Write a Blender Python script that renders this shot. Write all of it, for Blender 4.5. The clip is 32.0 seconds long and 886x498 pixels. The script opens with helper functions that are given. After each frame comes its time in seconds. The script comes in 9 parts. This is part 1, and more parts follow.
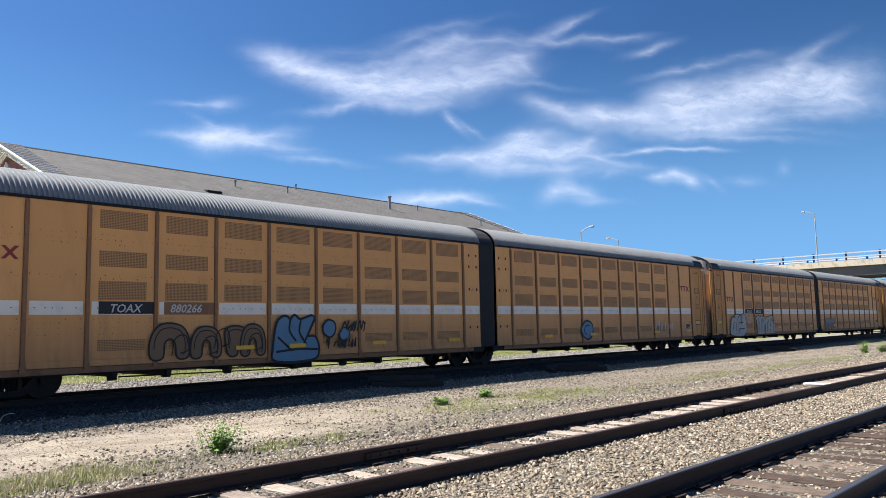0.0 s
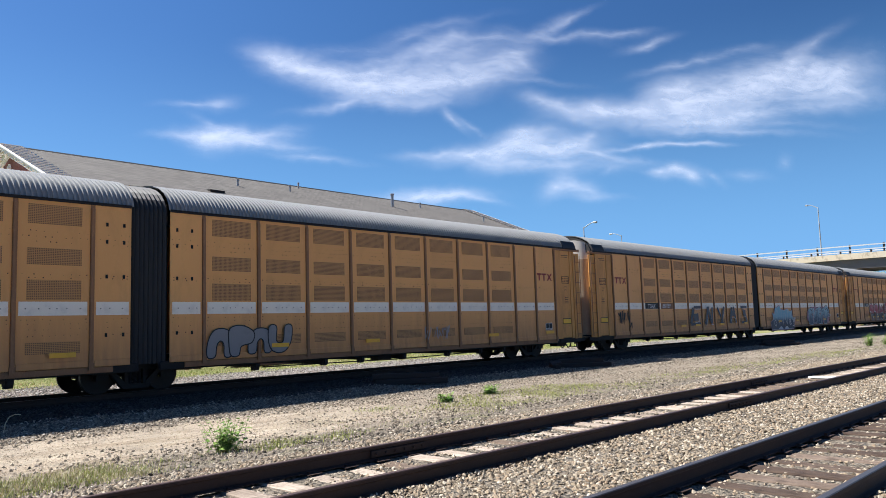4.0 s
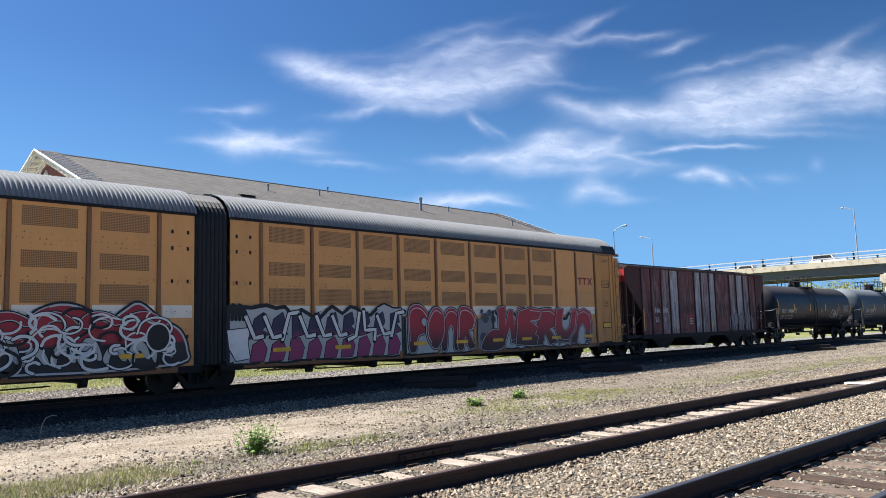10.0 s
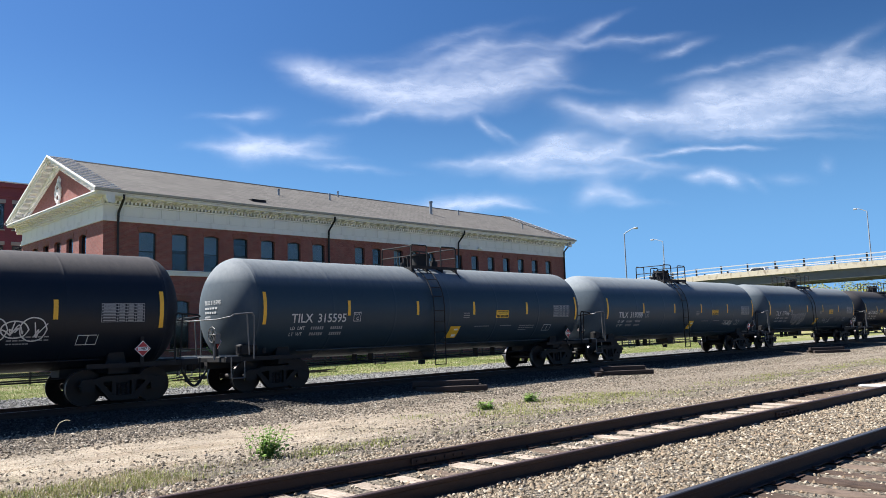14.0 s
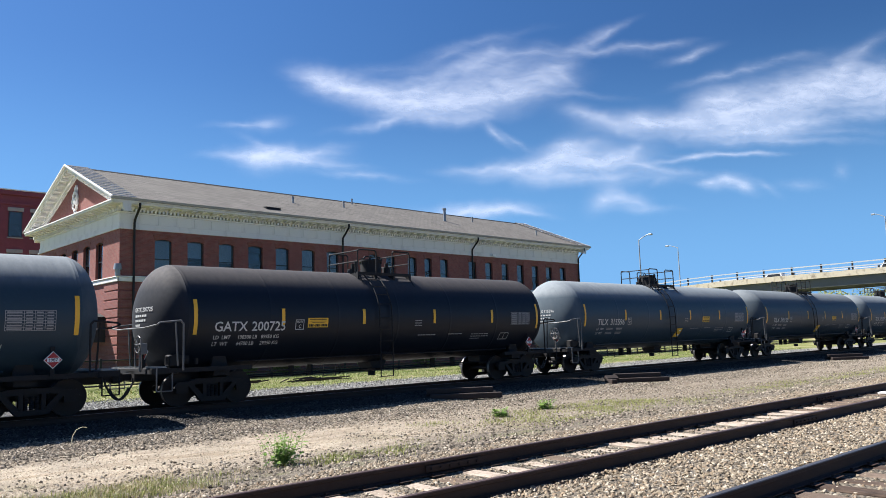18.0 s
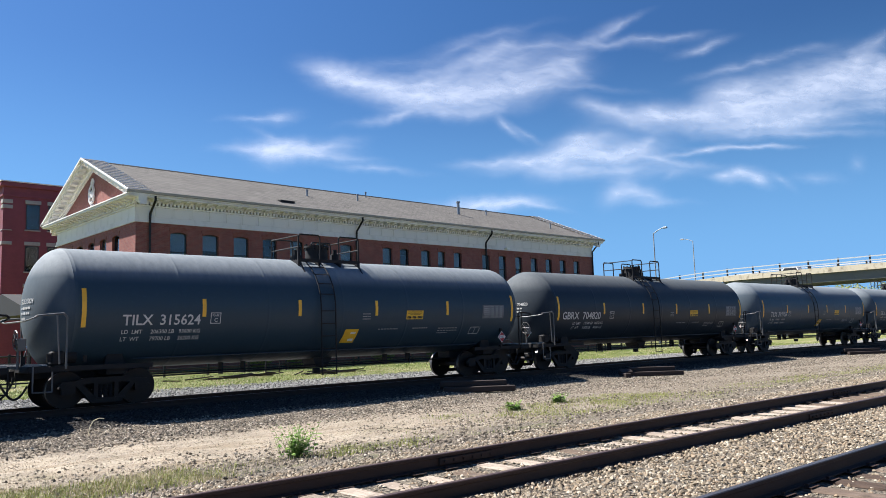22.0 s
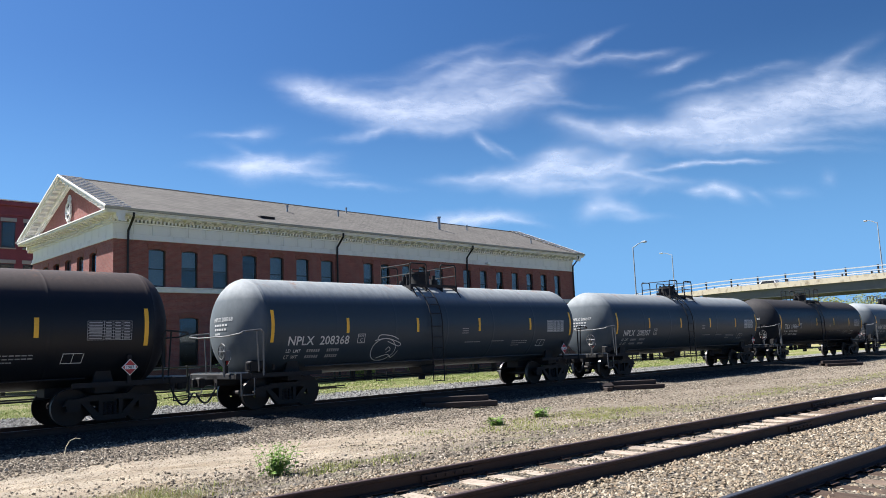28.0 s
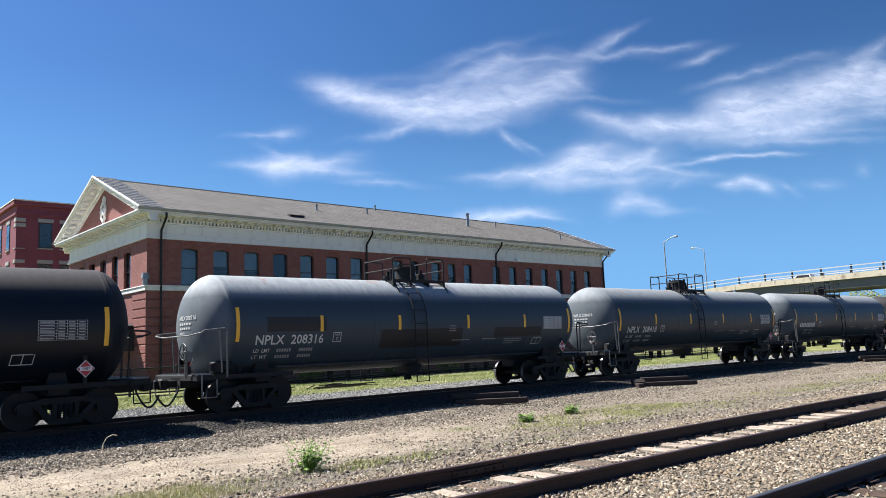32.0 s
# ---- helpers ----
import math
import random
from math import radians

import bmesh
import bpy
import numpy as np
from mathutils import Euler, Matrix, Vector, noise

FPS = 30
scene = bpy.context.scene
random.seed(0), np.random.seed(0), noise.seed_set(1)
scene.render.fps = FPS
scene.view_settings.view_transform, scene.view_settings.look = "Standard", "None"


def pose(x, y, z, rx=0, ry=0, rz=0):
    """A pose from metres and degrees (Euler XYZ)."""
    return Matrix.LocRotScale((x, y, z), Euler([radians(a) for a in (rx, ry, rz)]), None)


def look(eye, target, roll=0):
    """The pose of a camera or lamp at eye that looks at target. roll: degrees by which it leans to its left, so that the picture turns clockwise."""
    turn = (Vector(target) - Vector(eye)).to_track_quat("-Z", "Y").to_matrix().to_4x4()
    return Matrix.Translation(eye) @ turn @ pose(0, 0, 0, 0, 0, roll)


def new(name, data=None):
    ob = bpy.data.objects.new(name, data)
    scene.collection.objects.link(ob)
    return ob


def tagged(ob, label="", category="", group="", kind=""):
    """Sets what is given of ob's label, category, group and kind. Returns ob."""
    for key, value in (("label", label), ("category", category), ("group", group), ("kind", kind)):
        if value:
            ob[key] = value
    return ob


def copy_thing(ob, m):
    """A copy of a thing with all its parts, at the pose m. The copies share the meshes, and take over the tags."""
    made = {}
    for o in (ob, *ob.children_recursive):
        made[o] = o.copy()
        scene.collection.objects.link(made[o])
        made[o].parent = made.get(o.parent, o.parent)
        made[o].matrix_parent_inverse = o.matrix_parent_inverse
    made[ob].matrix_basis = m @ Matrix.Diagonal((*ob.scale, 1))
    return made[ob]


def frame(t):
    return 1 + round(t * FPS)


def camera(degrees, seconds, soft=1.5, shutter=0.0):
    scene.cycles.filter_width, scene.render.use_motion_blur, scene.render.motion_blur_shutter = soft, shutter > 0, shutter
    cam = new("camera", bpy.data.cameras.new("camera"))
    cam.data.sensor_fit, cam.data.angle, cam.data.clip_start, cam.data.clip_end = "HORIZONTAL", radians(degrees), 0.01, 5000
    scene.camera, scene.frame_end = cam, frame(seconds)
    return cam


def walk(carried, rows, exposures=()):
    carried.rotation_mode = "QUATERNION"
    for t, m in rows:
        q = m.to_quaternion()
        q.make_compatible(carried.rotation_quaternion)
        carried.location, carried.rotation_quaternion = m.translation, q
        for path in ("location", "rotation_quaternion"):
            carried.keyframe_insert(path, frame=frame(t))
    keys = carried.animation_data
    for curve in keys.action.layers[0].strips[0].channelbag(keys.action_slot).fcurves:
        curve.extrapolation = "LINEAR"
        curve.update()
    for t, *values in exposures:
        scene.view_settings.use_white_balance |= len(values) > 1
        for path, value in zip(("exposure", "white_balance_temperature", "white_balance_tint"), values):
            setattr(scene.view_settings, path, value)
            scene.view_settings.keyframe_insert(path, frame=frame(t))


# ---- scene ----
import itertools
import functools

# A phone held at eye height beside the tracks: it only turns a little.
# Axes: x runs along the train's track (the train comes from +x), y goes from the camera to the train.
EYE = (0.0, 0.0, 1.484)
TURNS = [
    # seconds, rx, ry, rz
    (0.0,95.884,1.179,-47.786), (0.5,95.872,1.164,-47.784), (1.0,95.773,1.336,-47.769), (1.5,95.688,1.436,-47.712),
    (2.0,95.634,1.595,-47.706), (2.5,95.595,1.713,-47.719), (3.0,95.643,1.755,-47.674), (3.5,95.655,1.752,-47.579),
    (5.5,95.811,1.614,-47.120), (6.0,95.855,1.584,-46.865), (6.5,95.967,1.531,-46.747), (7.0,95.955,1.478,-46.588),
    (7.5,95.925,1.707,-46.271), (8.0,95.889,1.845,-46.090), (8.5,95.922,1.645,-46.017), (9.0,95.939,1.463,-45.847),
    (9.5,95.936,1.557,-45.624), (10.0,96.023,1.576,-45.366), (10.5,95.973,1.605,-44.944), (11.0,95.944,1.519,-44.673),
    (11.5,95.998,1.505,-44.623), (12.0,96.003,1.635,-44.628), (12.5,95.986,1.744,-44.588), (13.0,96.152,1.729,-44.610),
    (13.5,96.327,1.733,-44.634), (14.0,96.313,1.812,-44.563), (14.5,96.347,1.873,-44.414), (16.5,96.788,1.795,-43.993),
    (17.0,96.939,1.972,-43.808), (17.5,96.900,1.911,-43.604), (18.0,96.866,1.867,-43.516), (18.5,96.822,1.943,-43.403),
    (19.0,96.844,2.004,-43.267), (19.5,96.828,2.067,-43.097), (20.0,96.716,2.104,-42.910), (20.5,96.597,2.095,-42.873),
    (21.0,96.497,2.001,-42.919), (21.5,96.411,1.819,-42.785), (22.0,96.387,1.697,-42.510), (22.5,96.297,1.757,-42.534),
    (23.0,96.181,1.684,-43.011), (23.5,96.199,1.559,-43.917), (24.0,96.284,1.724,-44.638), (24.5,96.386,1.956,-44.673),
    (25.0,96.604,2.041,-44.510), (25.5,96.844,2.073,-44.449), (27.5,97.461,2.136,-44.049), (28.0,97.478,2.182,-43.884),
    (28.5,97.374,2.230,-43.674), (29.0,97.315,2.203,-43.570), (29.5,97.358,2.123,-43.599), (30.0,97.475,2.150,-43.616),
    (30.5,97.558,2.332,-43.489), (31.0,97.557,2.306,-43.363), (31.5,97.381,2.333,-43.072), (32.0,97.331,2.426,-41.672),
]
cam = camera(60.13, 32.0, soft=0.4)
walk(cam, [(t, pose(*EYE, rx, ry, rz)) for t, rx, ry, rz in TURNS], [(0.0, 1.12, 6250, 10), (32.0, 1.12, 6250, 10)])

# ---------------------------------------------------------------- light
SUN_WAY = Vector((-0.38, 0.68, 1.0)).normalized()      # towards the sun
sun = new("sun", bpy.data.lights.new("sun", "SUN"))
sun.data.energy, sun.data.angle, sun.data.color = 5.4, radians(0.53), (1.0, 0.95, 0.88)
sun.matrix_basis = look((0, 0, 60), Vector((0, 0, 60)) - SUN_WAY)


class Nodes:
    """Short hand for node trees: n(kind, inputs..., out=, settings)."""

    def __init__(self, tree):
        self.tree = tree
        tree.nodes.clear()

    def __call__(self, kind, *args, ins=None, operation="", clamp=False, smooth=False, texture=False):
        node = self.tree.nodes.new(kind)
        if operation:
            node.operation = operation
        if clamp:
            node.use_clamp = True
        if smooth:
            node.interpolation_type = "SMOOTHSTEP"
        if texture:
            node.vector_type = "TEXTURE"
        for key, v in itertools.chain(enumerate(args), (ins or {}).items()):
            if v is None:
                continue
            sock = node.inputs[key]
            if isinstance(v, bpy.types.Node):
                v = v.outputs[0]
            if isinstance(v, bpy.types.NodeSocket):
                self.tree.links.new(v, sock)
            else:
                if sock.type == "RGBA" and len(v) == 3:
                    v = (*v, 1.0)
                sock.default_value = v
        return node

    def math(self, op, a, b=None, c=None, clamp=False):
        return self("ShaderNodeMath", a, b, c, operation=op, clamp=clamp)

    def vmath(self, op, a, b=None):
        return self("ShaderNodeVectorMath", a, b, operation=op)

    def mix(self, fac, a, b, blend="MIX"):
        node = self("ShaderNodeMix")
        node.data_type, node.blend_type = "RGBA", blend
        for sock, v in ((node.inputs[0], fac), (node.inputs[6], a), (node.inputs[7], b)):
            if isinstance(v, bpy.types.Node):
                v = v.outputs[0]
            if isinstance(v, bpy.types.NodeSocket):
                self.tree.links.new(v, sock)
            else:
                sock.default_value = (*v, 1.0) if sock.type == "RGBA" and len(v) == 3 else v
        return node.outputs[2]

    def noise(self, vec, scale, detail=4.0, rough=0.55, dist=0.0):
        return self("ShaderNodeTexNoise", ins={"Vector": vec, "Scale": scale, "Detail": detail, "Roughness": rough, "Distortion": dist}).outputs[0]

    def ramp(self, fac, *stops):
        node = self("ShaderNodeValToRGB", fac)
        el = node.color_ramp.elements
        while len(el) < len(stops):
            el.new(0.5)
        for e, (p, col) in zip(el, stops):
            e.position = p
            e.color = (*col, 1.0) if not isinstance(col, float) else (col, col, col, 1.0)
        return node.outputs[0]

    def remap(self, v, a, b, c=0.0, d=1.0, smooth=False):
        return self("ShaderNodeMapRange", v, a, b, c, d, smooth=smooth).outputs[0]


def build_sky():
    world = bpy.data.worlds.new("sky")
    scene.world = world
    world.use_nodes = True
    n = Nodes(world.node_tree)
    sky = n("ShaderNodeTexSky")
    sky.sky_type, sky.sun_disc = "NISHITA", False
    sky.sun_elevation, sky.sun_rotation = math.asin(SUN_WAY.z), math.atan2(SUN_WAY.x, SUN_WAY.y)
    sky.altitude, sky.air_density, sky.dust_density, sky.ozone_density = 60.0, 1.15, 0.8, 1.5
    way = n("ShaderNodeTexCoord").outputs["Generated"]
    blue = n("ShaderNodeHueSaturation", ins={"Color": sky.outputs[0], "Saturation": SKY_DEPTH, "Value": 1.0}).outputs[0]
    blue = n.mix(1.0, blue, SKY_TINT, "MULTIPLY")
    # a thin haze scatters forwards: the sky brightens towards the sun
    near_sun = n.vmath("DOT_PRODUCT", way, tuple(SUN_WAY)).outputs["Value"]
    gain = n.remap(near_sun, -0.40, 0.60, 0.64, 1.12)
    blue = n.vmath("SCALE", blue)
    n.tree.links.new(gain, blue.inputs["Scale"])
    blue = blue.outputs[0]
    haze = n.remap(n("ShaderNodeSeparateXYZ", way).outputs[2], 0.37, 0.02, 0.0, 0.80, smooth=True)
    blue = n.mix(haze, blue, HORIZON_BLUE)
    back_ground = n("ShaderNodeBackground", blue, SKY_STRENGTH)
    n("ShaderNodeOutputWorld", back_ground)


HORIZON_BLUE = (3.65, 8.4, 15.5)
SKY_STRENGTH, SKY_DEPTH, SKY_TINT = 0.0305, 1.12, (0.64, 1.0, 1.47)
build_sky()

# ---------------------------------------------------------------- cirrus: a thin level sheet of cloud that drifts with the wind
CLOUD_HEIGHT, WIND = 560.0, (-0.668, 1.527)
CLOUD_HEAD = (96.716, 2.104, -42.910)                  # the heading on which the wisps are laid out
# wisps: across, down, half length, half width, lean, density
WISPS = {
    "long combed banner of thin white cirrus": [
        (572, 133, 34, 13, -8, 0.8), (612, 148, 48, 17, -12, 1.0), (668, 164, 55, 16, -9, 1.0), (730, 178, 60, 17, -4, 1.0), (795, 178, 62, 20, 3, 1.0),
        (855, 163, 62, 24, 10, 0.95), (920, 152, 55, 22, 10, 0.75), (975, 140, 42, 17, 14, 0.55), (745, 152, 60, 12, 4, 0.55), (820, 118, 52, 12, 28, 0.55),
        (858, 106, 42, 12, 34, 0.6), (905, 112, 60, 18, 14, 0.5), (985, 114, 34, 10, 22, 0.6), (1005, 130, 24, 9, -40, 0.45), (930, 88, 75, 7, 2, 0.42),
        (760, 130, 62, 8, 10, 0.32), (690, 120, 70, 8, 4, 0.22), (850, 72, 70, 5, 14, 0.22), (1000, 160, 70, 5, -4, 0.35), (770, 210, 50, 9, 0, 0.5),
        (700, 210, 38, 7, 14, 0.62), (655, 222, 40, 5, 6, 0.3), (840, 205, 50, 7, 6, 0.35), (888, 230, 22, 6, -38, 0.6), (920, 242, 20, 4, -34, 0.42), (800, 95, 60, 8, 22, 0.3)],
    "faint scattered threads of high cirrus": [
        (1052, 64, 36, 8, 22, 0.6), (1090, 50, 30, 5, 26, 0.4), (1060, 82, 60, 6, -6, 0.35), (1130, 78, 62, 6, 3, 0.45), (1190, 72, 34, 4, 8, 0.35), (1232, 92, 30, 6, 16, 0.72),
        (1285, 128, 48, 5, 14, 0.5), (1345, 112, 60, 6, 12, 0.3), (1400, 95, 60, 5, 8, 0.2), (1540, 78, 46, 9, 30, 0.35)],
    "broad bright bank of streaked cirrus": [
        (1048, 198, 32, 9, -18, 0.62), (1085, 212, 46, 13, -10, 0.7), (1150, 212, 60, 14, 6, 0.85), (1215, 208, 62, 11, 0, 0.85), (1290, 168, 40, 18, 14, 0.85), (1300, 195, 52, 24, 8, 0.95),
        (1360, 178, 56, 27, 8, 1.0), (1420, 162, 55, 28, 18, 1.0), (1470, 145, 48, 27, 24, 0.95), (1500, 116, 26, 13, 38, 0.8), (1545, 128, 38, 17, 8, 0.85), (1530, 160, 62, 22, 0, 0.8),
        (1600, 130, 60, 24, 10, 0.85), (1610, 165, 60, 20, 0, 0.7), (1350, 222, 80, 13, 3, 0.75), (1440, 205, 90, 12, 4, 0.5), (1400, 239, 100, 5, -1, 0.55), (1250, 232, 70, 10, -6, 0.5),
        (1130, 234, 40, 8, -12, 0.4), (1530, 195, 70, 9, 6, 0.3), (1500, 225, 80, 6, 0, 0.28)],
    "white cirrus plume with a trailing thread": [
        (870, 296, 48, 6, 2, 0.75), (930, 293, 50, 12, 8, 0.95), (985, 282, 36, 18, 32, 1.0), (1010, 275, 30, 18, 20, 1.0), (1055, 280, 48, 19, 0, 0.9), (1110, 276, 42, 15, 10, 0.85),
        (1135, 262, 18, 6, 50, 0.6), (1160, 290, 45, 10, -8, 0.6), (1010, 308, 90, 11, -2, 0.7), (1090, 312, 70, 8, 2, 0.45), (1035, 253, 50, 7, 4, 0.45), (1220, 298, 50, 5, -2, 0.25),
        (1240, 267, 24, 4, 14, 0.7), (1300, 264, 56, 3.4, 1, 0.72), (1195, 276, 40, 3, 12, 0.42), (1350, 263, 26, 3, 0, 0.5), (830, 298, 26, 4, 0, 0.3)],
    "small white cirrus puffs low in the sky": [
        (1268, 317, 18, 5, 0, 0.8), (1300, 315, 26, 9, 4, 1.0), (1328, 320, 18, 8, -20, 0.75), (1372, 322, 18, 5, -30, 0.4), (1432, 318, 28, 6, 0, 0.32), (1502, 290, 10, 9, 60, 0.28),
        (1082, 350, 20, 12, 24, 0.8), (1110, 346, 28, 12, -8, 0.8), (1140, 356, 28, 7, -16, 0.55), (1150, 366, 40, 4, 0, 0.3), (1175, 316, 12, 5, 30, 0.25)],
    "flat white cirrus patch with a thin tail": [
        (470, 272, 42, 10, 0, 0.85), (490, 277, 38, 15, -2, 1.0), (545, 275, 46, 13, -4, 0.9), (575, 268, 36, 9, 10, 0.6), (425, 273, 36, 5, 2, 0.6), (580, 290, 50, 5, -4, 0.6),
        (650, 310, 52, 5, -4, 0.5), (470, 250, 30, 5, -20, 0.3), (480, 215, 26, 8, 8, 0.55), (445, 218, 38, 4, 2, 0.45)],
    "low white cirrus streak above the roofs": [
        (830, 372, 60, 9, 4, 0.95), (890, 368, 52, 8, 3, 0.8), (945, 372, 30, 4, -8, 0.5)],
}


def cloud_material(wisps):
    mat = bpy.data.materials.new("thin_ice_cloud")
    mat.use_nodes = True
    n = Nodes(mat.node_tree)
    place = n("ShaderNodeTexCoord").outputs["Object"]
    turn = pose(0, 0, 0, *CLOUD_HEAD).to_3x3()
    right, up, back = (turn.col[i] for i in range(3))
    way = n.vmath("SUBTRACT", place, EYE).outputs[0]
    dx, dy, dz = (n.vmath("DOT_PRODUCT", way, tuple(v)).outputs["Value"] for v in (right, up, -back))
    u, v = n.math("DIVIDE", dx, dz), n.math("DIVIDE", dy, dz)
    sheet = n("ShaderNodeCombineXYZ", u, v, 0.0)

    def warp(vec, scale, detail, amount):
        wob = n("ShaderNodeTexNoise", ins={"Vector": vec, "Scale": scale, "Detail": detail, "Roughness": 0.6})
        off = n.vmath("SCALE", n.vmath("SUBTRACT", wob.outputs[1], (0.5, 0.5, 0.5)).outputs[0])
        off.inputs["Scale"].default_value = amount
        return n.vmath("ADD", vec, off.outputs[0]).outputs[0]
    bent = warp(sheet, 14.0, 3.0, 0.024)

    def streaks(angle, sx, sy, scale, dist, rough=0.62):
        m = n("ShaderNodeMapping", ins={"Vector": bent, "Rotation": (0, 0, radians(angle)), "Scale": (sx, sy, 1)})
        return n.noise(m, scale, 9.0, rough, dist)
    fine, mid, coarse = streaks(-10, 1.0, 3.6, 26.0, 0.5, 0.68), streaks(-24, 1.0, 2.6, 15.0, 0.8), streaks(12, 1.0, 2.0, 7.0, 0.6)
    grain = n.math("ADD", n.math("MULTIPLY", fine, 0.4), n.math("ADD", n.math("MULTIPLY", mid, 0.35), n.math("MULTIPLY", coarse, 0.25)))
    total = None
    for px, py, w, h, lean, dense in wisps:
        cx, cy = (px - 784) / 1355, (441 - py) / 1355
        m = n("ShaderNodeMapping", texture=True, ins={"Vector": bent, "Location": (cx, cy, 0), "Rotation": (0, 0, radians(lean)), "Scale": (w / 1355, h / 1355, 1)})
        far = n("ShaderNodeVectorMath", m, operation="LENGTH").outputs["Value"]
        blob = n.math("MULTIPLY", n.math("POWER", n.remap(far, 2.9, 0.0), 2.4), dense).outputs[0]
        total = blob if total is None else n.math("SUBTRACT", n.math("ADD", total, blob), n.math("MULTIPLY", n.math("MULTIPLY", total, blob), 0.85)).outputs[0]
    # thin parts break up into fibres, thick parts close
    fibre = n.remap(grain, 0.34, 0.64, 0.22, 1.25)
    cover = n.math("MULTIPLY", n.math("MULTIPLY", total, n.math("ADD", n.math("MULTIPLY", fibre, 0.8), n.math("MULTIPLY", total, 0.22))), 0.72, clamp=True)
    ice = n("ShaderNodeBsdfTranslucent", CLOUD_TINT)
    clear = n("ShaderNodeBsdfTransparent")
    n("ShaderNodeOutputMaterial", n("ShaderNodeMixShader", cover, clear, ice))
    return mat


CLOUD_TINT = (0.325, 0.35, 0.405)


def make_cloud(label, wisps, height):
    """One cloud: a level patch that spans its wisps."""
    turn, rows, cols = pose(0, 0, 0, *CLOUD_HEAD).to_3x3(), 3, 4
    x0, x1 = min(w[0] - 2.2 * w[2] for w in wisps) - 40, max(w[0] + 2.2 * w[2] for w in wisps) + 40
    y0, y1 = min(w[1] - 2.2 * w[3] - abs(w[2] * w[4]) / 50 for w in wisps) - 35, max(w[1] + 2.2 * w[3] + abs(w[2] * w[4]) / 50 for w in wisps) + 35
    verts = []
    for j in range(rows + 1):
        for i in range(cols + 1):
            d = turn @ Vector((((x0 + (x1 - x0) * i / cols) - 784) / 1355, (441 - min(430, y0 + (y1 - y0) * j / rows)) / 1355, -1))
            verts.append(tuple(Vector(EYE) + d * (height / d.z)))
    w = cols + 1
    me = bpy.data.meshes.new("cirrus_cloud")
    me.from_pydata(verts, [], [(j * w + i, j * w + i + 1, (j + 1) * w + i + 1, (j + 1) * w + i) for j in range(rows) for i in range(cols)])
    me.materials.append(cloud_material(wisps))
    return tagged(new("cirrus_cloud", me), label, "cloud", kind="stuff")


CLOUDS = [make_cloud(label, wisps, CLOUD_HEIGHT + 3 * k) for k, (label, wisps) in enumerate(WISPS.items())]

# ---------------------------------------------------------------- materials
def shader(name, colour, rough=0.6, metal=0.0, bump=None, spec=0.5, alpha=None):
    """A material whose colour (and bump height, roughness) come from functions of its node maker."""
    mat = bpy.data.materials.new(name)
    mat.use_nodes = True
    n = Nodes(mat.node_tree)
    place = n("ShaderNodeTexCoord").outputs["Object"]
    col = colour(n, place) if callable(colour) else colour
    ins = {"Base Color": col, "Roughness": rough(n, place) if callable(rough) else rough, "Metallic": metal, "Specular IOR Level": spec}
    if alpha:
        ins["Alpha"] = alpha(n, place)
    if bump:
        height, strength, dist = bump(n, place)
        ins["Normal"] = n("ShaderNodeBump", ins={"Height": height, "Strength": strength, "Distance": dist}).outputs[0]
    n("ShaderNodeOutputMaterial", n("ShaderNodeBsdfPrincipled", ins=ins))
    return mat


def random_of(n):
    return n("ShaderNodeObjectInfo").outputs["Random"]


def island(n):
    return n("ShaderNodeNewGeometry").outputs["Random Per Island"]


def worn(base, dark, light, scale=3.0, fine=40.0, amount=0.5, streak=(1, 1, 1), vary=0.0):
    """Paint with stains at two scales; streak stretches the stains."""
    def colour(n, p):
        m = n("ShaderNodeMapping", ins={"Vector": p, "Scale": streak})
        big, small = n.noise(m, scale, 6, 0.6, 0.4), n.noise(m, fine, 4, 0.6)
        c = n.mix(n.remap(big, 0.5, 0.78, 0, amount), base, dark)
        c = n.mix(n.remap(small, 0.55, 0.8, 0, amount), c, light)
        if vary:
            h = n("ShaderNodeHueSaturation", ins={"Color": c, "Value": n.remap(random_of(n), 0, 1, 1 - vary, 1 + vary)})
            return h.outputs[0]
        return c
    return colour


def fine_bump(scale, strength=0.3, dist=0.01, detail=5):
    return lambda n, p: (n.noise(p, scale, detail, 0.6), strength, dist)


def flat_paint(name, colour, rough=0.5, metal=0.0):
    dark, light = tuple(c * 0.6 for c in colour), tuple(min(1, c * 1.25 + 0.02) for c in colour)
    return shader(name, worn(colour, dark, light, 4, 60, 0.45), rough, metal, fine_bump(80, 0.08, 0.004))


TAN = (0.78, 0.385, 0.122)


def rack_paint(n, p):
    """Tan paint, scuffed, with a rust-brown film of road dirt rising in runs from the lower edge."""
    c = worn(TAN, (0.46, 0.225, 0.065), (0.80, 0.47, 0.17), 1.3, 25, 0.55, (1, 1, 0.35), 0.07)(n, p)
    z = n("ShaderNodeSeparateXYZ", p).outputs[2]
    runs = n.noise(n("ShaderNodeMapping", ins={"Vector": p, "Scale": (2.5, 1, 0.3)}), 2.0, 6, 0.65)
    return n.mix(n.math("MULTIPLY", n.remap(z, 2.5, 0.8), n.remap(runs, 0.3, 0.7, 0.25, 0.75)), c, (0.40, 0.175, 0.075))


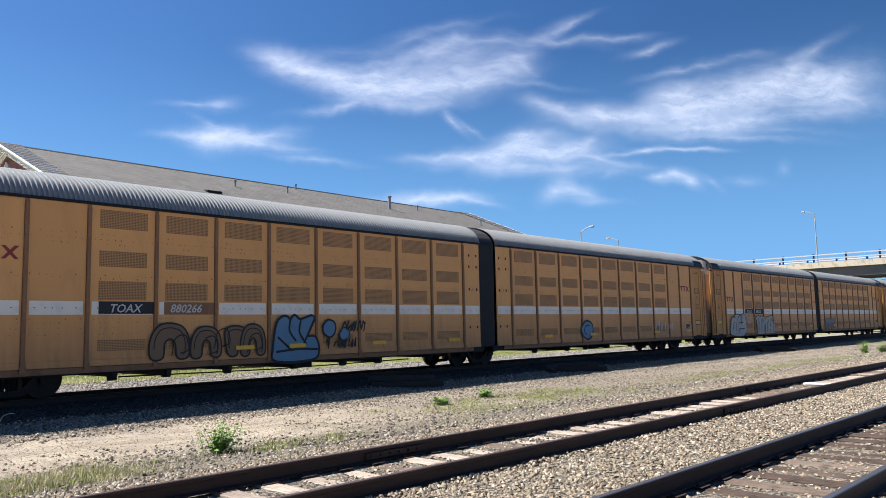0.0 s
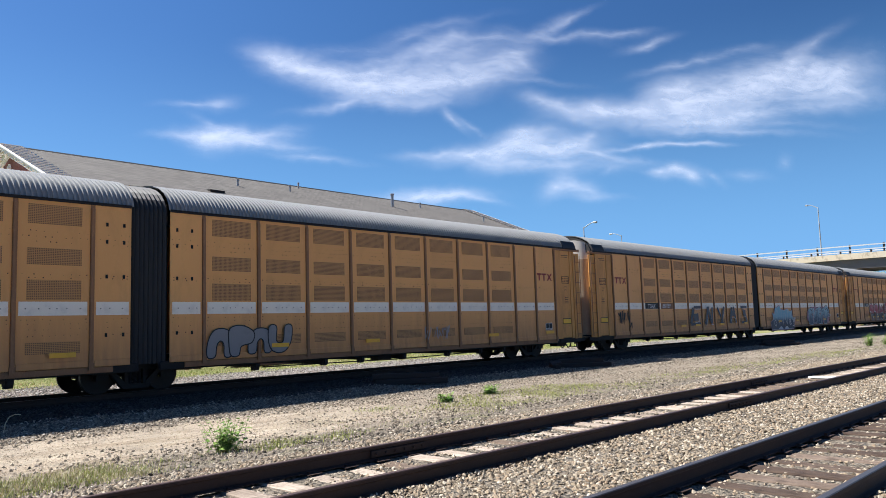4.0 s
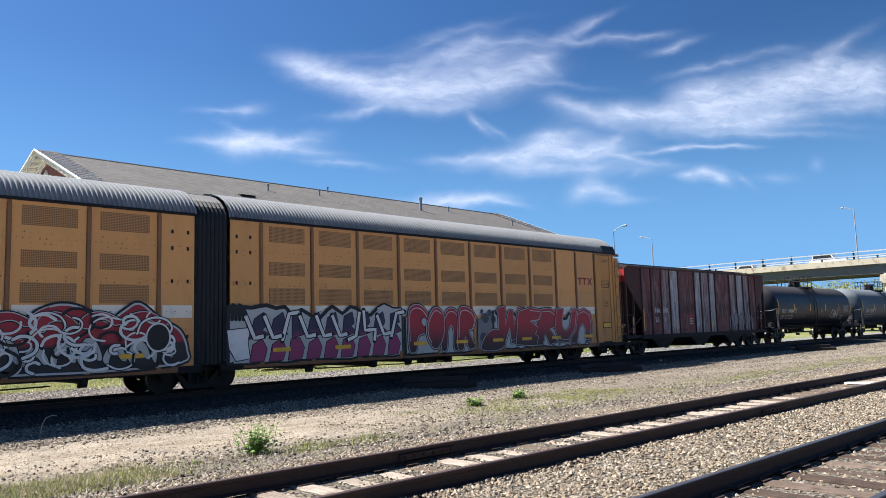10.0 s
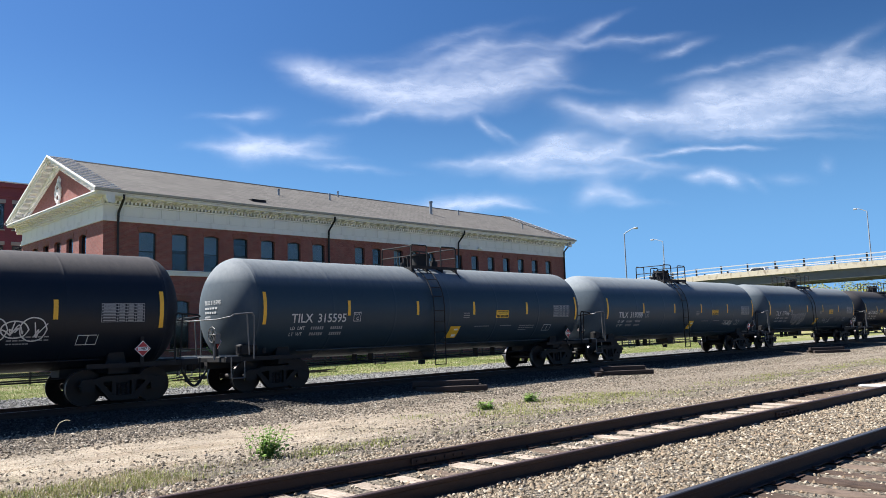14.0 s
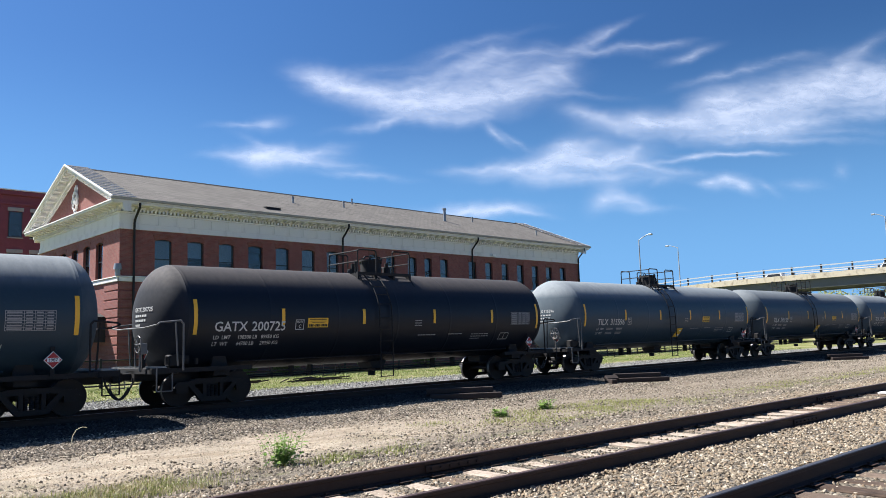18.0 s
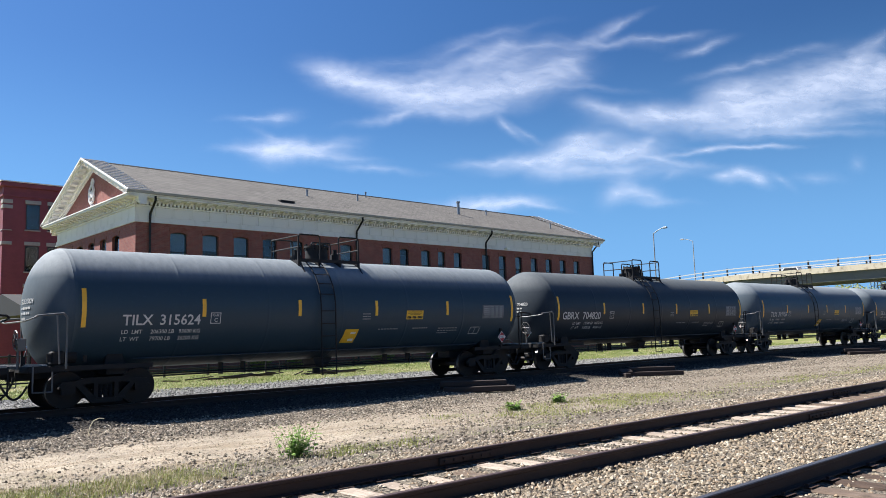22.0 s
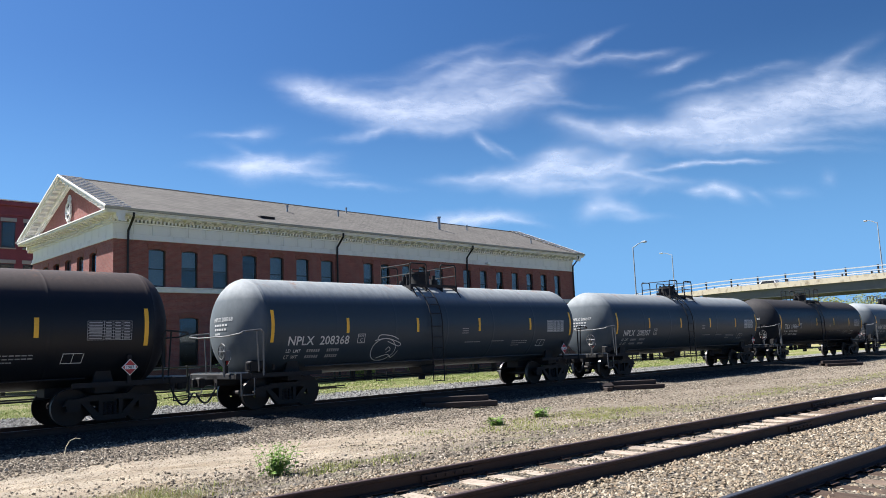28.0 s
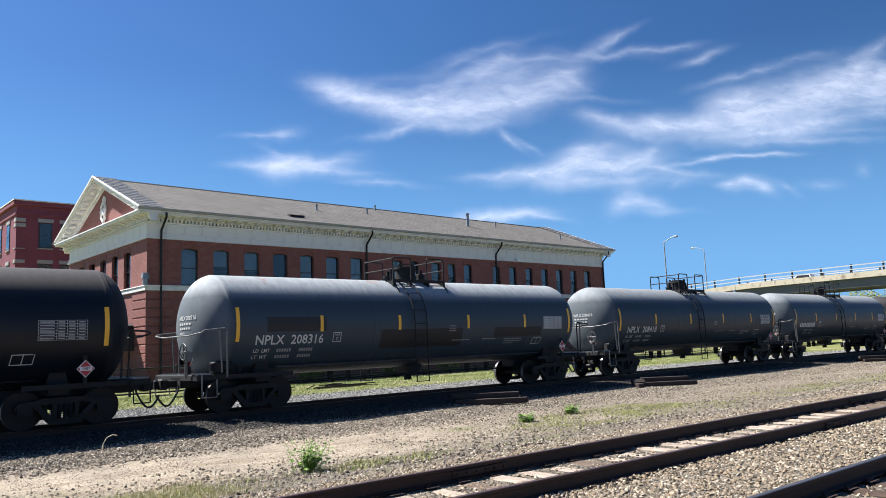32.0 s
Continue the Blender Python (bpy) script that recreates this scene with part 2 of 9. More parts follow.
m_tan = shader("rack_tan_paint", rack_paint, 0.55, 0.0, fine_bump(30, 0.12, 0.006))
m_tan_end = shader("grimy_rack_end_paint", worn((0.62, 0.29, 0.075), (0.30, 0.14, 0.045), (0.70, 0.38, 0.12), 1.6, 25, 0.8, (1, 1, 0.3), 0.05), 0.6, 0.0, fine_bump(30, 0.12, 0.006))
m_end_door = shader("faded_end_door_paint", worn((0.34, 0.26, 0.18), (0.18, 0.12, 0.08), (0.46, 0.38, 0.29), 1.6, 25, 0.8, (1, 1, 0.3)), 0.7, 0.0, fine_bump(30, 0.12, 0.006))
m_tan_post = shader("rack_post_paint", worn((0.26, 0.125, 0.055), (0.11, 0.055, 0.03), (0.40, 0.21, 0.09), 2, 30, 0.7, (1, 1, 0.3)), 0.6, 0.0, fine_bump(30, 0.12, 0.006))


def holes(n, p):
    """Rows of punched holes, 4 cm apart."""
    m = n("ShaderNodeMapping", ins={"Vector": p, "Scale": (24, 24, 24)})
    f = n.vmath("FRACTION", m).outputs[0]
    xyz = n("ShaderNodeSeparateXYZ", f)
    dx, dz = n.math("SUBTRACT", xyz.outputs[0], 0.5), n.math("SUBTRACT", xyz.outputs[2], 0.5)
    d = n.math("SQRT", n.math("ADD", n.math("MULTIPLY", dx, dx), n.math("MULTIPLY", dz, dz)))
    return n.remap(d, 0.26, 0.36)


m_vent = shader("punched_vent_steel", lambda n, p: n.mix(holes(n, p), (0.17, 0.085, 0.038), (0.52, 0.265, 0.095)), 0.6, 0.0,
                lambda n, p: (holes(n, p), 0.6, 0.01))
m_galv = shader("galvanised_roof", worn((0.25, 0.255, 0.255), (0.16, 0.155, 0.15), (0.36, 0.36, 0.355), 2, 30, 0.6), 0.6, 0.1, fine_bump(20, 0.1, 0.004))
m_black = shader("black_rubber", worn((0.012, 0.013, 0.016), (0.006, 0.006, 0.007), (0.03, 0.03, 0.033), 3, 40, 0.5), 0.6, 0.0, fine_bump(60, 0.15, 0.004))
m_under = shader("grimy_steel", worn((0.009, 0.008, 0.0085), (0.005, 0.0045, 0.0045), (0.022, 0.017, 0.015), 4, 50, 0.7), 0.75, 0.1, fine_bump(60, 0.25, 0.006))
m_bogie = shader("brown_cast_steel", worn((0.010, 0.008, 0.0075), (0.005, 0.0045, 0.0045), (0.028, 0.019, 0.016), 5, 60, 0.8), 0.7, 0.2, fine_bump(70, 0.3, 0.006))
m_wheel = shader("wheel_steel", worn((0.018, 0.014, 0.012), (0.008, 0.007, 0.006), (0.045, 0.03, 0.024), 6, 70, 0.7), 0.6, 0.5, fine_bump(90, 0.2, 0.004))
m_tread = flat_paint("worn_tread", (0.14, 0.13, 0.125), 0.45, 0.7)
m_white = flat_paint("white_paint", (0.80, 0.79, 0.76), 0.55)
m_chalk = flat_paint("chalky_white_paint", (0.52, 0.48, 0.42), 0.7)
m_cream = flat_paint("aged_white_paint", (0.90, 0.82, 0.69), 0.55)
m_letter = flat_paint("pale_lettering", (0.56, 0.56, 0.545), 0.6)
m_dim_letter = flat_paint("faded_lettering", (0.32, 0.32, 0.32), 0.65)
m_yellow = flat_paint("yellow_reflective_tape", (0.85, 0.46, 0.03), 0.4)
m_yellow_sign = flat_paint("yellow_sign_sheet", (0.80, 0.47, 0.03), 0.5)
m_red = flat_paint("red_paint", (0.42, 0.028, 0.03), 0.5)
m_maroon = flat_paint("maroon_logo_paint", (0.28, 0.03, 0.027), 0.55)
m_faint_letter = flat_paint("worn_faint_lettering", (0.15, 0.155, 0.16), 0.7)
m_pipe_grey = flat_paint("dull_grey_pipe", (0.13, 0.13, 0.13), 0.5, 0.3)
m_ink = flat_paint("black_ink", (0.012, 0.012, 0.014), 0.6)


def tank_paint(name, base, lit_dust, half, rust=0.0, head=0.5):
    """Tank paint, sunlight and dustiness coloured onto upper side and heads, with run-down streaks."""
    def lit_zones(n, p):
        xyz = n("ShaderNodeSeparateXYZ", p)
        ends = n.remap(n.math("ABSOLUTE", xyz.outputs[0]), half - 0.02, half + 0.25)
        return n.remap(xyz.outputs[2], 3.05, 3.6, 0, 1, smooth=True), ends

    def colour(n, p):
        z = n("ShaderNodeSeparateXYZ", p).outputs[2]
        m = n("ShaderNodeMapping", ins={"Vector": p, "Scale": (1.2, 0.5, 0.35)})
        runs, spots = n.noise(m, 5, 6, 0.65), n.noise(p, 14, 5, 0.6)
        crown, ends = lit_zones(n, p)
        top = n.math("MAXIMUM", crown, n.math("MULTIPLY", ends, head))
        c = n.mix(n.math("MULTIPLY", top, n.remap(runs, 0.3, 0.75, 0.65, 1.0)), base, lit_dust)
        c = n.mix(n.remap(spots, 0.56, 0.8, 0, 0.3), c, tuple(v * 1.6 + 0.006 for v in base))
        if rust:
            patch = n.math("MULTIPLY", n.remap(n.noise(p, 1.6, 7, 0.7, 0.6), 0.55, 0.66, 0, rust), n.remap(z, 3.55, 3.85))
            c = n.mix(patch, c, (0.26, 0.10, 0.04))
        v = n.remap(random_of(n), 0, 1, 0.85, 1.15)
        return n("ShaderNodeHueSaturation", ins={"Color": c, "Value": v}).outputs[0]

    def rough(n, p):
        crown, ends = lit_zones(n, p)
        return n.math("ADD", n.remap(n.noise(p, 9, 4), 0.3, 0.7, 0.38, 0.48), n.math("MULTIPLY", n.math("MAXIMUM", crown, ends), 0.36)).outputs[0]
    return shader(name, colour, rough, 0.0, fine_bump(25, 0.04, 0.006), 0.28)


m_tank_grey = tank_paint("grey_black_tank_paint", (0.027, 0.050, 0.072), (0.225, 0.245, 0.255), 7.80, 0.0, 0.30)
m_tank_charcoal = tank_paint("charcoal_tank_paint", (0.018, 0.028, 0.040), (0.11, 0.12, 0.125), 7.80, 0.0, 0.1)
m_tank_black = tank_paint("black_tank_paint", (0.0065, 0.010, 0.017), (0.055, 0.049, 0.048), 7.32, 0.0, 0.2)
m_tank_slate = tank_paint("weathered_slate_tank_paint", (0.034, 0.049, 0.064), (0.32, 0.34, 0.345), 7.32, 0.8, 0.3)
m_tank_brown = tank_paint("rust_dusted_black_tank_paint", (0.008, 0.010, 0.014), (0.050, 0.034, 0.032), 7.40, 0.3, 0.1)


def hopper_paint(name, base, streak, share):
    """Old paint worn through in long vertical runs; share sets how much of the second colour shows."""
    def colour(n, p):
        m = n("ShaderNodeMapping", ins={"Vector": p, "Scale": (2.2, 1, 0.20)})
        seed = n.vmath("ADD", m, n("ShaderNodeCombineXYZ", n.math("MULTIPLY", random_of(n), 40.0), 0.0, 0.0).outputs[0]).outputs[0]
        runs, spots = n.noise(seed, 2.6, 9, 0.68, 0.8), n.noise(p, 5, 6, 0.65)
        z = n("ShaderNodeSeparateXYZ", p).outputs[2]
        c = n.mix(n.remap(n.noise(p, 1.1, 5, 0.6), 0.42, 0.6), base, tuple(v * 0.42 for v in base))
        c = n.mix(n.remap(runs, 0.56 - share * 0.3, 0.80 - share * 0.3, 0, 0.9), c, streak)
        c = n.mix(n.remap(n.noise(seed, 11, 6, 0.7), 0.55, 0.7, 0, 0.6), c, (0.12, 0.045, 0.034))
        c = n.mix(n.math("MULTIPLY", n.remap(z, 2.0, 1.0), n.remap(spots, 0.42, 0.6, 0, 0.6)), c, (0.16, 0.045, 0.035))
        return n.mix(n.remap(n.noise(n("ShaderNodeMapping", ins={"Vector": p, "Scale": (1.0, 1.0, 0.55)}), 1.3, 6, 0.6, 0.4), 0.58, 0.74, 0, 0.6), c, (0.26, 0.055, 0.03))
    return shader(name, colour, 0.7, 0.0, fine_bump(20, 0.2, 0.01))


m_hopper = hopper_paint("maroon_hopper_paint", (0.155, 0.046, 0.046), (0.36, 0.28, 0.27), 0.22)
m_hopper_worn = hopper_paint("half_worn_hopper_paint", (0.18, 0.09, 0.09), (0.50, 0.48, 0.48), 0.5)
m_hopper_pale = hopper_paint("pale_grey_hopper_primer", (0.36, 0.355, 0.365), (0.62, 0.61, 0.62), 0.5)
m_hopper_dark = shader("maroon_hopper_steel", worn((0.075, 0.027, 0.025), (0.03, 0.014, 0.014), (0.15, 0.07, 0.055), 2, 25, 0.8), 0.75, 0.0, fine_bump(20, 0.2, 0.01))


# ground
def ground_colour(n, p):
    xyz = n("ShaderNodeSeparateXYZ", p)
    y = n.math("ADD", xyz.outputs[1], n.math("MULTIPLY", n.math("SUBTRACT", n.noise(p, 0.5, 5, 0.65, 0.5), 0.5), 2.6))
    cell = n("ShaderNodeTexVoronoi", ins={"Vector": p, "Scale": 24.0, "Randomness": 1.0})
    stone = n.mix(n.remap(n("ShaderNodeSeparateColor", cell.outputs["Color"]).outputs[0], 0, 1), (0.17, 0.14, 0.105), (0.36, 0.305, 0.235))
    stone = n.mix(n.remap(cell.outputs["Distance"], 0.4, 0.75), stone, (0.07, 0.062, 0.052))
    grit = n("ShaderNodeTexVoronoi", ins={"Vector": p, "Scale": 55.0})
    dirt = n.mix(n.noise(p, 30, 6, 0.7), (0.48, 0.39, 0.285), (0.66, 0.56, 0.425))
    specks = n("ShaderNodeSeparateColor", grit.outputs["Color"])
    dirt = n.mix(n.math("MULTIPLY", n.remap(specks.outputs[0], 0.3, 0.6), n.remap(grit.outputs["Distance"], 0.5, 0.3)), dirt, n.mix(specks.outputs[1], (0.15, 0.13, 0.11), (0.6, 0.56, 0.5)))
    dirt = n.mix(n.remap(n.noise(p, 2.2, 5, 0.65), 0.5, 0.75, 0, 0.6), dirt, (0.30, 0.26, 0.205))
    ruts = n.noise(n("ShaderNodeMapping", ins={"Vector": p, "Scale": (0.22, 1.5, 1.0)}), 1.6, 7, 0.7, 0.6)
    dirt = n.mix(n.remap(ruts, 0.46, 0.64, 0, 0.75), dirt, (0.33, 0.25, 0.165))
    dirt = n.mix(n.remap(n.noise(p, 6.0, 6, 0.75), 0.58, 0.70, 0, 0.7), dirt, (0.22, 0.175, 0.125))
    lane = n.math("MULTIPLY", n.remap(y, 10.7, 12.2, 0, 1, smooth=True), n.remap(y, 16.0, 14.6, 0, 1, smooth=True))
    lane = n.math("MULTIPLY", lane, n.remap(xyz.outputs[0], 8.0, 19.0, 1.0, 0.3))
    c = n.mix(n.math("MULTIPLY", lane, n.remap(n.noise(p, 1.1, 6, 0.7), 0.36, 0.56, 0.45, 0.97)), stone, dirt)
    dry = n.math("MULTIPLY", n.remap(n.noise(p, 0.9, 5, 0.6), 0.52, 0.62, 0, 1), n.remap(n.noise(p, 16, 4), 0.35, 0.6))
    strip = n.math("MULTIPLY", n.remap(y, 8.6, 9.5), n.remap(y, 13.0, 11.9))
    c = n.mix(n.math("MULTIPLY", n.math("MULTIPLY", dry, strip), 0.75), c, (0.16, 0.165, 0.06))
    lawn = n.mix(n.noise(p, 3.0, 6, 0.7), (0.09, 0.14, 0.03), (0.28, 0.26, 0.10))
    lawn = n.mix(n.remap(n.noise(p, 0.35, 4), 0.5, 0.65, 0, 0.7), lawn, (0.34, 0.29, 0.17))
    # oily track bed, with the train's shade painted into the ground colour
    bed_shade = n.math("MULTIPLY", n.remap(xyz.outputs[1], 17.6, 18.5), n.remap(xyz.outputs[1], 22.6, 21.9))
    c = n.mix(n.math("MULTIPLY", bed_shade, 0.8), c, (0.03, 0.027, 0.024))
    pale = n.mix(n.remap(n("ShaderNodeSeparateColor", cell.outputs["Color"]).outputs[1], 0, 1), (0.15, 0.145, 0.135), (0.30, 0.29, 0.27))
    c = n.mix(n.remap(xyz.outputs[1], 22.2, 23.2), c, pale)
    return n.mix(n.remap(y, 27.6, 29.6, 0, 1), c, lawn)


def ground_bump(n, p):
    cell = n("ShaderNodeTexVoronoi", ins={"Vector": p, "Scale": 24.0})
    return n.math("ADD", n.math("MULTIPLY", cell.outputs["Distance"], -0.7), n.math("ADD", n.noise(p, 60, 4), n.noise(p, 9, 6, 0.7))), 1.0, 0.04


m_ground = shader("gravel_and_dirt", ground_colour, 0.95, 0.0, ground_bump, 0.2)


def stone_colour(n, p):
    r = island(n)
    c = n.ramp(r, (0.0, (0.08, 0.06, 0.038)), (0.22, (0.195, 0.158, 0.115)), (0.5, (0.31, 0.25, 0.17)), (0.72, (0.26, 0.185, 0.118)), (0.85, (0.38, 0.32, 0.235)), (1.0, (0.52, 0.455, 0.355)))
    return n.mix(n.remap(n.noise(p, 70, 4), 0.45, 0.75, 0, 0.5), c, (0.20, 0.165, 0.13))


m_stone = shader("ballast_stone", stone_colour, 0.9, 0.0, fine_bump(120, 0.4, 0.006), 0.25)


def grey_stone_colour(n, p):
    c = n.ramp(island(n), (0.0, (0.04, 0.032, 0.024)), (0.3, (0.13, 0.105, 0.078)), (0.65, (0.26, 0.215, 0.163)), (0.85, (0.35, 0.285, 0.21)), (1.0, (0.54, 0.475, 0.385)))
    return n.mix(n.remap(n.noise(p, 70, 4), 0.45, 0.75, 0, 0.4), c, (0.20, 0.18, 0.15))


# Oily stones, made darker still to carry the shade under the train.
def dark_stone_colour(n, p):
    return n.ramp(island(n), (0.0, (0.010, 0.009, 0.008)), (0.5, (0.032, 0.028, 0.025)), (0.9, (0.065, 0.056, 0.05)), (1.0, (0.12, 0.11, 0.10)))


def pale_stone_colour(n, p):
    return n.ramp(island(n), (0.0, (0.06, 0.057, 0.052)), (0.4, (0.17, 0.165, 0.155)), (0.8, (0.28, 0.27, 0.255)), (1.0, (0.42, 0.41, 0.39)))


m_dark_stone = shader("oily_shade_dark_ballast", dark_stone_colour, 0.85, 0.0, fine_bump(120, 0.4, 0.006), 0.3)
m_pale_stone = shader("pale_grey_crushed_stone", pale_stone_colour, 0.9, 0.0, fine_bump(120, 0.4, 0.006), 0.25)
m_grey_stone = shader("grey_ballast_stone", grey_stone_colour, 0.9, 0.0, fine_bump(120, 0.4, 0.006), 0.25)


def tie_wood(dark, mid, pale, share):
    """Split, weathered wood; share is how many of the ties have bleached pale."""
    def colour(n, p):
        m = n("ShaderNodeMapping", ins={"Vector": p, "Scale": (9, 0.5, 9)})
        grain = n.noise(m, 6, 7, 0.7, 0.4)
        c = n.mix(n.remap(grain, 0.3, 0.7), dark, mid)
        c = n.mix(n.remap(n.math("ADD", random_of(n), n.math("MULTIPLY", n.noise(p, 2.5, 3), 0.3)), 1.1 - share, 1.3 - share, 0, 0.9), c, n.mix(n.remap(grain, 0.3, 0.65), mid, pale))
        return n.mix(n.remap(n.noise(p, 5, 5, 0.65), 0.52, 0.72, 0, 0.65), c, dark)
    return colour


def wood_bump(n, p):
    return n.noise(n("ShaderNodeMapping", ins={"Vector": p, "Scale": (10, 0.6, 10)}), 8, 6, 0.7), 0.8, 0.015


m_tie = shader("bleached_sleeper_wood", tie_wood((0.06, 0.042, 0.032), (0.21, 0.155, 0.115), (0.52, 0.44, 0.36), 0.75), 0.9, 0.0, wood_bump, 0.2)
m_tie_brown = shader("brown_sleeper_wood", tie_wood((0.028, 0.019, 0.015), (0.12, 0.083, 0.062), (0.26, 0.20, 0.155), 0.3), 0.9, 0.0, wood_bump, 0.2)
m_dark_tie = shader("creosoted_wood", worn((0.033, 0.022, 0.018), (0.014, 0.010, 0.009), (0.085, 0.055, 0.044), 4, 50, 0.7, (8, 0.7, 8)), 0.85, 0.0, fine_bump(40, 0.5, 0.01))
m_rail = shader("brown_rail_steel", worn((0.048, 0.027, 0.020), (0.020, 0.013, 0.011), (0.10, 0.052, 0.034), 3, 60, 0.7, (0.4, 2, 2)), 0.7, 0.3, fine_bump(90, 0.25, 0.004))
m_rail_head = shader("worn_rail_head", worn((0.12, 0.10, 0.09), (0.05, 0.038, 0.03), (0.3, 0.29, 0.28), 2, 40, 0.6, (0.2, 3, 1)), 0.38, 0.7, fine_bump(90, 0.1, 0.003))
m_brown_head = shader("rusted_rail_head", worn((0.085, 0.052, 0.042), (0.035, 0.022, 0.018), (0.17, 0.12, 0.10), 2, 40, 0.6, (0.2, 3, 1)), 0.5, 0.4, fine_bump(90, 0.15, 0.003))
m_steel = flat_paint("grey_steel", (0.22, 0.22, 0.22), 0.45, 0.6)
m_galv_post = flat_paint("galvanised_post", (0.30, 0.31, 0.32), 0.5, 0.5)
m_lamp_post = flat_paint("dull_lamp_post", (0.32, 0.34, 0.36), 0.6, 0.3)
m_rail_galv = flat_paint("bright_galvanised_rail", (0.55, 0.56, 0.57), 0.5, 0.2)


def leafy(name, a, b):
    return shader(name, lambda n, p: n.mix(island(n), a, b), 0.6, 0.0, None, 0.3)


m_leaf = leafy("fresh_weed_leaves", (0.10, 0.20, 0.03), (0.26, 0.38, 0.08))
m_grass = leafy("green_grass_blades", (0.15, 0.20, 0.04), (0.40, 0.40, 0.10))
m_straw = leafy("dry_grass_blades", (0.40, 0.32, 0.18), (0.66, 0.57, 0.38))
m_far_grass = leafy("rough_grass_blades", (0.12, 0.185, 0.04), (0.30, 0.34, 0.09))
m_spring = leafy("yellow_green_leaves", (0.07, 0.09, 0.02), (0.24, 0.23, 0.04))

# buildings
def brick_colour(a, b, mortar):
    def colour(n, p):
        xyz = n("ShaderNodeSeparateXYZ", p)
        run = n.math("ADD", xyz.outputs[0], xyz.outputs[1])
        flat = n("ShaderNodeCombineXYZ", run, xyz.outputs[2], 0.0)
        t = n("ShaderNodeTexBrick", ins={"Vector": flat, "Color1": a, "Color2": b, "Mortar": mortar, "Scale": 1.0, "Mortar Size": 0.007,
                                         "Bias": 0.0, "Brick Width": 0.21, "Row Height": 0.075}).outputs[0]
        return n.mix(n.remap(n.noise(p, 0.7, 6, 0.65), 0.45, 0.75, 0, 0.5), t, tuple(c * 0.62 for c in a))
    return colour


m_brick = shader("red_brick", brick_colour((0.21, 0.060, 0.050), (0.28, 0.092, 0.072), (0.23, 0.14, 0.12)), 0.85, 0.0, fine_bump(30, 0.2, 0.01))
m_red_wall = shader("dark_red_painted_brick", brick_colour((0.20, 0.046, 0.062), (0.23, 0.055, 0.072), (0.17, 0.045, 0.055)), 0.75, 0.0, fine_bump(30, 0.2, 0.01))
m_lime = shader("pale_limestone", worn((0.74, 0.715, 0.695), (0.47, 0.445, 0.42), (0.80, 0.775, 0.755), 1.2, 18, 0.7, (1, 1, 0.4)), 0.8, 0.0, fine_bump(12, 0.15, 0.01))
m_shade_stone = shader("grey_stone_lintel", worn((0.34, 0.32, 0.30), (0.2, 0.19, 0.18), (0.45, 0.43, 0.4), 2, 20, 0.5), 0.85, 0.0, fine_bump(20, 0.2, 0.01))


def shingle_colour(n, p):
    flat = n("ShaderNodeMapping", ins={"Vector": p, "Scale": (1, 1, 1)})
    t = n("ShaderNodeTexBrick", ins={"Vector": flat, "Color1": (0.115, 0.106, 0.096), "Color2": (0.165, 0.153, 0.138), "Mortar": (0.062, 0.057, 0.052),
                                     "Scale": 1.0, "Mortar Size": 0.02, "Brick Width": 0.5, "Row Height": 0.26}).outputs[0]
    return n.mix(n.remap(n.noise(p, 0.5, 5, 0.65), 0.45, 0.72, 0, 0.5), t, (0.175, 0.163, 0.145))


m_roof = shader("grey_brown_shingles", shingle_colour, 0.9, 0.0, fine_bump(14, 0.35, 0.02), 0.2)
m_dark_frame = flat_paint("dark_window_frame", (0.02, 0.024, 0.026), 0.45)
m_pipe = flat_paint("dark_downpipe", (0.018, 0.016, 0.016), 0.5, 0.3)
m_concrete = shader("stained_concrete", worn((0.56, 0.49, 0.37), (0.17, 0.12, 0.08), (0.66, 0.60, 0.49), 1.6, 9, 1.0, (1, 1, 0.6)), 0.9, 0.0, fine_bump(10, 0.3, 0.02))
m_girder = shader("grey_girder_paint", worn((0.11, 0.12, 0.132), (0.07, 0.07, 0.078), (0.16, 0.168, 0.175), 0.7, 6, 0.5), 0.7, 0.0, fine_bump(10, 0.1, 0.01))
m_far_wall = flat_paint("brown_far_wall", (0.14, 0.07, 0.055), 0.85)


def pane_glass():
    mat = bpy.data.materials.new("window_glass")
    mat.use_nodes = True
    n = Nodes(mat.node_tree)
    place = n("ShaderNodeTexCoord").outputs["Object"]
    wave = n("ShaderNodeBump", ins={"Height": n.noise(place, 1.3, 2), "Strength": 0.06, "Distance": 0.03}).outputs[0]
    n("ShaderNodeOutputMaterial", n("ShaderNodeBsdfPrincipled", ins={"Base Color": (0.75, 0.8, 0.8), "Roughness": 0.03, "IOR": 1.5,
                                                                  "Transmission Weight": 1.0, "Normal": wave}))
    return mat


m_glass = pane_glass()
m_car_white = flat_paint("white_car_paint", (0.70, 0.71, 0.72), 0.25)
m_car_dark = flat_paint("dark_car_paint", (0.03, 0.032, 0.036), 0.25)
m_tyre = flat_paint("tyre_rubber", (0.02, 0.02, 0.02), 0.8)

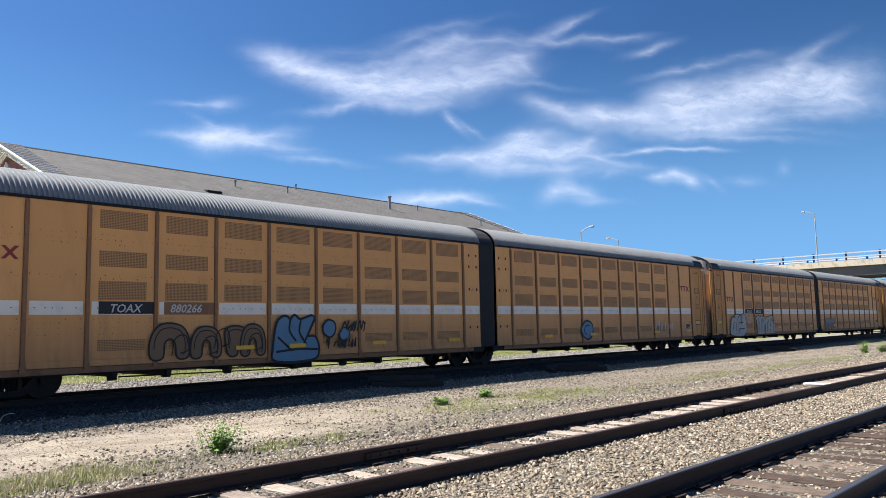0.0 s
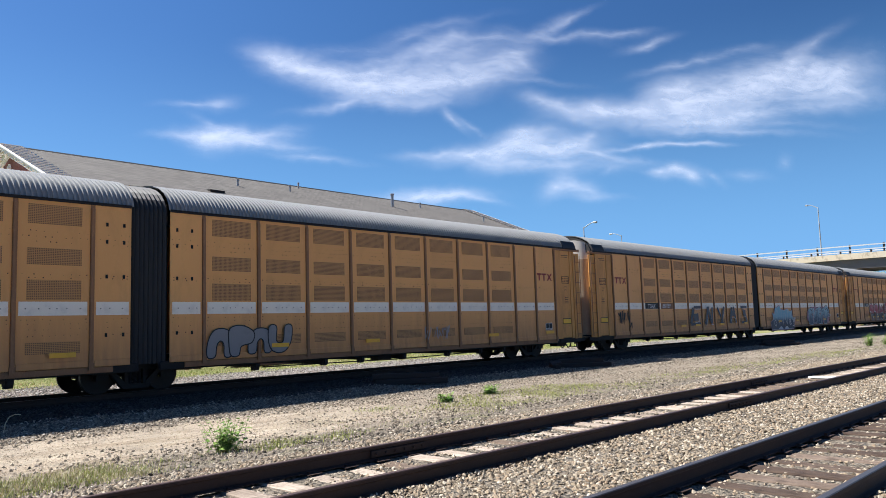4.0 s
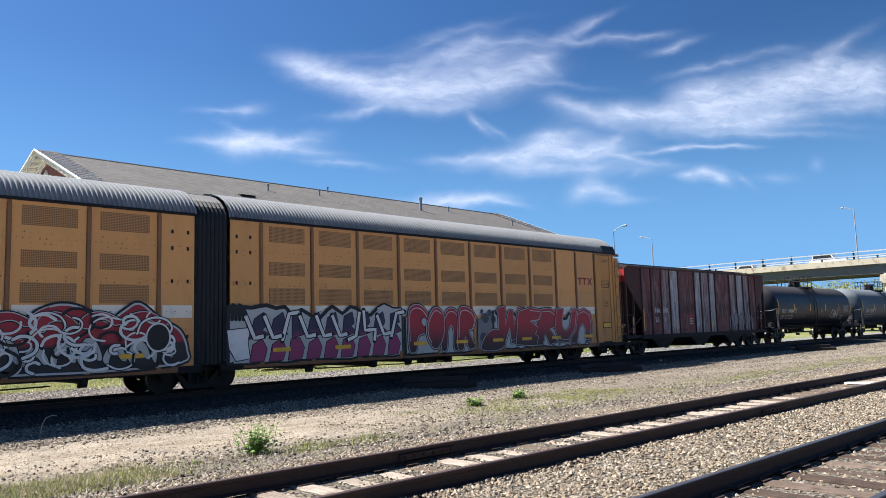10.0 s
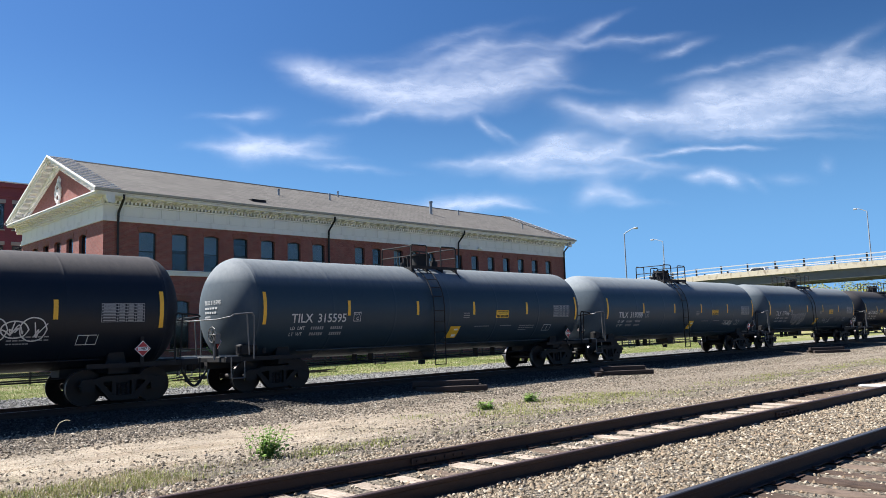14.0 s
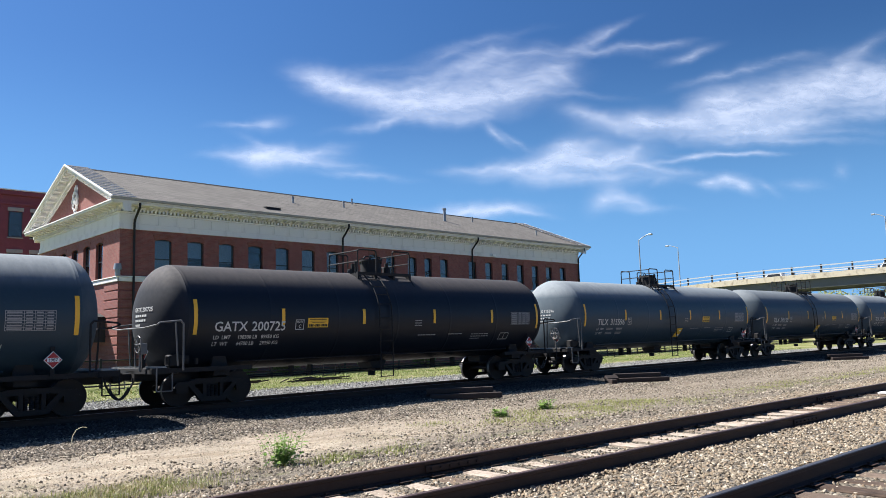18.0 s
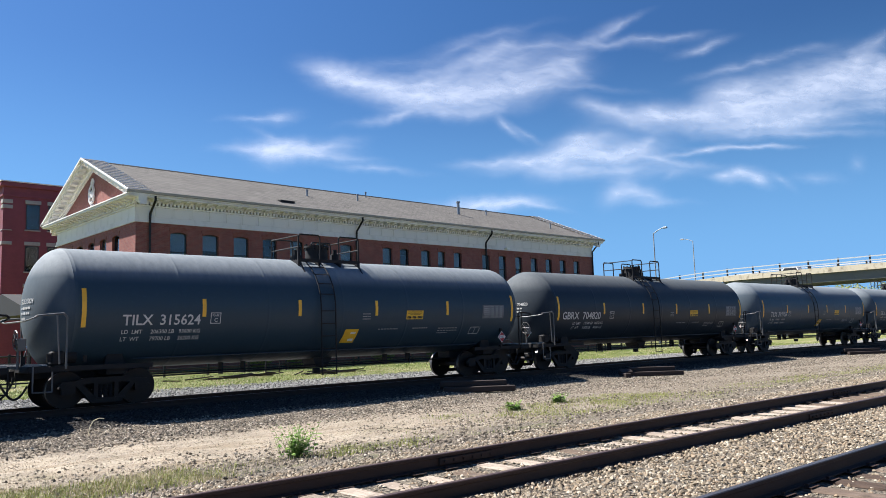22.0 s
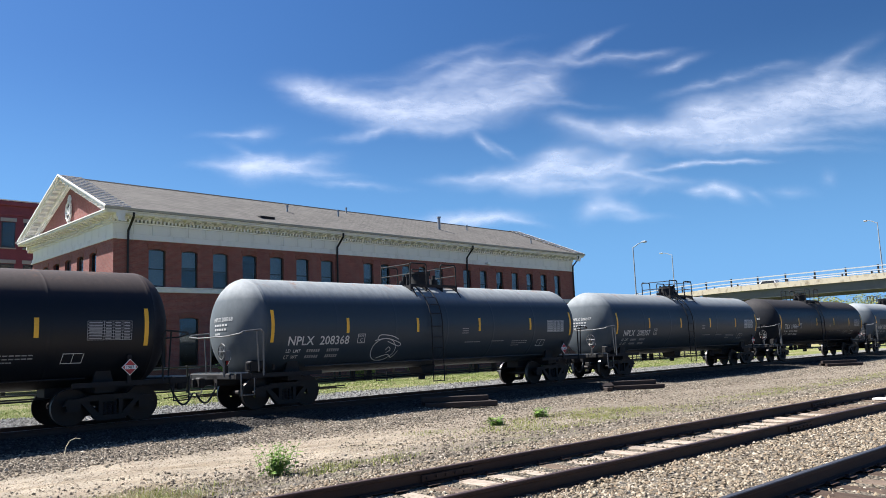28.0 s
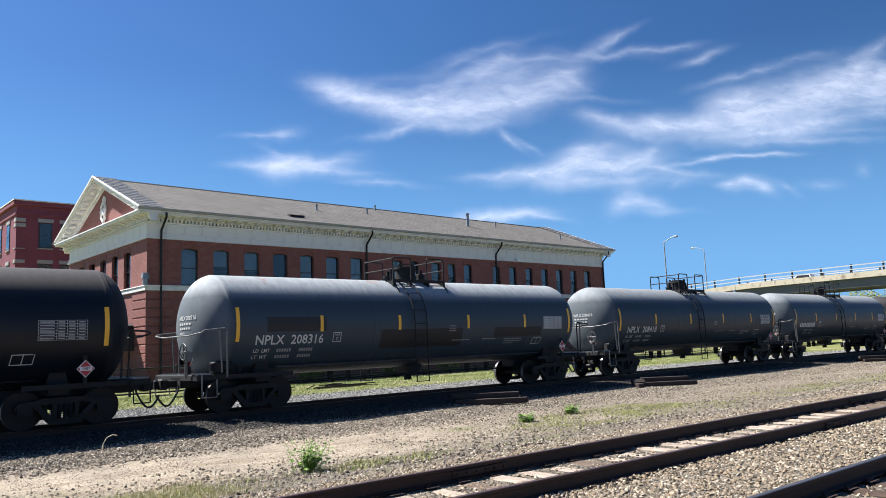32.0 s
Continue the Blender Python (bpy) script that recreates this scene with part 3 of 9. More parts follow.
# ---------------------------------------------------------------- building blocks
class MB:
    """Collects vertices and faces of one mesh."""

    def __init__(self):
        self.v, self.f, self.s = [], [], []

    def add(self, verts, faces, slot=0):
        k = len(self.v)
        self.v += verts
        self.f += [tuple(k + i for i in f) for f in faces]
        self.s += [slot] * len(faces)
        return self

    def box(self, x0, x1, y0, y1, z0, z1, slot=0):
        return self.add([(x, y, z) for z in (z0, z1) for y in (y0, y1) for x in (x0, x1)],
                        [(0, 2, 3, 1), (4, 5, 7, 6), (0, 1, 5, 4), (2, 6, 7, 3), (0, 4, 6, 2), (1, 3, 7, 5)], slot)

    def bevel_box(self, x0, x1, y0, y1, z0, z1, b=0.01, slot=0):
        """A box with chamfered edges: 24 corners."""
        xs, ys, zs = (x0, x1), (y0, y1), (z0, z1)
        v, idx = [], {}
        for i, j, k in itertools.product((0, 1), repeat=3):
            p = (xs[i], ys[j], zs[k])
            d = ((b, -b)[i], (b, -b)[j], (b, -b)[k])
            for a in range(3):
                q = [p[c] + (0 if c == a else d[c]) for c in range(3)]
                idx[i, j, k, a] = len(v)
                v.append(tuple(q))
        f = []
        for a in range(3):
            o1, o2 = (a + 1) % 3, (a + 2) % 3
            for side in (0, 1):
                loop = []
                for c1, c2 in ((0, 0), (1, 0), (1, 1), (0, 1)):
                    c = [0, 0, 0]
                    c[a], c[o1], c[o2] = side, c1, c2
                    loop.append(idx[(*c, a)])
                f.append(tuple(loop if side else loop[::-1]))
            for c1, c2 in itertools.product((0, 1), repeat=2):
                c, d = [0, 0, 0], [0, 0, 0]
                c[a], d[a] = 0, 1
                c[o1] = d[o1] = c1
                c[o2] = d[o2] = c2
                q = (idx[(*c, o1)], idx[(*d, o1)], idx[(*d, o2)], idx[(*c, o2)])
                f.append(q if c1 != c2 else q[::-1])
        for i, j, k in itertools.product((0, 1), repeat=3):
            q = tuple(idx[i, j, k, a] for a in range(3))
            f.append(q if (i + j + k) % 2 else q[::-1])
        return self.add(v, f, slot)

    def cyl(self, p, q, r, n=10, r2=None, cap=True, slot=0):
        p, q = Vector(p), Vector(q)
        d = (q - p).normalized()
        a = d.orthogonal().normalized()
        b = d.cross(a)
        r2 = r if r2 is None else r2
        v = []
        for c, rr in ((p, r), (q, r2)):
            v += [tuple(c + (a * math.cos(2 * math.pi * i / n) + b * math.sin(2 * math.pi * i / n)) * rr) for i in range(n)]
        f = [(i, (i + 1) % n, n + (i + 1) % n, n + i) for i in range(n)]
        if cap:
            f += [tuple(range(n))[::-1], tuple(range(n, 2 * n))]
        return self.add(v, f, slot)

    def tube(self, pts, r, n=6, slot=0):
        for p, q in zip(pts, pts[1:]):
            self.cyl(p, q, r, n, slot=slot)
        return self

    def prism(self, outline, lo, hi, axis="x", slot=0):
        """Extrudes a closed outline; axis x: (y, z) pairs; y: (x, z); z: (x, y)."""
        def put(t, a, b):
            return {"x": (t, a, b), "y": (a, t, b), "z": (a, b, t)}[axis]
        n = len(outline)
        v = [put(lo, *o) for o in outline] + [put(hi, *o) for o in outline]
        f = [(i, (i + 1) % n, n + (i + 1) % n, n + i) for i in range(n)] + [tuple(range(n))[::-1], tuple(range(n, 2 * n))]
        return self.add(v, f, slot)

    def lathe(self, rows, n=32, centre=(0, 0), slot=0):
        """Turns (x, r) rows round the x axis through centre (y, z)."""
        v, f = [], []
        for x, r in rows:
            v += [(x, centre[0] + r * math.cos(2 * math.pi * i / n), centre[1] + r * math.sin(2 * math.pi * i / n)) for i in range(n)]
        for k in range(len(rows) - 1):
            f += [(k * n + i, k * n + (i + 1) % n, k * n + n + (i + 1) % n, k * n + n + i) for i in range(n)]
        f += [tuple(range(n))[::-1], tuple(range((len(rows) - 1) * n, len(rows) * n))]
        return self.add(v, f, slot)

    def mesh(self, name, *mats, smooth=0):
        me = bpy.data.meshes.new(name)
        me.from_pydata(self.v, [], self.f)
        for m in mats:
            me.materials.append(m)
        if len(mats) > 1:
            me.polygons.foreach_set("material_index", self.s)
        bm = bmesh.new()
        bm.from_mesh(me)
        bmesh.ops.recalc_face_normals(bm, faces=bm.faces)
        bm.to_mesh(me)
        bm.free()
        if smooth:
            me.polygons.foreach_set("use_smooth", [True] * len(me.polygons))
            me.set_sharp_from_angle(angle=radians(smooth))
        me.update()
        return me


def part(name, mb, material, parent, label="", smooth=0):
    """Links a mesh as one object under a thing or a part."""
    mats = material if isinstance(material, tuple) else (material,)
    ob = new(name, mb.mesh(name, *mats, smooth=smooth) if isinstance(mb, MB) else mb)
    ob.parent = parent
    return tagged(ob, label)


def root(name, label, category, at=(0, 0, 0), turn=0.0, group="", kind=""):
    ob = new(name)
    ob.matrix_basis = pose(*at, 0, 0, turn)
    return tagged(ob, label, category, group, kind)


def thing(name, mb, material, label, category, group="", kind="", smooth=0):
    mats = material if isinstance(material, tuple) else (material,)
    return tagged(new(name, mb.mesh(name, *mats, smooth=smooth)), label, category, group, kind)


@functools.lru_cache(maxsize=None)
def letters(text, size, shear=0.0):
    """Flat outlines of a text: vertices (x, z) and faces, from the built-in font, height of capitals = size."""
    cu = bpy.data.curves.new("letters", "FONT")
    cu.body, cu.size, cu.shear, cu.resolution_u = text, size / 0.69, shear, 2
    cu.offset = 0.005 * size / 0.25                     # a bolder stroke
    ob = bpy.data.objects.new("letters", cu)
    me = bpy.data.meshes.new_from_object(ob)
    v, f = [(p.co.x, p.co.y) for p in me.vertices], [tuple(q.vertices) for q in me.polygons]
    bpy.data.objects.remove(ob)
    bpy.data.meshes.remove(me)
    bpy.data.curves.remove(cu)
    return v, f


def onto(mb, v2, f, x, z, wrap, lift=0.004, slot=0):
    """Lays flat (x, z) outlines on a car's near side; wrap(z) gives the side's y."""
    return mb.add([(x + a, wrap(z + b) - lift, z + b) for a, b in v2], f, slot)


def patch(mb, x0, x1, z0, z1, wrap, lift=0.004, slot=0, lean=0.0):
    """A sheet on a car's side, bent with it."""
    n = max(1, int((z1 - z0) / 0.15))
    for i in range(n):
        a, b = z0 + (z1 - z0) * i / n, z0 + (z1 - z0) * (i + 1) / n
        la, lb = lean * (a - z0), lean * (b - z0)
        mb.add([(x0 + la, wrap(a) - lift, a), (x1 + la, wrap(a) - lift, a), (x1 + lb, wrap(b) - lift, b), (x0 + lb, wrap(b) - lift, b)], [(0, 1, 2, 3)], slot)
    return mb


# ---------------------------------------------------------------- the train's running gear
C, RAIL_Z = 21.285, -0.06                              # the train's centre line and rail top
WHEEL_R, HALF_BASE = 0.457, 0.889


def travelled(t):
    """Metres that the train has come since the start."""
    return 14.6367 * t - 0.038528 * t ** 2 + 0.0016721 * t ** 3 - 0.000025876 * t ** 4


def make_wheelset_mesh():
    mb = MB()
    for s in (-1, 1):
        y = s * 0.7175
        rows = [(y - s * -0.07, 0.12), (y + s * 0.065, 0.40), (y + s * 0.068, WHEEL_R - 0.004), (y - s * 0.045, WHEEL_R), (y - s * 0.055, WHEEL_R + 0.025), (y - s * 0.07, WHEEL_R + 0.022), (y - s * 0.07, 0.40), (y - s * 0.02, 0.30), (y - s * 0.06, 0.12)]
        n, k = 28, len(mb.v)
        mb.v += [(r * math.cos(2 * math.pi * i / n), yy, r * math.sin(2 * math.pi * i / n)) for yy, r in rows for i in range(n)]
        for j in range(len(rows) - 1):
            mb.f += [(k + j * n + i, k + j * n + (i + 1) % n, k + (j + 1) * n + (i + 1) % n, k + (j + 1) * n + i) for i in range(n)]
            mb.s += [1 if j == 2 else 0] * n
        # cap bolts, which show the turning
        for i in range(3):
            a = 2 * math.pi * i / 3
            mb.cyl((0.055 * math.cos(a), s * 1.03, 0.055 * math.sin(a)), (0.055 * math.cos(a), s * 1.055, 0.055 * math.sin(a)), 0.018, 6)
    mb.cyl((0, -0.95, 0), (0, 0.95, 0), 0.085, 12)
    for s in (-1, 1):
        mb.cyl((0, s * 0.92, 0), (0, s * 1.03, 0), 0.10, 14)
    return mb.mesh("wheelset", m_wheel, m_tread, smooth=40)


def make_side_frame_mesh():
    """A cast side frame in the xz plane at y = -1: two boxes over the journals, a truss with two triangular windows."""
    mb = MB()
    top = [(-1.12, 0.53), (-1.05, 0.66), (-0.72, 0.68), (-0.5, 0.74), (0.5, 0.74), (0.72, 0.68), (1.05, 0.66), (1.12, 0.53)]
    inner_top = [(-1.12, 0.50), (-0.98, 0.56), (-0.72, 0.56), (-0.42, 0.60), (0.42, 0.60), (0.72, 0.56), (0.98, 0.56), (1.12, 0.50)]
    for (a, b), (c, d), (e, f), (g, h) in zip(top, top[1:], inner_top[1:], inner_top):
        mb.prism([(a, b), (c, d), (e, f), (g, h)], -1.09, -0.95, "y")
    for s in (-1, 1):
        mb.prism([(s * 0.76, 0.60), (s * 0.60, 0.60), (s * 0.25, 0.24), (s * 0.42, 0.20)], -1.08, -0.95, "y")
        mb.prism([(s * 0.30, 0.62), (s * 0.20, 0.62), (s * 0.20, 0.16), (s * 0.30, 0.16)], -1.08, -0.93, "y")
        mb.prism([(s * 1.07, 0.58), (s * 0.71, 0.58), (s * 0.73, 0.36), (s * 1.05, 0.36)], -1.06, -0.95, "y")
    mb.prism([(-0.46, 0.23), (0.46, 0.23), (0.34, 0.11), (-0.34, 0.11)], -1.10, -0.92, "y")
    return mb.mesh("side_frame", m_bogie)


def make_spring_mesh():
    """One coil spring at the near side of a bogie."""
    mb, n = MB(), 10
    rings = [(0.235 + 0.0225 * k, 0.062 if k % 2 else 0.046) for k in range(15)]
    mb.add([(r * math.cos(2 * math.pi * i / n), -1.0 + r * math.sin(2 * math.pi * i / n), z) for z, r in rings for i in range(n)],
           [(k * n + i, k * n + (i + 1) % n, k * n + n + (i + 1) % n, k * n + n + i) for k in range(14) for i in range(n)])
    return mb.mesh("spring", m_under)


def make_bolster_mesh():
    mb = MB().bevel_box(-0.2, 0.2, -1.0, 1.0, 0.42, 0.66, 0.03)
    mb.box(-0.12, 0.12, -0.3, 0.3, 0.66, 0.74)
    for s in (-1, 1):
        mb.bevel_box(s * 0.38 - 0.05, s * 0.38 + 0.05, -0.75, 0.75, 0.38, 0.48, 0.015)   # brake beams
        mb.box(s * 0.44 - 0.03, s * 0.44 + 0.03, -0.80, -0.66, 0.32, 0.58)
        mb.box(s * 0.44 - 0.03, s * 0.44 + 0.03, 0.66, 0.80, 0.32, 0.58)
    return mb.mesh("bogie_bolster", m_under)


WHEELSET, SIDE_FRAME, SPRING, BOLSTER = make_wheelset_mesh(), make_side_frame_mesh(), make_spring_mesh(), make_bolster_mesh()


def bogie(x, car):
    ob = part("bogie", BOLSTER, None, car, "grimy cast steel freight bogie")
    ob.location = (x, 0, 0)
    for s in (-1, 1):
        part("side_frame", SIDE_FRAME, None, ob).rotation_euler = (0, 0, 0 if s < 0 else math.pi)
        for x in (-0.13, 0.0, 0.13) if s < 0 else ():
            part("spring", SPRING, None, ob).location = (x, 0, 0)
        w = part("wheelset", WHEELSET, None, ob)
        w.location = (s * HALF_BASE, 0, WHEEL_R)
    return ob


def make_coupler_mesh():
    mb = MB().bevel_box(-0.02, 0.55, -0.09, 0.09, 0.76, 0.95, 0.02)
    mb.bevel_box(0.52, 0.72, -0.19, 0.15, 0.70, 1.0, 0.04)
    mb.bevel_box(0.62, 0.82, -0.17, -0.05, 0.72, 0.98, 0.03)
    return mb.mesh("coupler", m_bogie)


def make_hose_mesh():
    pts = [(0.30, -0.30, 0.82)] + [(0.30 + 0.62 * k / 10, -0.33, 0.70 - 0.42 * math.sin(math.pi * k / 11)) for k in range(11)]
    return MB().tube(pts, 0.028, 7).mesh("air_hose", m_black, smooth=60)


COUPLER, HOSE = make_coupler_mesh(), make_hose_mesh()


def couple(x, s, car):
    """Coupler and hose at the end x of a car; s: -1 the front, 1 the back."""
    for name, me in (("coupler", COUPLER), ("air_hose", HOSE)):
        p = part(name, me, None, car)
        p.matrix_basis = pose(x, 0, 0, 0, 0, 0 if s > 0 else 180)
        if s < 0 and name == "air_hose":
            p.matrix_basis = Matrix.Translation((x, 0, 0)) @ Matrix.Diagonal((-1, 1, 1, 1))


HEAD_SHAPE = 0.90                                      # close to a true ellipse
MOVERS = []                                            # every moving car: its object and its place along the train

# ---------------------------------------------------------------- tank cars
def build_tank_car(half, radius, paint, label):
    """A tank car: half the length between its end seams, its radius and paint. Origin at rail height under its middle."""
    zc = 2.48 if radius > 1.55 else 2.44
    car = root("tank_car", label, "tank car")
    n = 48
    head = [(half + 0.80 * math.sin(a), radius * math.cos(a) ** HEAD_SHAPE) for a in [math.pi / 2 * k / 14 for k in range(1, 14)]] + [(half + 0.80, 0.03)]
    seams = [-half + 2 * half * k / 6 for k in range(7)]
    mid = []
    for x in seams:
        mid += [(x - 0.08, radius), (x - 0.012, radius), (x - 0.006, radius + 0.002), (x + 0.006, radius + 0.002), (x + 0.012, radius), (x + 0.08, radius)]
    rows = [(-x, r) for x, r in head[::-1]] + mid + head
    mb = MB().lathe(rows, n, (0, zc))
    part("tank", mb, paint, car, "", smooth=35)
    # stub sills, end platforms, saddles
    end = half + 1.05
    for s in (-1, 1):
        mb = MB().bevel_box(min(s * end, s * (half - 2.2)), max(s * end, s * (half - 2.2)), -0.32, 0.32, 0.72, 1.04, 0.02)
        mb.bevel_box(min(s * (end - 0.5), s * end), max(s * (end - 0.5), s * end), -1.42, 1.42, 0.92, 1.08, 0.015)
        for y in (-1.38, 1.30):
            mb.box(min(s * end, s * (half - 1.9)), max(s * end, s * (half - 1.9)), y, y + 0.08, 0.94, 1.06)
        part("end_sill", mb, m_under, car)
        mb = MB()
        for dy in (-1, 1):
            x = s * (half - 1.05)
            mb.prism([(x - 0.28, 0.96), (x + 0.28, 0.96), (x + 0.14, 1.5), (x - 0.14, 1.5)], dy * 1.0 - 0.05, dy * 1.0 + 0.05, "y")
        mb.box(s * (half - 1.05) - 0.25, s * (half - 1.05) + 0.25, -1.2, 1.2, 0.80, 1.02)
        part("saddle", mb, m_under, car)
        mb = MB().box(min(s * (end - 0.42), s * (end - 0.02)), max(s * (end - 0.42), s * (end - 0.02)), -1.4, 1.4, 1.085, 1.10)
        for k in range(8):
            mb.box(s * (end - 0.22) - 0.2, s * (end - 0.22) + 0.2, -1.35 + k * 0.36, -1.32 + k * 0.36, 1.10, 1.125)
        part("end_platform", mb, m_steel, car)
        # tall bent handrail across the end
        mb = MB()
        for dy in (-1.60, 1.60):
            x0, x1 = s * (end - 0.06), s * (end - 0.78)
            mb.tube([(x0, dy, 2.22), (x0 - s * 0.06, dy, 2.27), (x1 + s * 0.08, dy, 2.32), (x1, dy, 2.24), (x1, dy, 1.0)], 0.026, 7)
            mb.tube([(x0 - s * 0.5, dy, 2.28), (x1 + s * 0.15, dy, 1.12)], 0.022, 6).tube([(x0, dy, 1.1), (x0, dy, 0.70)], 0.02, 6)
            mb.tube([(x0, dy, 0.70), (x0, dy, 0.48), (x0 - s * 0.42, dy, 0.48), (x0 - s * 0.42, dy, 0.95)], 0.018, 6)
        mb.tube([(s * (end - 0.06), -1.60, 2.22), (s * (end - 0.02), -0.9, 2.16), (s * (end - 0.02), 0.9, 2.16), (s * (end - 0.06), 1.60, 2.22)], 0.02, 6)
        part("end_handrail", mb, m_pipe_grey if s < 0 else m_under, car, "bent steel handrail")
        couple(s * (end - 0.25), s, car)
        bogie(s * (half - 0.85), car)
    # brake gear: wheel, cylinder, reservoir, rod, piping
    mb = MB()
    for k in range(16):
        a, b = 2 * math.pi * k / 16, 2 * math.pi * (k + 1) / 16
        mb.cyl((-end - 0.16, -0.9 + 0.22 * math.cos(a), 1.72 + 0.22 * math.sin(a)), (-end - 0.16, -0.9 + 0.22 * math.cos(b), 1.72 + 0.22 * math.sin(b)), 0.015, 5)
    for k in range(4):
        a = math.pi * k / 4
        mb.cyl((-end - 0.16, -0.9 - 0.21 * math.cos(a), 1.72 - 0.21 * math.sin(a)), (-end - 0.16, -0.9 + 0.21 * math.cos(a), 1.72 + 0.21 * math.sin(a)), 0.011, 5)
    mb.tube([(-end - 0.10, -0.9, 1.0), (-end - 0.10, -0.9, 1.72)], 0.03, 6).bevel_box(-end - 0.14, -end + 0.06, -1.0, -0.8, 1.45, 1.75, 0.02)
    part("brake_wheel", mb, m_pipe_grey, car)
    mb = MB().cyl((-end + 0.75, -1.0, 1.28), (-end + 1.15, -1.0, 1.28), 0.17, 14).bevel_box(-end + 0.55, -end + 0.85, -1.25, -0.95, 1.1, 1.42, 0.03)
    mb.cyl((-end + 0.5, -1.2, 1.16), (-end + 0.5, -1.2, 1.36), 0.06, 8).cyl((-end + 1.3, -1.28, 1.14), (-end + 1.3, -1.28, 1.30), 0.05, 8)
    part("brake_cylinder", mb, m_under, car)
    mb = MB().tube([(-half + 1.8, -0.55, 0.72), (half - 1.8, -0.55, 0.72)], 0.022, 6).tube([(-half + 1.6, 0.5, 0.62), (half - 1.6, 0.5, 0.62)], 0.022, 6)
    for x in (-3.6, -2.9, 2.4, 3.4):
        mb.box(x, x + 0.05, -0.62, -0.40, 0.62, 0.95)
    part("brake_piping", mb, m_under, car)
    mb = MB().tube([(-half + 1.5, -1.05, zc - radius * 0.83), (half - 1.5, -1.05, zc - radius * 0.83)], 0.02, 6)
    part("side_conduit", mb, paint, car)
    # bottom outlet with its skid
    mb = MB().prism([(-0.38, zc - radius + 0.06), (0.38, zc - radius + 0.06), (0.2, zc - radius - 0.26), (-0.2, zc - radius - 0.26)], -0.35, 0.35, "y")
    mb.cyl((0, 0, zc - radius - 0.3), (0, 0, zc - radius - 0.46), 0.13, 12).cyl((-0.05, -0.6, zc - radius - 0.25), (-0.05, 0.6, zc - radius - 0.25), 0.03, 6)
    part("bottom_outlet", mb, m_under, car)
    # top: platform, manway, valves, railings
    top = zc + radius
    platform = part("top_platform", MB().box(-1.18, 1.18, -0.86, -0.80, top - 0.12, top - 0.02), m_under, car, "black steel grating platform")
    part("side_beam", MB().box(-1.18, 1.18, 0.76, 0.82, top - 0.12, top - 0.02), m_under, platform)
    slat = MB().box(-1.15, 1.15, 0.0, 0.035, top - 0.06, top - 0.03).mesh("slat", m_under)
    for k in range(12):
        part("slat", slat, None, platform).location.y = -0.78 + k * 0.125
    for x in (-1.15, -0.4, 0.4, 1.15):
        part("cross_beam", MB().box(x - 0.03, x + 0.03, -0.86, 0.82, top - 0.30, top - 0.065), m_under, platform)
    for x in (-1.1, 1.1):
        for s in (-1, 1):
            part("bracket", MB().prism([(s * 0.83, top - 0.08), (s * 0.83, top - 0.16), (s * 1.12, zc + math.sqrt(radius ** 2 - 1.12 ** 2)), (s * 1.02, zc + math.sqrt(radius ** 2 - 1.0))], x - 0.03, x + 0.03, "x"), m_under, platform)
    mb = MB().cyl((0.05, 0, top - 0.1), (0.05, 0, top + 0.44), 0.36, 24).cyl((0.05, 0, top + 0.44), (0.05, 0, top + 0.50), 0.41, 24)
    for k in range(8):
        a = 2 * math.pi * k / 8
        mb.cyl((0.05 + 0.38 * math.cos(a), 0.38 * math.sin(a), top + 0.36), (0.05 + 0.38 * math.cos(a), 0.38 * math.sin(a), top + 0.56), 0.03, 6)
    part("manway", mb, m_under, car, "", smooth=40)
    for x, y, steps in ((-0.72, 0.0, ((-0.1, 0.16, 0.19), (0.16, 0.34, 0.08))), (-0.80, -0.28, ((-0.1, 0.30, 0.05), (0.30, 0.40, 0.08))), (0.78, 0.0, ((-0.1, 0.26, 0.15), (0.26, 0.42, 0.07)))):
        mb = MB()
        for z_a, z_b, r in steps:
            mb.cyl((x, y, top + z_a), (x, y, top + z_b), r, 12)
        part("valve", mb, m_under, car)
    zt = top + 0.74
    for s in (-1, 1):
        for y in (-0.83, 0.79):
            hoop = MB().tube([(s * 1.15, y, top - 0.1), (s * 1.15, y, zt - 0.08), (s * 1.10, y, zt), (s * 0.42, y, zt), (s * 0.36, y, zt - 0.06), (s * 0.36, y, top - 0.1)], 0.026, 7)
            part("railing_hoop", hoop, m_under, car, "black safety railing hoop")
        for dz in (0.04, 0.4):
            part("railing_bar", MB().tube([(s * 1.15, -0.83, zt - dz), (s * 1.15, 0.79, zt - dz)], 0.022, 7), m_under, car)
    # ladders down both sides
    for s in (-1, 1):
        mb = MB()
        arc = [radians(a) for a in (60, 48, 36, 24, 12, 0)]
        for x in (-0.88, -0.36):
            pts = [(x, s * 0.84, top - 0.02)] + [(x, s * (radius + 0.09) * math.cos(a), zc + (radius + 0.09) * math.sin(a)) for a in arc] + [(x, s * (radius + 0.09), 0.45)]
            mb.tube(pts, 0.022, 6)
        ladder = part("ladder", mb, m_under, car)
        for z in (0.47, 0.85, 1.23, 1.61, 1.99, 2.37):
            part("rung", MB().cyl((-0.88, s * (radius + 0.09), z), (-0.36, s * (radius + 0.09), z), 0.015, 6), m_under, ladder)
        for a in (14, 26, 38, 50):
            y, z = s * (radius + 0.09) * math.cos(radians(a)), zc + (radius + 0.09) * math.sin(radians(a))
            part("rung", MB().cyl((-0.88, y, z), (-0.36, y, z), 0.015, 6), m_under, ladder)
    car["zc"], car["radius"], car["half"] = zc, radius, half
    return car


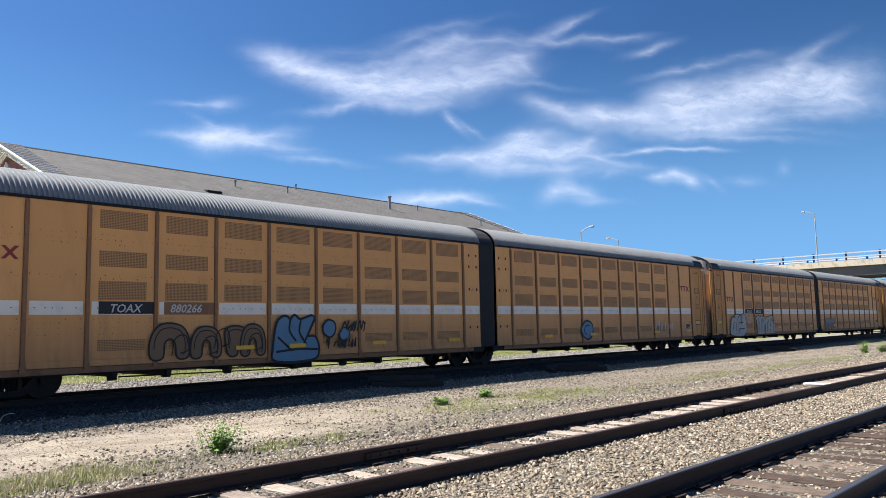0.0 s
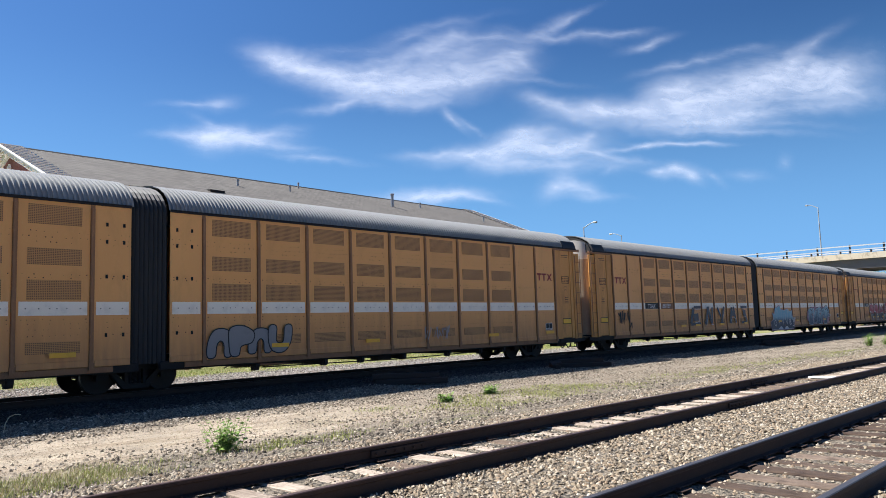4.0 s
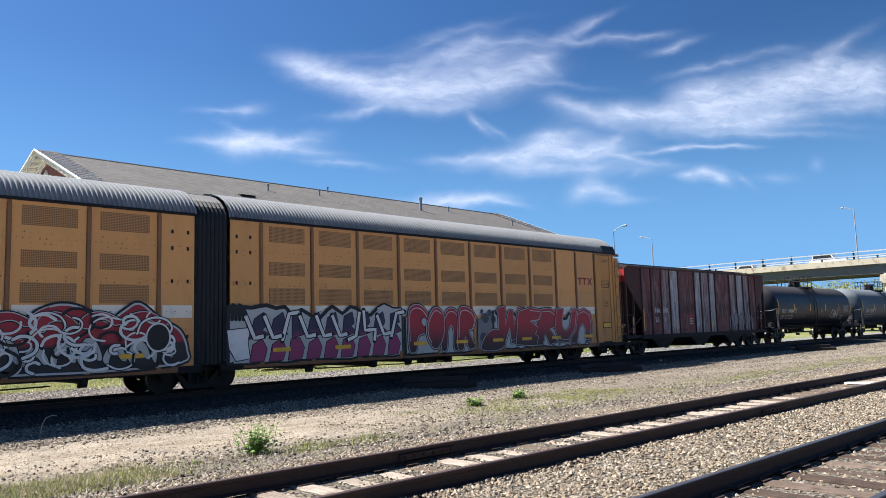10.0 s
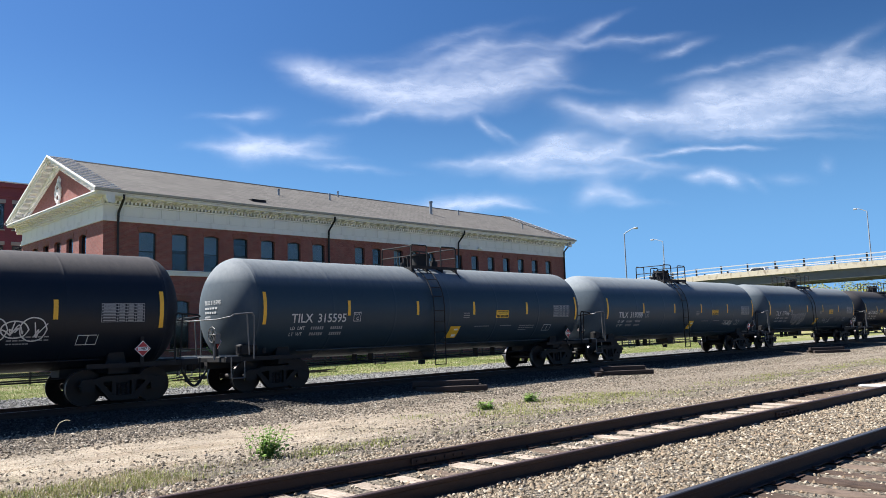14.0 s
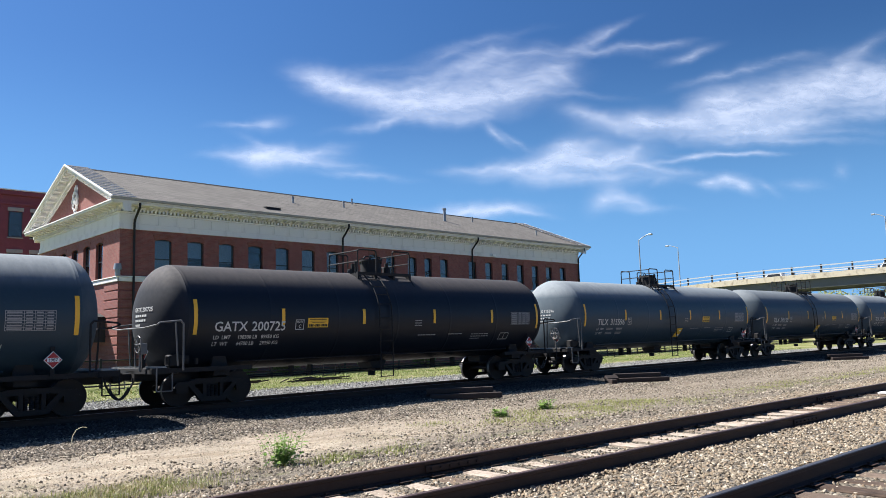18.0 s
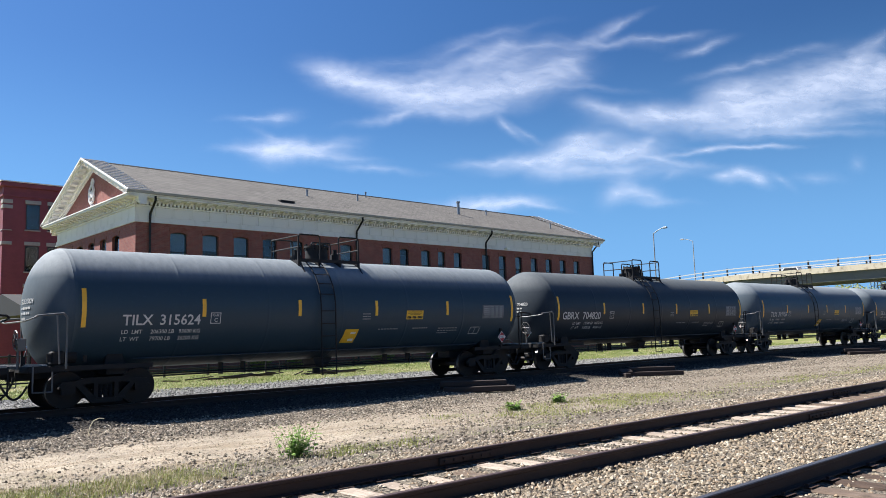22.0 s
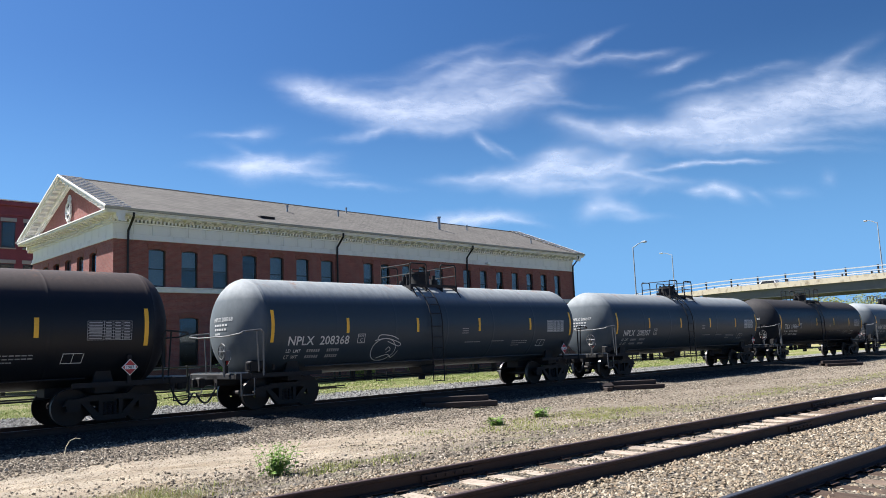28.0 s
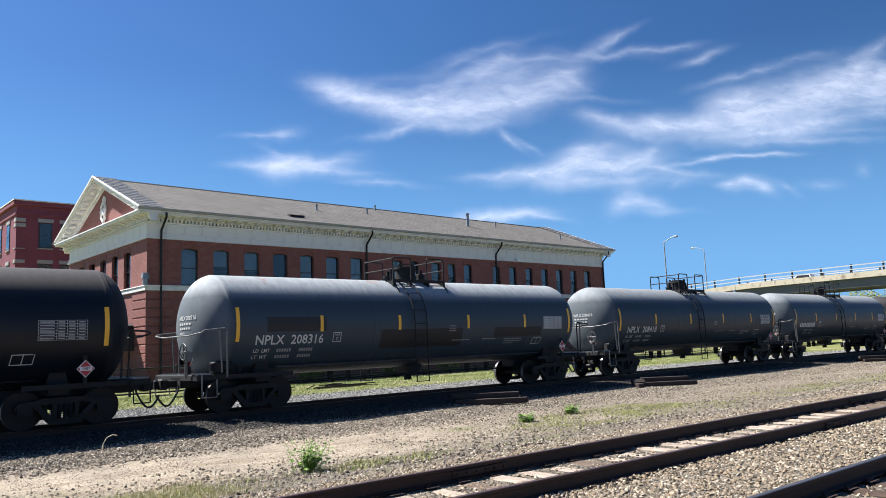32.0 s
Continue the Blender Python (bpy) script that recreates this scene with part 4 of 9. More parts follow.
def side_of(car):
    zc, r = car["zc"], car["radius"]
    return lambda z: -math.sqrt(max(r * r - (z - zc) ** 2, 0.01))


WEIGHTS = {"315624": ("206300 LB", "93600 KG", "79700 LB", "36200 KG"), "194384": ("197100 LB", "89400 KG", "65900 LB", "29900 KG"), "194364": ("196700 LB", "89250 KG", "66300 LB", "30050 KG"), "704820": ("195500 LB", "88650 KG", "90500 LB", "41050 KG"), "200725": ("198300 LB", "89950 KG", "64700 LB", "29350 KG")}


def dress_tank(car, mark, number, stripes, sign=True, small=True, table=True, tag=0, faded=False, boxes=()):
    """Stripes, lettering, panels and placards of one tank car's near side."""
    wrap, half, zc = side_of(car), car["half"], car["zc"]
    ink = m_letter
    for k, x in enumerate(stripes):
        long = k in (0, len(stripes) - 1)
        part("reflective_stripe", patch(MB(), x - 0.055, x + 0.055, zc - (0.50 if long else 0.26), zc + (0.46 if long else 0.22), wrap, 0.008), m_yellow, car, "yellow reflective stripe")
    x0 = -half + (0.36 if mark == "GBRX" else 1.05 if half > 7.5 else 0.66)
    big = 0.29 if mark == "GBRX" else 0.26
    tz = 1.84 if mark == "NPLX" else 2.02
    gap = 1.35 if mark == "GBRX" else 1.16 if mark in ("GATX", "NPLX") else 0.95
    xw = x0 + (0.75 if mark == "GBRX" else 0.0)
    if number:
        for name, text, x, z, size in (("reporting_mark", mark, x0, tz, big), ("car_number", number, x0 + gap, tz, big), ("load_line", "LD  LMT", xw, tz - 0.22, 0.10), ("weight_line", "LT  WT", xw, tz - 0.40, 0.10)):
            part(name, onto(MB(), *letters(text, size), x, z, wrap, 0.012), ink, car, "pale painted lettering")
    else:                                               # too far off to be read
        for j in range(10):
            part("figure_bar", patch(MB(), x0 + 0.21 * j, x0 + 0.21 * j + 0.15, tz, tz + 0.24, wrap, 0.012), ink, car)
    known = WEIGHTS.get(number)
    for row, z in enumerate((tz - 0.22, tz - 0.40)):
        for col, (x, w) in enumerate(((xw + 0.75, 0.5), (xw + 1.5, 0.48))):
            mb = MB()
            if known:
                onto(mb, *letters(known[2 * row + col], 0.10), x, z, wrap, 0.010)
            else:
                for k in range(6):
                    patch(mb, x + w * k / 6, x + w * (k + 0.7) / 6, z, z + 0.09, wrap, 0.010)
            part("weight_figure", mb, m_letter if known else m_dim_letter, car)
    mb = MB()                                           # clearance mark in a square
    cx = x0 + (2.36 if gap < 1 else 3.28 if big > 0.26 else 2.62)
    for a, b, c, d in ((cx, cx + 0.30, 0.01, 0.03), (cx, cx + 0.30, 0.29, 0.31), (cx, cx + 0.02, 0.03, 0.29), (cx + 0.28, cx + 0.30, 0.03, 0.29)):
        patch(mb, a, b, tz + c, tz + d, wrap, 0.010)
    onto(mb, *letters("C", 0.10), cx + 0.105, tz + 0.06, wrap, 0.012)
    onto(mb, *letters("PLATE", 0.05), cx + 0.045, tz + 0.21, wrap, 0.012)
    part("clearance_mark", mb, ink, car)
    # number on the front head
    mb = MB()
    v, f = letters(mark + " " + number, 0.12) if number else ([(0, 0), (1.0, 0), (1.0, 0.1), (0, 0.1)], [(0, 1, 2, 3)])
    r = car["radius"]
    def head_x(y, z):
        q = min(1.0, math.hypot(y, z - zc) / r)
        c = q ** (1 / HEAD_SHAPE)
        return -half - 0.80 * math.sqrt(max(0.0, 1 - c * c))
    def lay(v2, f2, y0, z0):
        mb.add([(head_x(y0 - a, z0 + b) - 0.012, y0 - a, z0 + b) for a, b in v2], f2)
    lay(v, f, 0.0 + 0.35, 2.62)
    for k, wd in enumerate((0.75, 0.7, 0.35)):
        for j in range(5):
            lay([(wd * j / 5, 0), (wd * (j + 0.7) / 5, 0), (wd * (j + 0.7) / 5, 0.06), (wd * j / 5, 0.06)], [(0, 1, 2, 3)], 0.30, 2.48 - 0.13 * k)
    part("end_number", mb, m_letter, car)
    if table:                                           # the test table near the rear end
        mb = MB()
        tx, tz = half - 1.62, 2.10
        for k in range(7):
            patch(mb, tx, tx + 1.1, tz + 0.078 * k, tz + 0.078 * k + 0.012, wrap, 0.009)
        for x in (0, 0.40, 0.63, 0.86, 1.09):
            patch(mb, tx + x, tx + x + 0.012, tz, tz + 0.48, wrap, 0.0095)
        for i in range(6):
            for x, wd in ((0.04, 0.32), (0.44, 0.15), (0.67, 0.15), (0.90, 0.15)):
                patch(mb, tx + x, tx + x + wd, tz + 0.078 * i + 0.028, tz + 0.078 * i + 0.06, wrap, 0.009)
        part("test_table", mb, m_letter if faded else m_dim_letter, car, "stencilled white test table")
    mb = MB()
    bx = half - 2.16
    for z in (1.545, 1.775):
        patch(mb, bx + 0.02, bx + 0.48, z, z + 0.02, wrap, 0.009, 0, 0.12)
    for x in (0.0, 0.24, 0.48):
        patch(mb, bx + x, bx + x + 0.018, 1.545, 1.795, wrap, 0.0095, 0, 0.12)
    part("route_box", mb, m_letter, car, "slanting stencilled box")
    for x, z, wd, rows in ((bx - 1.56, 1.60, 0.5, 1), (bx - 1.56, 1.68, 0.95, 2), (bx - 2.74, 1.78, 0.7, 1), (bx - 4.2, 1.77, 0.85, 1), (0.75, 2.10, 0.32, 3)):
        for r_ in range(rows):
            mb = MB()
            for j in range(7):
                patch(mb, x + wd * j / 7, x + wd * (j + 0.8) / 7, z + 0.08 * r_, z + 0.08 * r_ + 0.028, wrap, 0.009)
            part("stencil_line", mb, m_dim_letter, car)
    if sign:
        mb = MB()
        px = -3.6 if mark == "GATX" else 2.56
        patch(mb, px, px + 0.74, 2.09, 2.38, wrap, 0.009)
        part("phone_panel", mb, m_yellow_sign, car, "yellow notice panel with black bars")
        mb = MB()
        for j in range(16):
            patch(mb, px + 0.07 + 0.038 * j, px + 0.10 + 0.038 * j, 2.32, 2.345, wrap, 0.013)
        patch(mb, px + 0.06, px + 0.68, 2.275, 2.283, wrap, 0.013), patch(mb, px + 0.14, px + 0.60, 2.235, 2.247, wrap, 0.013)
        for j in range(12):
            if j not in (3, 7):
                patch(mb, px + 0.04 + 0.056 * j, px + 0.085 + 0.056 * j, 2.115, 2.19, wrap, 0.013)
            else:
                patch(mb, px + 0.045 + 0.056 * j, px + 0.08 + 0.056 * j, 2.145, 2.16, wrap, 0.013)
        part("panel_print", mb, m_ink, car)
        if tag != 5:
            lab = part("yellow_label", patch(MB(), 0.10, 0.62, 1.38, 1.80, wrap, 0.009, 0, 0.16), m_yellow_sign, car, "leaning yellow label sheet")
            part("bleached_patch", patch(MB(), 0.37, 0.57, 1.43, 1.71, wrap, 0.0115, 0, 0.10), m_white, lab, "bleached white part of the sheet")
    # hazard placards: one on a stand by the rear end, one across the front end
    def diamond(m, q):
        mb = MB()
        ring = [(0, -q), (q, 0), (0, q), (-q, 0)]
        mb.add([tuple(m @ Vector((a, d, b))) for d in (0, 0.012) for a, b in ring], [(0, 1, 2, 3), (7, 6, 5, 4), (0, 4, 5, 1), (1, 5, 6, 2), (2, 6, 7, 3), (3, 7, 4, 0)])
        return mb
    for m in (pose(half - 0.53, -1.46, 1.40), pose(-half - 1.0, -0.82, 1.52, 0, 0, -90)):
        pl = part("placard", diamond(m, 0.21), m_white, car, "red and white diamond hazard placard")
        part("red_field", diamond(m @ Matrix.Translation((0, -0.013, 0)), 0.185), m_red, pl)
        part("number_plate", MB().add([tuple(m @ Vector(v)) for v in ((-0.14, -0.016, -0.05), (0.14, -0.016, -0.05), (0.14, -0.016, 0.05), (-0.14, -0.016, 0.05))], [(0, 1, 2, 3)]), m_white, pl)
        v, f = letters("1987", 0.075)
        part("placard_number", MB().add([tuple(m @ Vector((a - 0.115, -0.019, b - 0.037))) for a, b in v], f), m_ink, pl)
        x, y, _ = m.translation
        part("placard_stand", MB().box(x - 0.05, x + 0.05, y + 0.03, y + 0.07, 1.0, 1.72), m_under, car)
    for bx0, bx1, bz0, bz1 in boxes:                    # darker repainted patches
        part("repainted_patch", patch(MB(), bx0, bx1, bz0, bz1, wrap, 0.005), m_ink, car, "black repainted patch")


def smooth_path(pts, steps=5):
    out = []
    for k in range(len(pts) - 1):
        p0, p1, p2, p3 = pts[max(k - 1, 0)], pts[k], pts[k + 1], pts[min(k + 2, len(pts) - 1)]
        for i in range(steps):
            t = i / steps
            out.append(tuple(0.5 * (2 * b + (c - a) * t + (2 * a - 5 * b + 4 * c - d) * t * t + (3 * b - a - 3 * c + d) * t ** 3) for a, b, c, d in zip(p0, p1, p2, p3)))
    return out + [pts[-1]]


def ribbon(mb, pts, width, wrap, lift, slot=None, caps=True):
    """A flat painted stroke, with round ends if capped; slot(z) picks its colour by height."""
    n = len(pts)
    slot = slot or (lambda z: 0)
    sides = []
    for k, (x, z) in enumerate(pts):
        a, b = pts[max(k - 1, 0)], pts[min(k + 1, n - 1)]
        d = Vector((b[0] - a[0], b[1] - a[1]))
        d = d.normalized() if d.length > 1e-6 else Vector((1, 0))
        sides.append((x - d.y * width / 2, z + d.x * width / 2, x + d.y * width / 2, z - d.x * width / 2))
    at = lambda x, z: (x, wrap(z) - lift, z)
    base = len(mb.v)
    for k, (xa, za, xb, zb) in enumerate(sides):
        mb.v += [at(xa, za), at(xb, zb)]
        lift += 0.00008
    for k in range(n - 1):
        mb.f.append((base + 2 * k, base + 2 * k + 1, base + 2 * k + 3, base + 2 * k + 2))
        mb.s.append(slot((pts[k][1] + pts[k + 1][1]) / 2))
    for x, z in (pts[0], pts[-1]) if caps else ():
        mb.add([at(x + width / 2 * math.cos(a), z + width / 2 * math.sin(a)) for a in [math.pi * i / 4 for i in range(8)]], [tuple(range(8))], slot(z))
    return mb


def sprayed_strokes(x, z, w, h, count, rnd, slant=0.12):
    """Interlocked swirls side by side: the rhythm of sprayed writing without any letter."""
    out = []
    for k in range(count):
        cw, high = w / count, rnd.random() < 0.5
        px, pts = rnd.uniform(-0.15, 0.1), []
        for i in range(rnd.choice((5, 6, 7))):
            pz = rnd.uniform(0.72, 1.0) if high else rnd.uniform(0.0, 0.28)
            if i and rnd.random() < 0.3:
                pz = rnd.uniform(0.35, 0.65)
            pts.append((x + cw * (k + px) + slant * pz * h, z + pz * h))
            px, high = max(-0.25, min(1.2, px + rnd.uniform(-0.25, 0.55))), not high
        out.append(smooth_path(pts, 6))
    return out


# ---------------------------------------------------------------- autoracks: two units hinged over a shared bogie
SIDE = 1.60
POSTS = [0.50, 1.57, 3.40, 5.22, 7.05, 8.88, 10.70, 12.53, 14.35, 16.17, 17.66, 19.16]
VENTS = [(4.30, 4.78), (3.30, 3.71), (2.44, 2.93), (1.13, 1.42)]
ROOF = [(-1.60, 4.93), (-1.575, 5.06), (-1.47, 5.26), (-1.28, 5.45), (-0.98, 5.62), (-0.6, 5.74), (-0.2, 5.80)]
ROOF = ROOF + [(-y, z) for y, z in ROOF[::-1]]


def make_rack_meshes():
    made = {}
    for name, w in (("wide", 1.825 - 0.10), ("door", 1.49 - 0.10), ("narrow", 1.07 - 0.10)):
        made[name] = MB().bevel_box(0, w, 0, 0.04, 0.76, 4.93, 0.012).bevel_box(0.02, w - 0.02, -0.035, 0.0, 0.76, 0.93, 0.012).mesh("side_panel", m_tan)
        mb, rnd = MB(), random.Random(name)
        for z in (4.12, 3.98, 3.86, 3.05, 2.98, 2.35, 1.95, 1.85, 1.72, 1.56):   # scattered bolt heads
            for x in (0.08, 0.25, 0.45, 0.62, 0.8, 0.95, 1.1, 1.3, 1.45, 1.62):
                if x < w - 0.05 and rnd.random() < 0.62:
                    a, c, r = x + rnd.uniform(-0.03, 0.03), z + rnd.uniform(-0.012, 0.012), rnd.choice((0.012, 0.014, 0.016, 0.024))
                    mb.box(a, a + r, -0.008, 0.0, c, c + r)
        for x in (0.22, 0.55, 0.78, 0.95, 1.2, 1.5):
            if x < w - 0.08:
                mb.box(x, x + 0.028, -0.018, -0.013, 2.217, 2.241)
        made[name + "_bolts"] = mb.mesh("bolt_heads", m_under)
        made[name + "_band"] = MB().box(0.06, w - 0.06, -0.012, -0.004, 2.06, 2.40).mesh("white_band", m_cream)
    for k, (a, b) in enumerate(VENTS):
        made["vent", k] = MB().box(0.22, 1.50, -0.011, -0.004, a, b).mesh("vent_screen", m_vent)
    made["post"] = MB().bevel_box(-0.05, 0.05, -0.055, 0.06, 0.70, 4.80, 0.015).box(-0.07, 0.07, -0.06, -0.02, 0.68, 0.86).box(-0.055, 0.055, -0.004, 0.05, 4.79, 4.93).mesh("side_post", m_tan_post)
    # arched corrugated roof, ribs across the car
    mb, length, rib = MB(), 20.48, 0.125
    steps = int(length / rib) * 4
    vs = []
    for i in range(steps + 1):
        d = 0.021 * (1, 1, -1, -1)[i % 4]
        x = min(length, rib * (i // 4 + (0.0, 0.34, 0.42, 0.92)[i % 4]))
        for j, (y, z) in enumerate(ROOF):
            o = Vector((y, z - 4.6)).normalized() * d
            vs.append((x, y + o.x, z + o.y))
    k = len(ROOF)
    mb.add(vs, [(i * k + j, i * k + j + 1, (i + 1) * k + j + 1, (i + 1) * k + j) for i in range(steps) for j in range(k - 1)])
    made["roof"] = mb.mesh("corrugated_roof", m_galv, smooth=25)
    return made


RACK = make_rack_meshes()


def build_autorack():
    car = root("autorack", "tan two-unit autorack car with corrugated silver roof", "autorack")

    def at(name, me, x, y=-SIDE, flip=1, far=False, label="", under=None):
        p = part(name, me, None, under or car, label)
        p.matrix_basis = Matrix.Translation((x, y, 0)) @ Matrix.Diagonal((flip, -1 if far else 1, 1, 1)) if under is None else Matrix.Identity(4)
        return p

    for s in (-1, 1):
        edges = list(zip(POSTS, POSTS[1:]))
        for k, (a, b) in enumerate(edges):
            kind = "narrow" if k == 0 else "door" if k >= 9 else "wide"
            x = s * (a + 0.05)
            panel = at("side_panel", RACK[kind], x, flip=s)
            tagged(at("bolt_heads", RACK[kind + "_bolts"], 0, under=panel), kind="stuff")
            if 1 <= k <= 8:
                for v in range(4):
                    at("vent_screen", RACK["vent", v], 0, under=panel, label="punched steel vent screen")
            at("white_band", RACK[kind + "_band"], 0, under=panel, label="white painted band")
            at("side_panel", RACK[kind], x, SIDE, s, True)
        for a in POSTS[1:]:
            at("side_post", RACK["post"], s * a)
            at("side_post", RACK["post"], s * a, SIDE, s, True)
        roof = at("roof", RACK["roof"], s * 0.50, 0, s, label="corrugated galvanised roof")
        # roof closing strip and end cap
        mb = MB()
        for y in (-1, 1):
            mb.box(min(s * 0.55, s * 21.0), max(s * 0.55, s * 21.0), y * 1.61 - 0.03, y * 1.61 + 0.03, 4.88, 4.955)
        part("roof_rail", mb, m_under, car)
        for edge in (-1, 1):
            low = [(edge * -(y - 0.045), z + 0.012) for y, z in ROOF[:3]]
            mb = MB().prism(low + [(edge * -(ROOF[2][0] + 0.06), ROOF[2][1] - 0.03), (edge * -(ROOF[0][0] + 0.06), ROOF[0][1])], min(s * 19.9, s * 20.97), max(s * 19.9, s * 20.97), "x")
            part("roof_edge_patch", mb, m_black, car, "black patch along the roof edge")
        mb = MB().prism([(y * 0.98, z - 0.06) for y, z in ROOF], min(s * 20.96, s * 21.04), max(s * 20.96, s * 21.04), "x")
        part("roof_end_cap", mb, m_under if s < 0 else m_black, car, "roof end closing sheet", smooth=40)
        # door-end: recessed panel, corner post, ladder panel
        for x_a, x_b, y_a, y_b, z_a, z_b, name in ((19.21, 19.70, 0.0, 0.05, 0.76, 4.8, "end_panel"), (19.70, 20.46, 0.03, 0.10, 0.80, 4.8, "recessed_panel"), (20.46, 20.68, 0.0, 0.05, 0.76, 4.8, "end_panel"),
                                                   (20.70, 20.78, -0.03, 0.10, 0.74, 4.8, "corner_post"), (20.78, 21.28, 0.02, 0.07, 0.72, 4.72, "ladder_panel"),
                                                   (19.2, 21.30, -0.02, 0.05, 4.80, 4.92, "top_rail"),
                                                   (19.2, 21.28, 3.15, 3.20, 0.74, 4.92, "far_end_panel")):
            part(name, MB().bevel_box(min(s * x_a, s * x_b), max(s * x_a, s * x_b), -SIDE + y_a, -SIDE + y_b, z_a, z_b, 0.012), m_tan_end if "rail" not in name else m_tan_post, car)
        mb = MB()
        for dx in (20.84, 21.24):
            mb.tube([(s * dx, -SIDE - 0.05, 0.8), (s * dx, -SIDE - 0.05, 4.6)], 0.018, 6)
        ladder = part("ladder", mb, m_tan_post, car)
        for k in range(8):
            part("rung", MB().cyl((s * 20.82, -SIDE - 0.06, 0.95 + 0.48 * k), (s * 21.26, -SIDE - 0.06, 0.95 + 0.48 * k), 0.016, 6), m_tan_post, ladder)
        # rounded end door, white above
        n = 14
        for z0, z1, mat, name in ((0.72, 4.55, m_end_door, "end_door"), (4.55, 5.52, m_chalk if s < 0 else m_end_door, "end_door_top")):
            mb = MB()
            outline = [(s * (20.80 + 0.50 * math.sin(math.pi * k / n) ** 0.6), -1.38 * math.cos(math.pi * k / n)) for k in range(n + 1)]
            if name == "end_door_top":
                lo = [(x, y, z0) for x, y in outline]
                hi = [(x, y * 0.97, z1 - 0.22 * (abs(y) / 1.38) ** 5) for x, y in outline]
                mb.add(lo + hi, [(i, i + 1, n + 2 + i, n + 1 + i) for i in range(n)] + [tuple(range(n + 1, 2 * n + 2))])
            else:
                mb.prism(outline, z0, z1, "z")
            part(name, mb, mat, car, "", smooth=30)
        part("notice_border", MB().box(min(s * 19.74, s * 20.42), max(s * 19.74, s * 20.42), -SIDE + 0.020, -SIDE + 0.029, 1.42, 1.68), m_ink, car)
        part("yellow_notice", MB().box(min(s * 19.77, s * 20.39), max(s * 19.77, s * 20.39), -SIDE + 0.014, -SIDE + 0.027, 1.45, 1.65), m_yellow_sign, car)
        mb = MB()
        def line(xa, xb, za, zb):
            mb.box(min(s * xa, s * xb), max(s * xa, s * xb), -SIDE + 0.020, -SIDE + 0.029, za, zb)
        for x0, w, z in ((19.98, 0.28, 2.62), (20.0, 0.24, 2.54), (19.96, 0.3, 2.46), (19.98, 0.3, 2.38), (19.82, 0.55, 4.58), (19.82, 0.5, 4.50), (19.95, 0.25, 3.12), (19.98, 0.18, 2.98)):
            line(x0, x0 + w, z, z + 0.022)
        line(19.78, 20.36, 3.29, 3.31), line(19.78, 20.36, 3.60, 3.62), line(19.78, 19.80, 3.31, 3.60), line(20.34, 20.36, 3.31, 3.60)
        for z in (3.36, 3.43, 3.50):
            for x in (19.84, 19.98, 20.12, 20.24):
                line(x, x + 0.08, z, z + 0.025)
        part("notice_print", mb, m_ink, car)
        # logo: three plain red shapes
        mb = MB()
        y = -SIDE - 0.012
        bx = -18.95 if s < 0 else 17.80
        for k in range(2):
            mb.box(bx + 0.36 * k, bx + 0.36 * k + 0.33, y - 0.004, y, 3.63, 3.70).box(bx + 0.36 * k + 0.12, bx + 0.36 * k + 0.21, y - 0.004, y, 3.38, 3.63)
        for lean in (-1, 1):
            mb.prism([(bx + 0.89 - lean * 0.15, 3.38), (bx + 0.99 - lean * 0.15, 3.38), (bx + 0.99 + lean * 0.15, 3.70), (bx + 0.89 + lean * 0.15, 3.70)], y - 0.003 - 0.002 * lean, y, "y")
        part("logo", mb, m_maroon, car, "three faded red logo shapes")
        # underframe
        mb = MB().bevel_box(min(s * 0.3, s * 21.2), max(s * 0.3, s * 21.2), -SIDE + 0.04, -SIDE + 0.20, 0.56, 0.80, 0.015)
        mb.box(min(s * 0.3, s * 21.2), max(s * 0.3, s * 21.2), SIDE - 0.2, SIDE - 0.04, 0.56, 0.80)
        mb.box(min(s * 0.3, s * 21.3), max(s * 0.3, s * 21.3), -0.35, 0.35, 0.62, 0.95)
        mb.box(min(s * 0.55, s * 21.2), max(s * 0.55, s * 21.2), -SIDE + 0.06, SIDE - 0.06, 0.80, 0.86)
        for k, x in enumerate((3.4, 6.0, 7.6, 9.6, 12.0, 13.9, 15.4)):
            mb.box(s * x - 0.06, s * x + 0.06, -SIDE + 0.06, SIDE - 0.06, 0.40 if k % 2 else 0.46, 0.62)
            mb.prism([(-SIDE + 0.08, 0.58), (-SIDE + 0.34, 0.58), (-SIDE + 0.28, 0.36), (-SIDE + 0.16, 0.36)], s * x - 0.1, s * x + 0.1, "x")
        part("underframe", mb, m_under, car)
        part("side_sill", MB().bevel_box(min(s * 1.0, s * 19.25), max(s * 1.0, s * 19.25), -SIDE - 0.005, -SIDE + 0.038, 0.60, 0.755, 0.01), m_tan_post, car, "dirty tan side sill")
        mb = MB().tube([(s * 4, -0.9, 0.42), (s * 10, -0.9, 0.36), (s * 15, -0.9, 0.42)], 0.02, 6).bevel_box(s * 9 - 0.35, s * 9 + 0.35, -1.1, -0.7, 0.36, 0.62, 0.03)
        part("brake_rigging", mb, m_under, car)
        bogie(s * 17.75, car)
        couple(s * 21.35, s, car)
        for y in (-1,):
            mb = MB().box(min(s * 19.5, s * 21.5), max(s * 19.5, s * 21.5), -SIDE + 0.02, -SIDE + 0.1, 0.60, 0.76)
            mb.tube([(s * 20.4, -1.5, 0.6), (s * 20.4, -1.5, 0.36), (s * 20.9, -1.5, 0.36), (s * 20.9, -1.5, 0.6)], 0.02, 6)
            mb.box(min(s * 19.6, s * 20.3), max(s * 19.6, s * 20.3), -1.3, -0.9, 0.42, 0.62)
        part("end_step", mb, m_under, car)
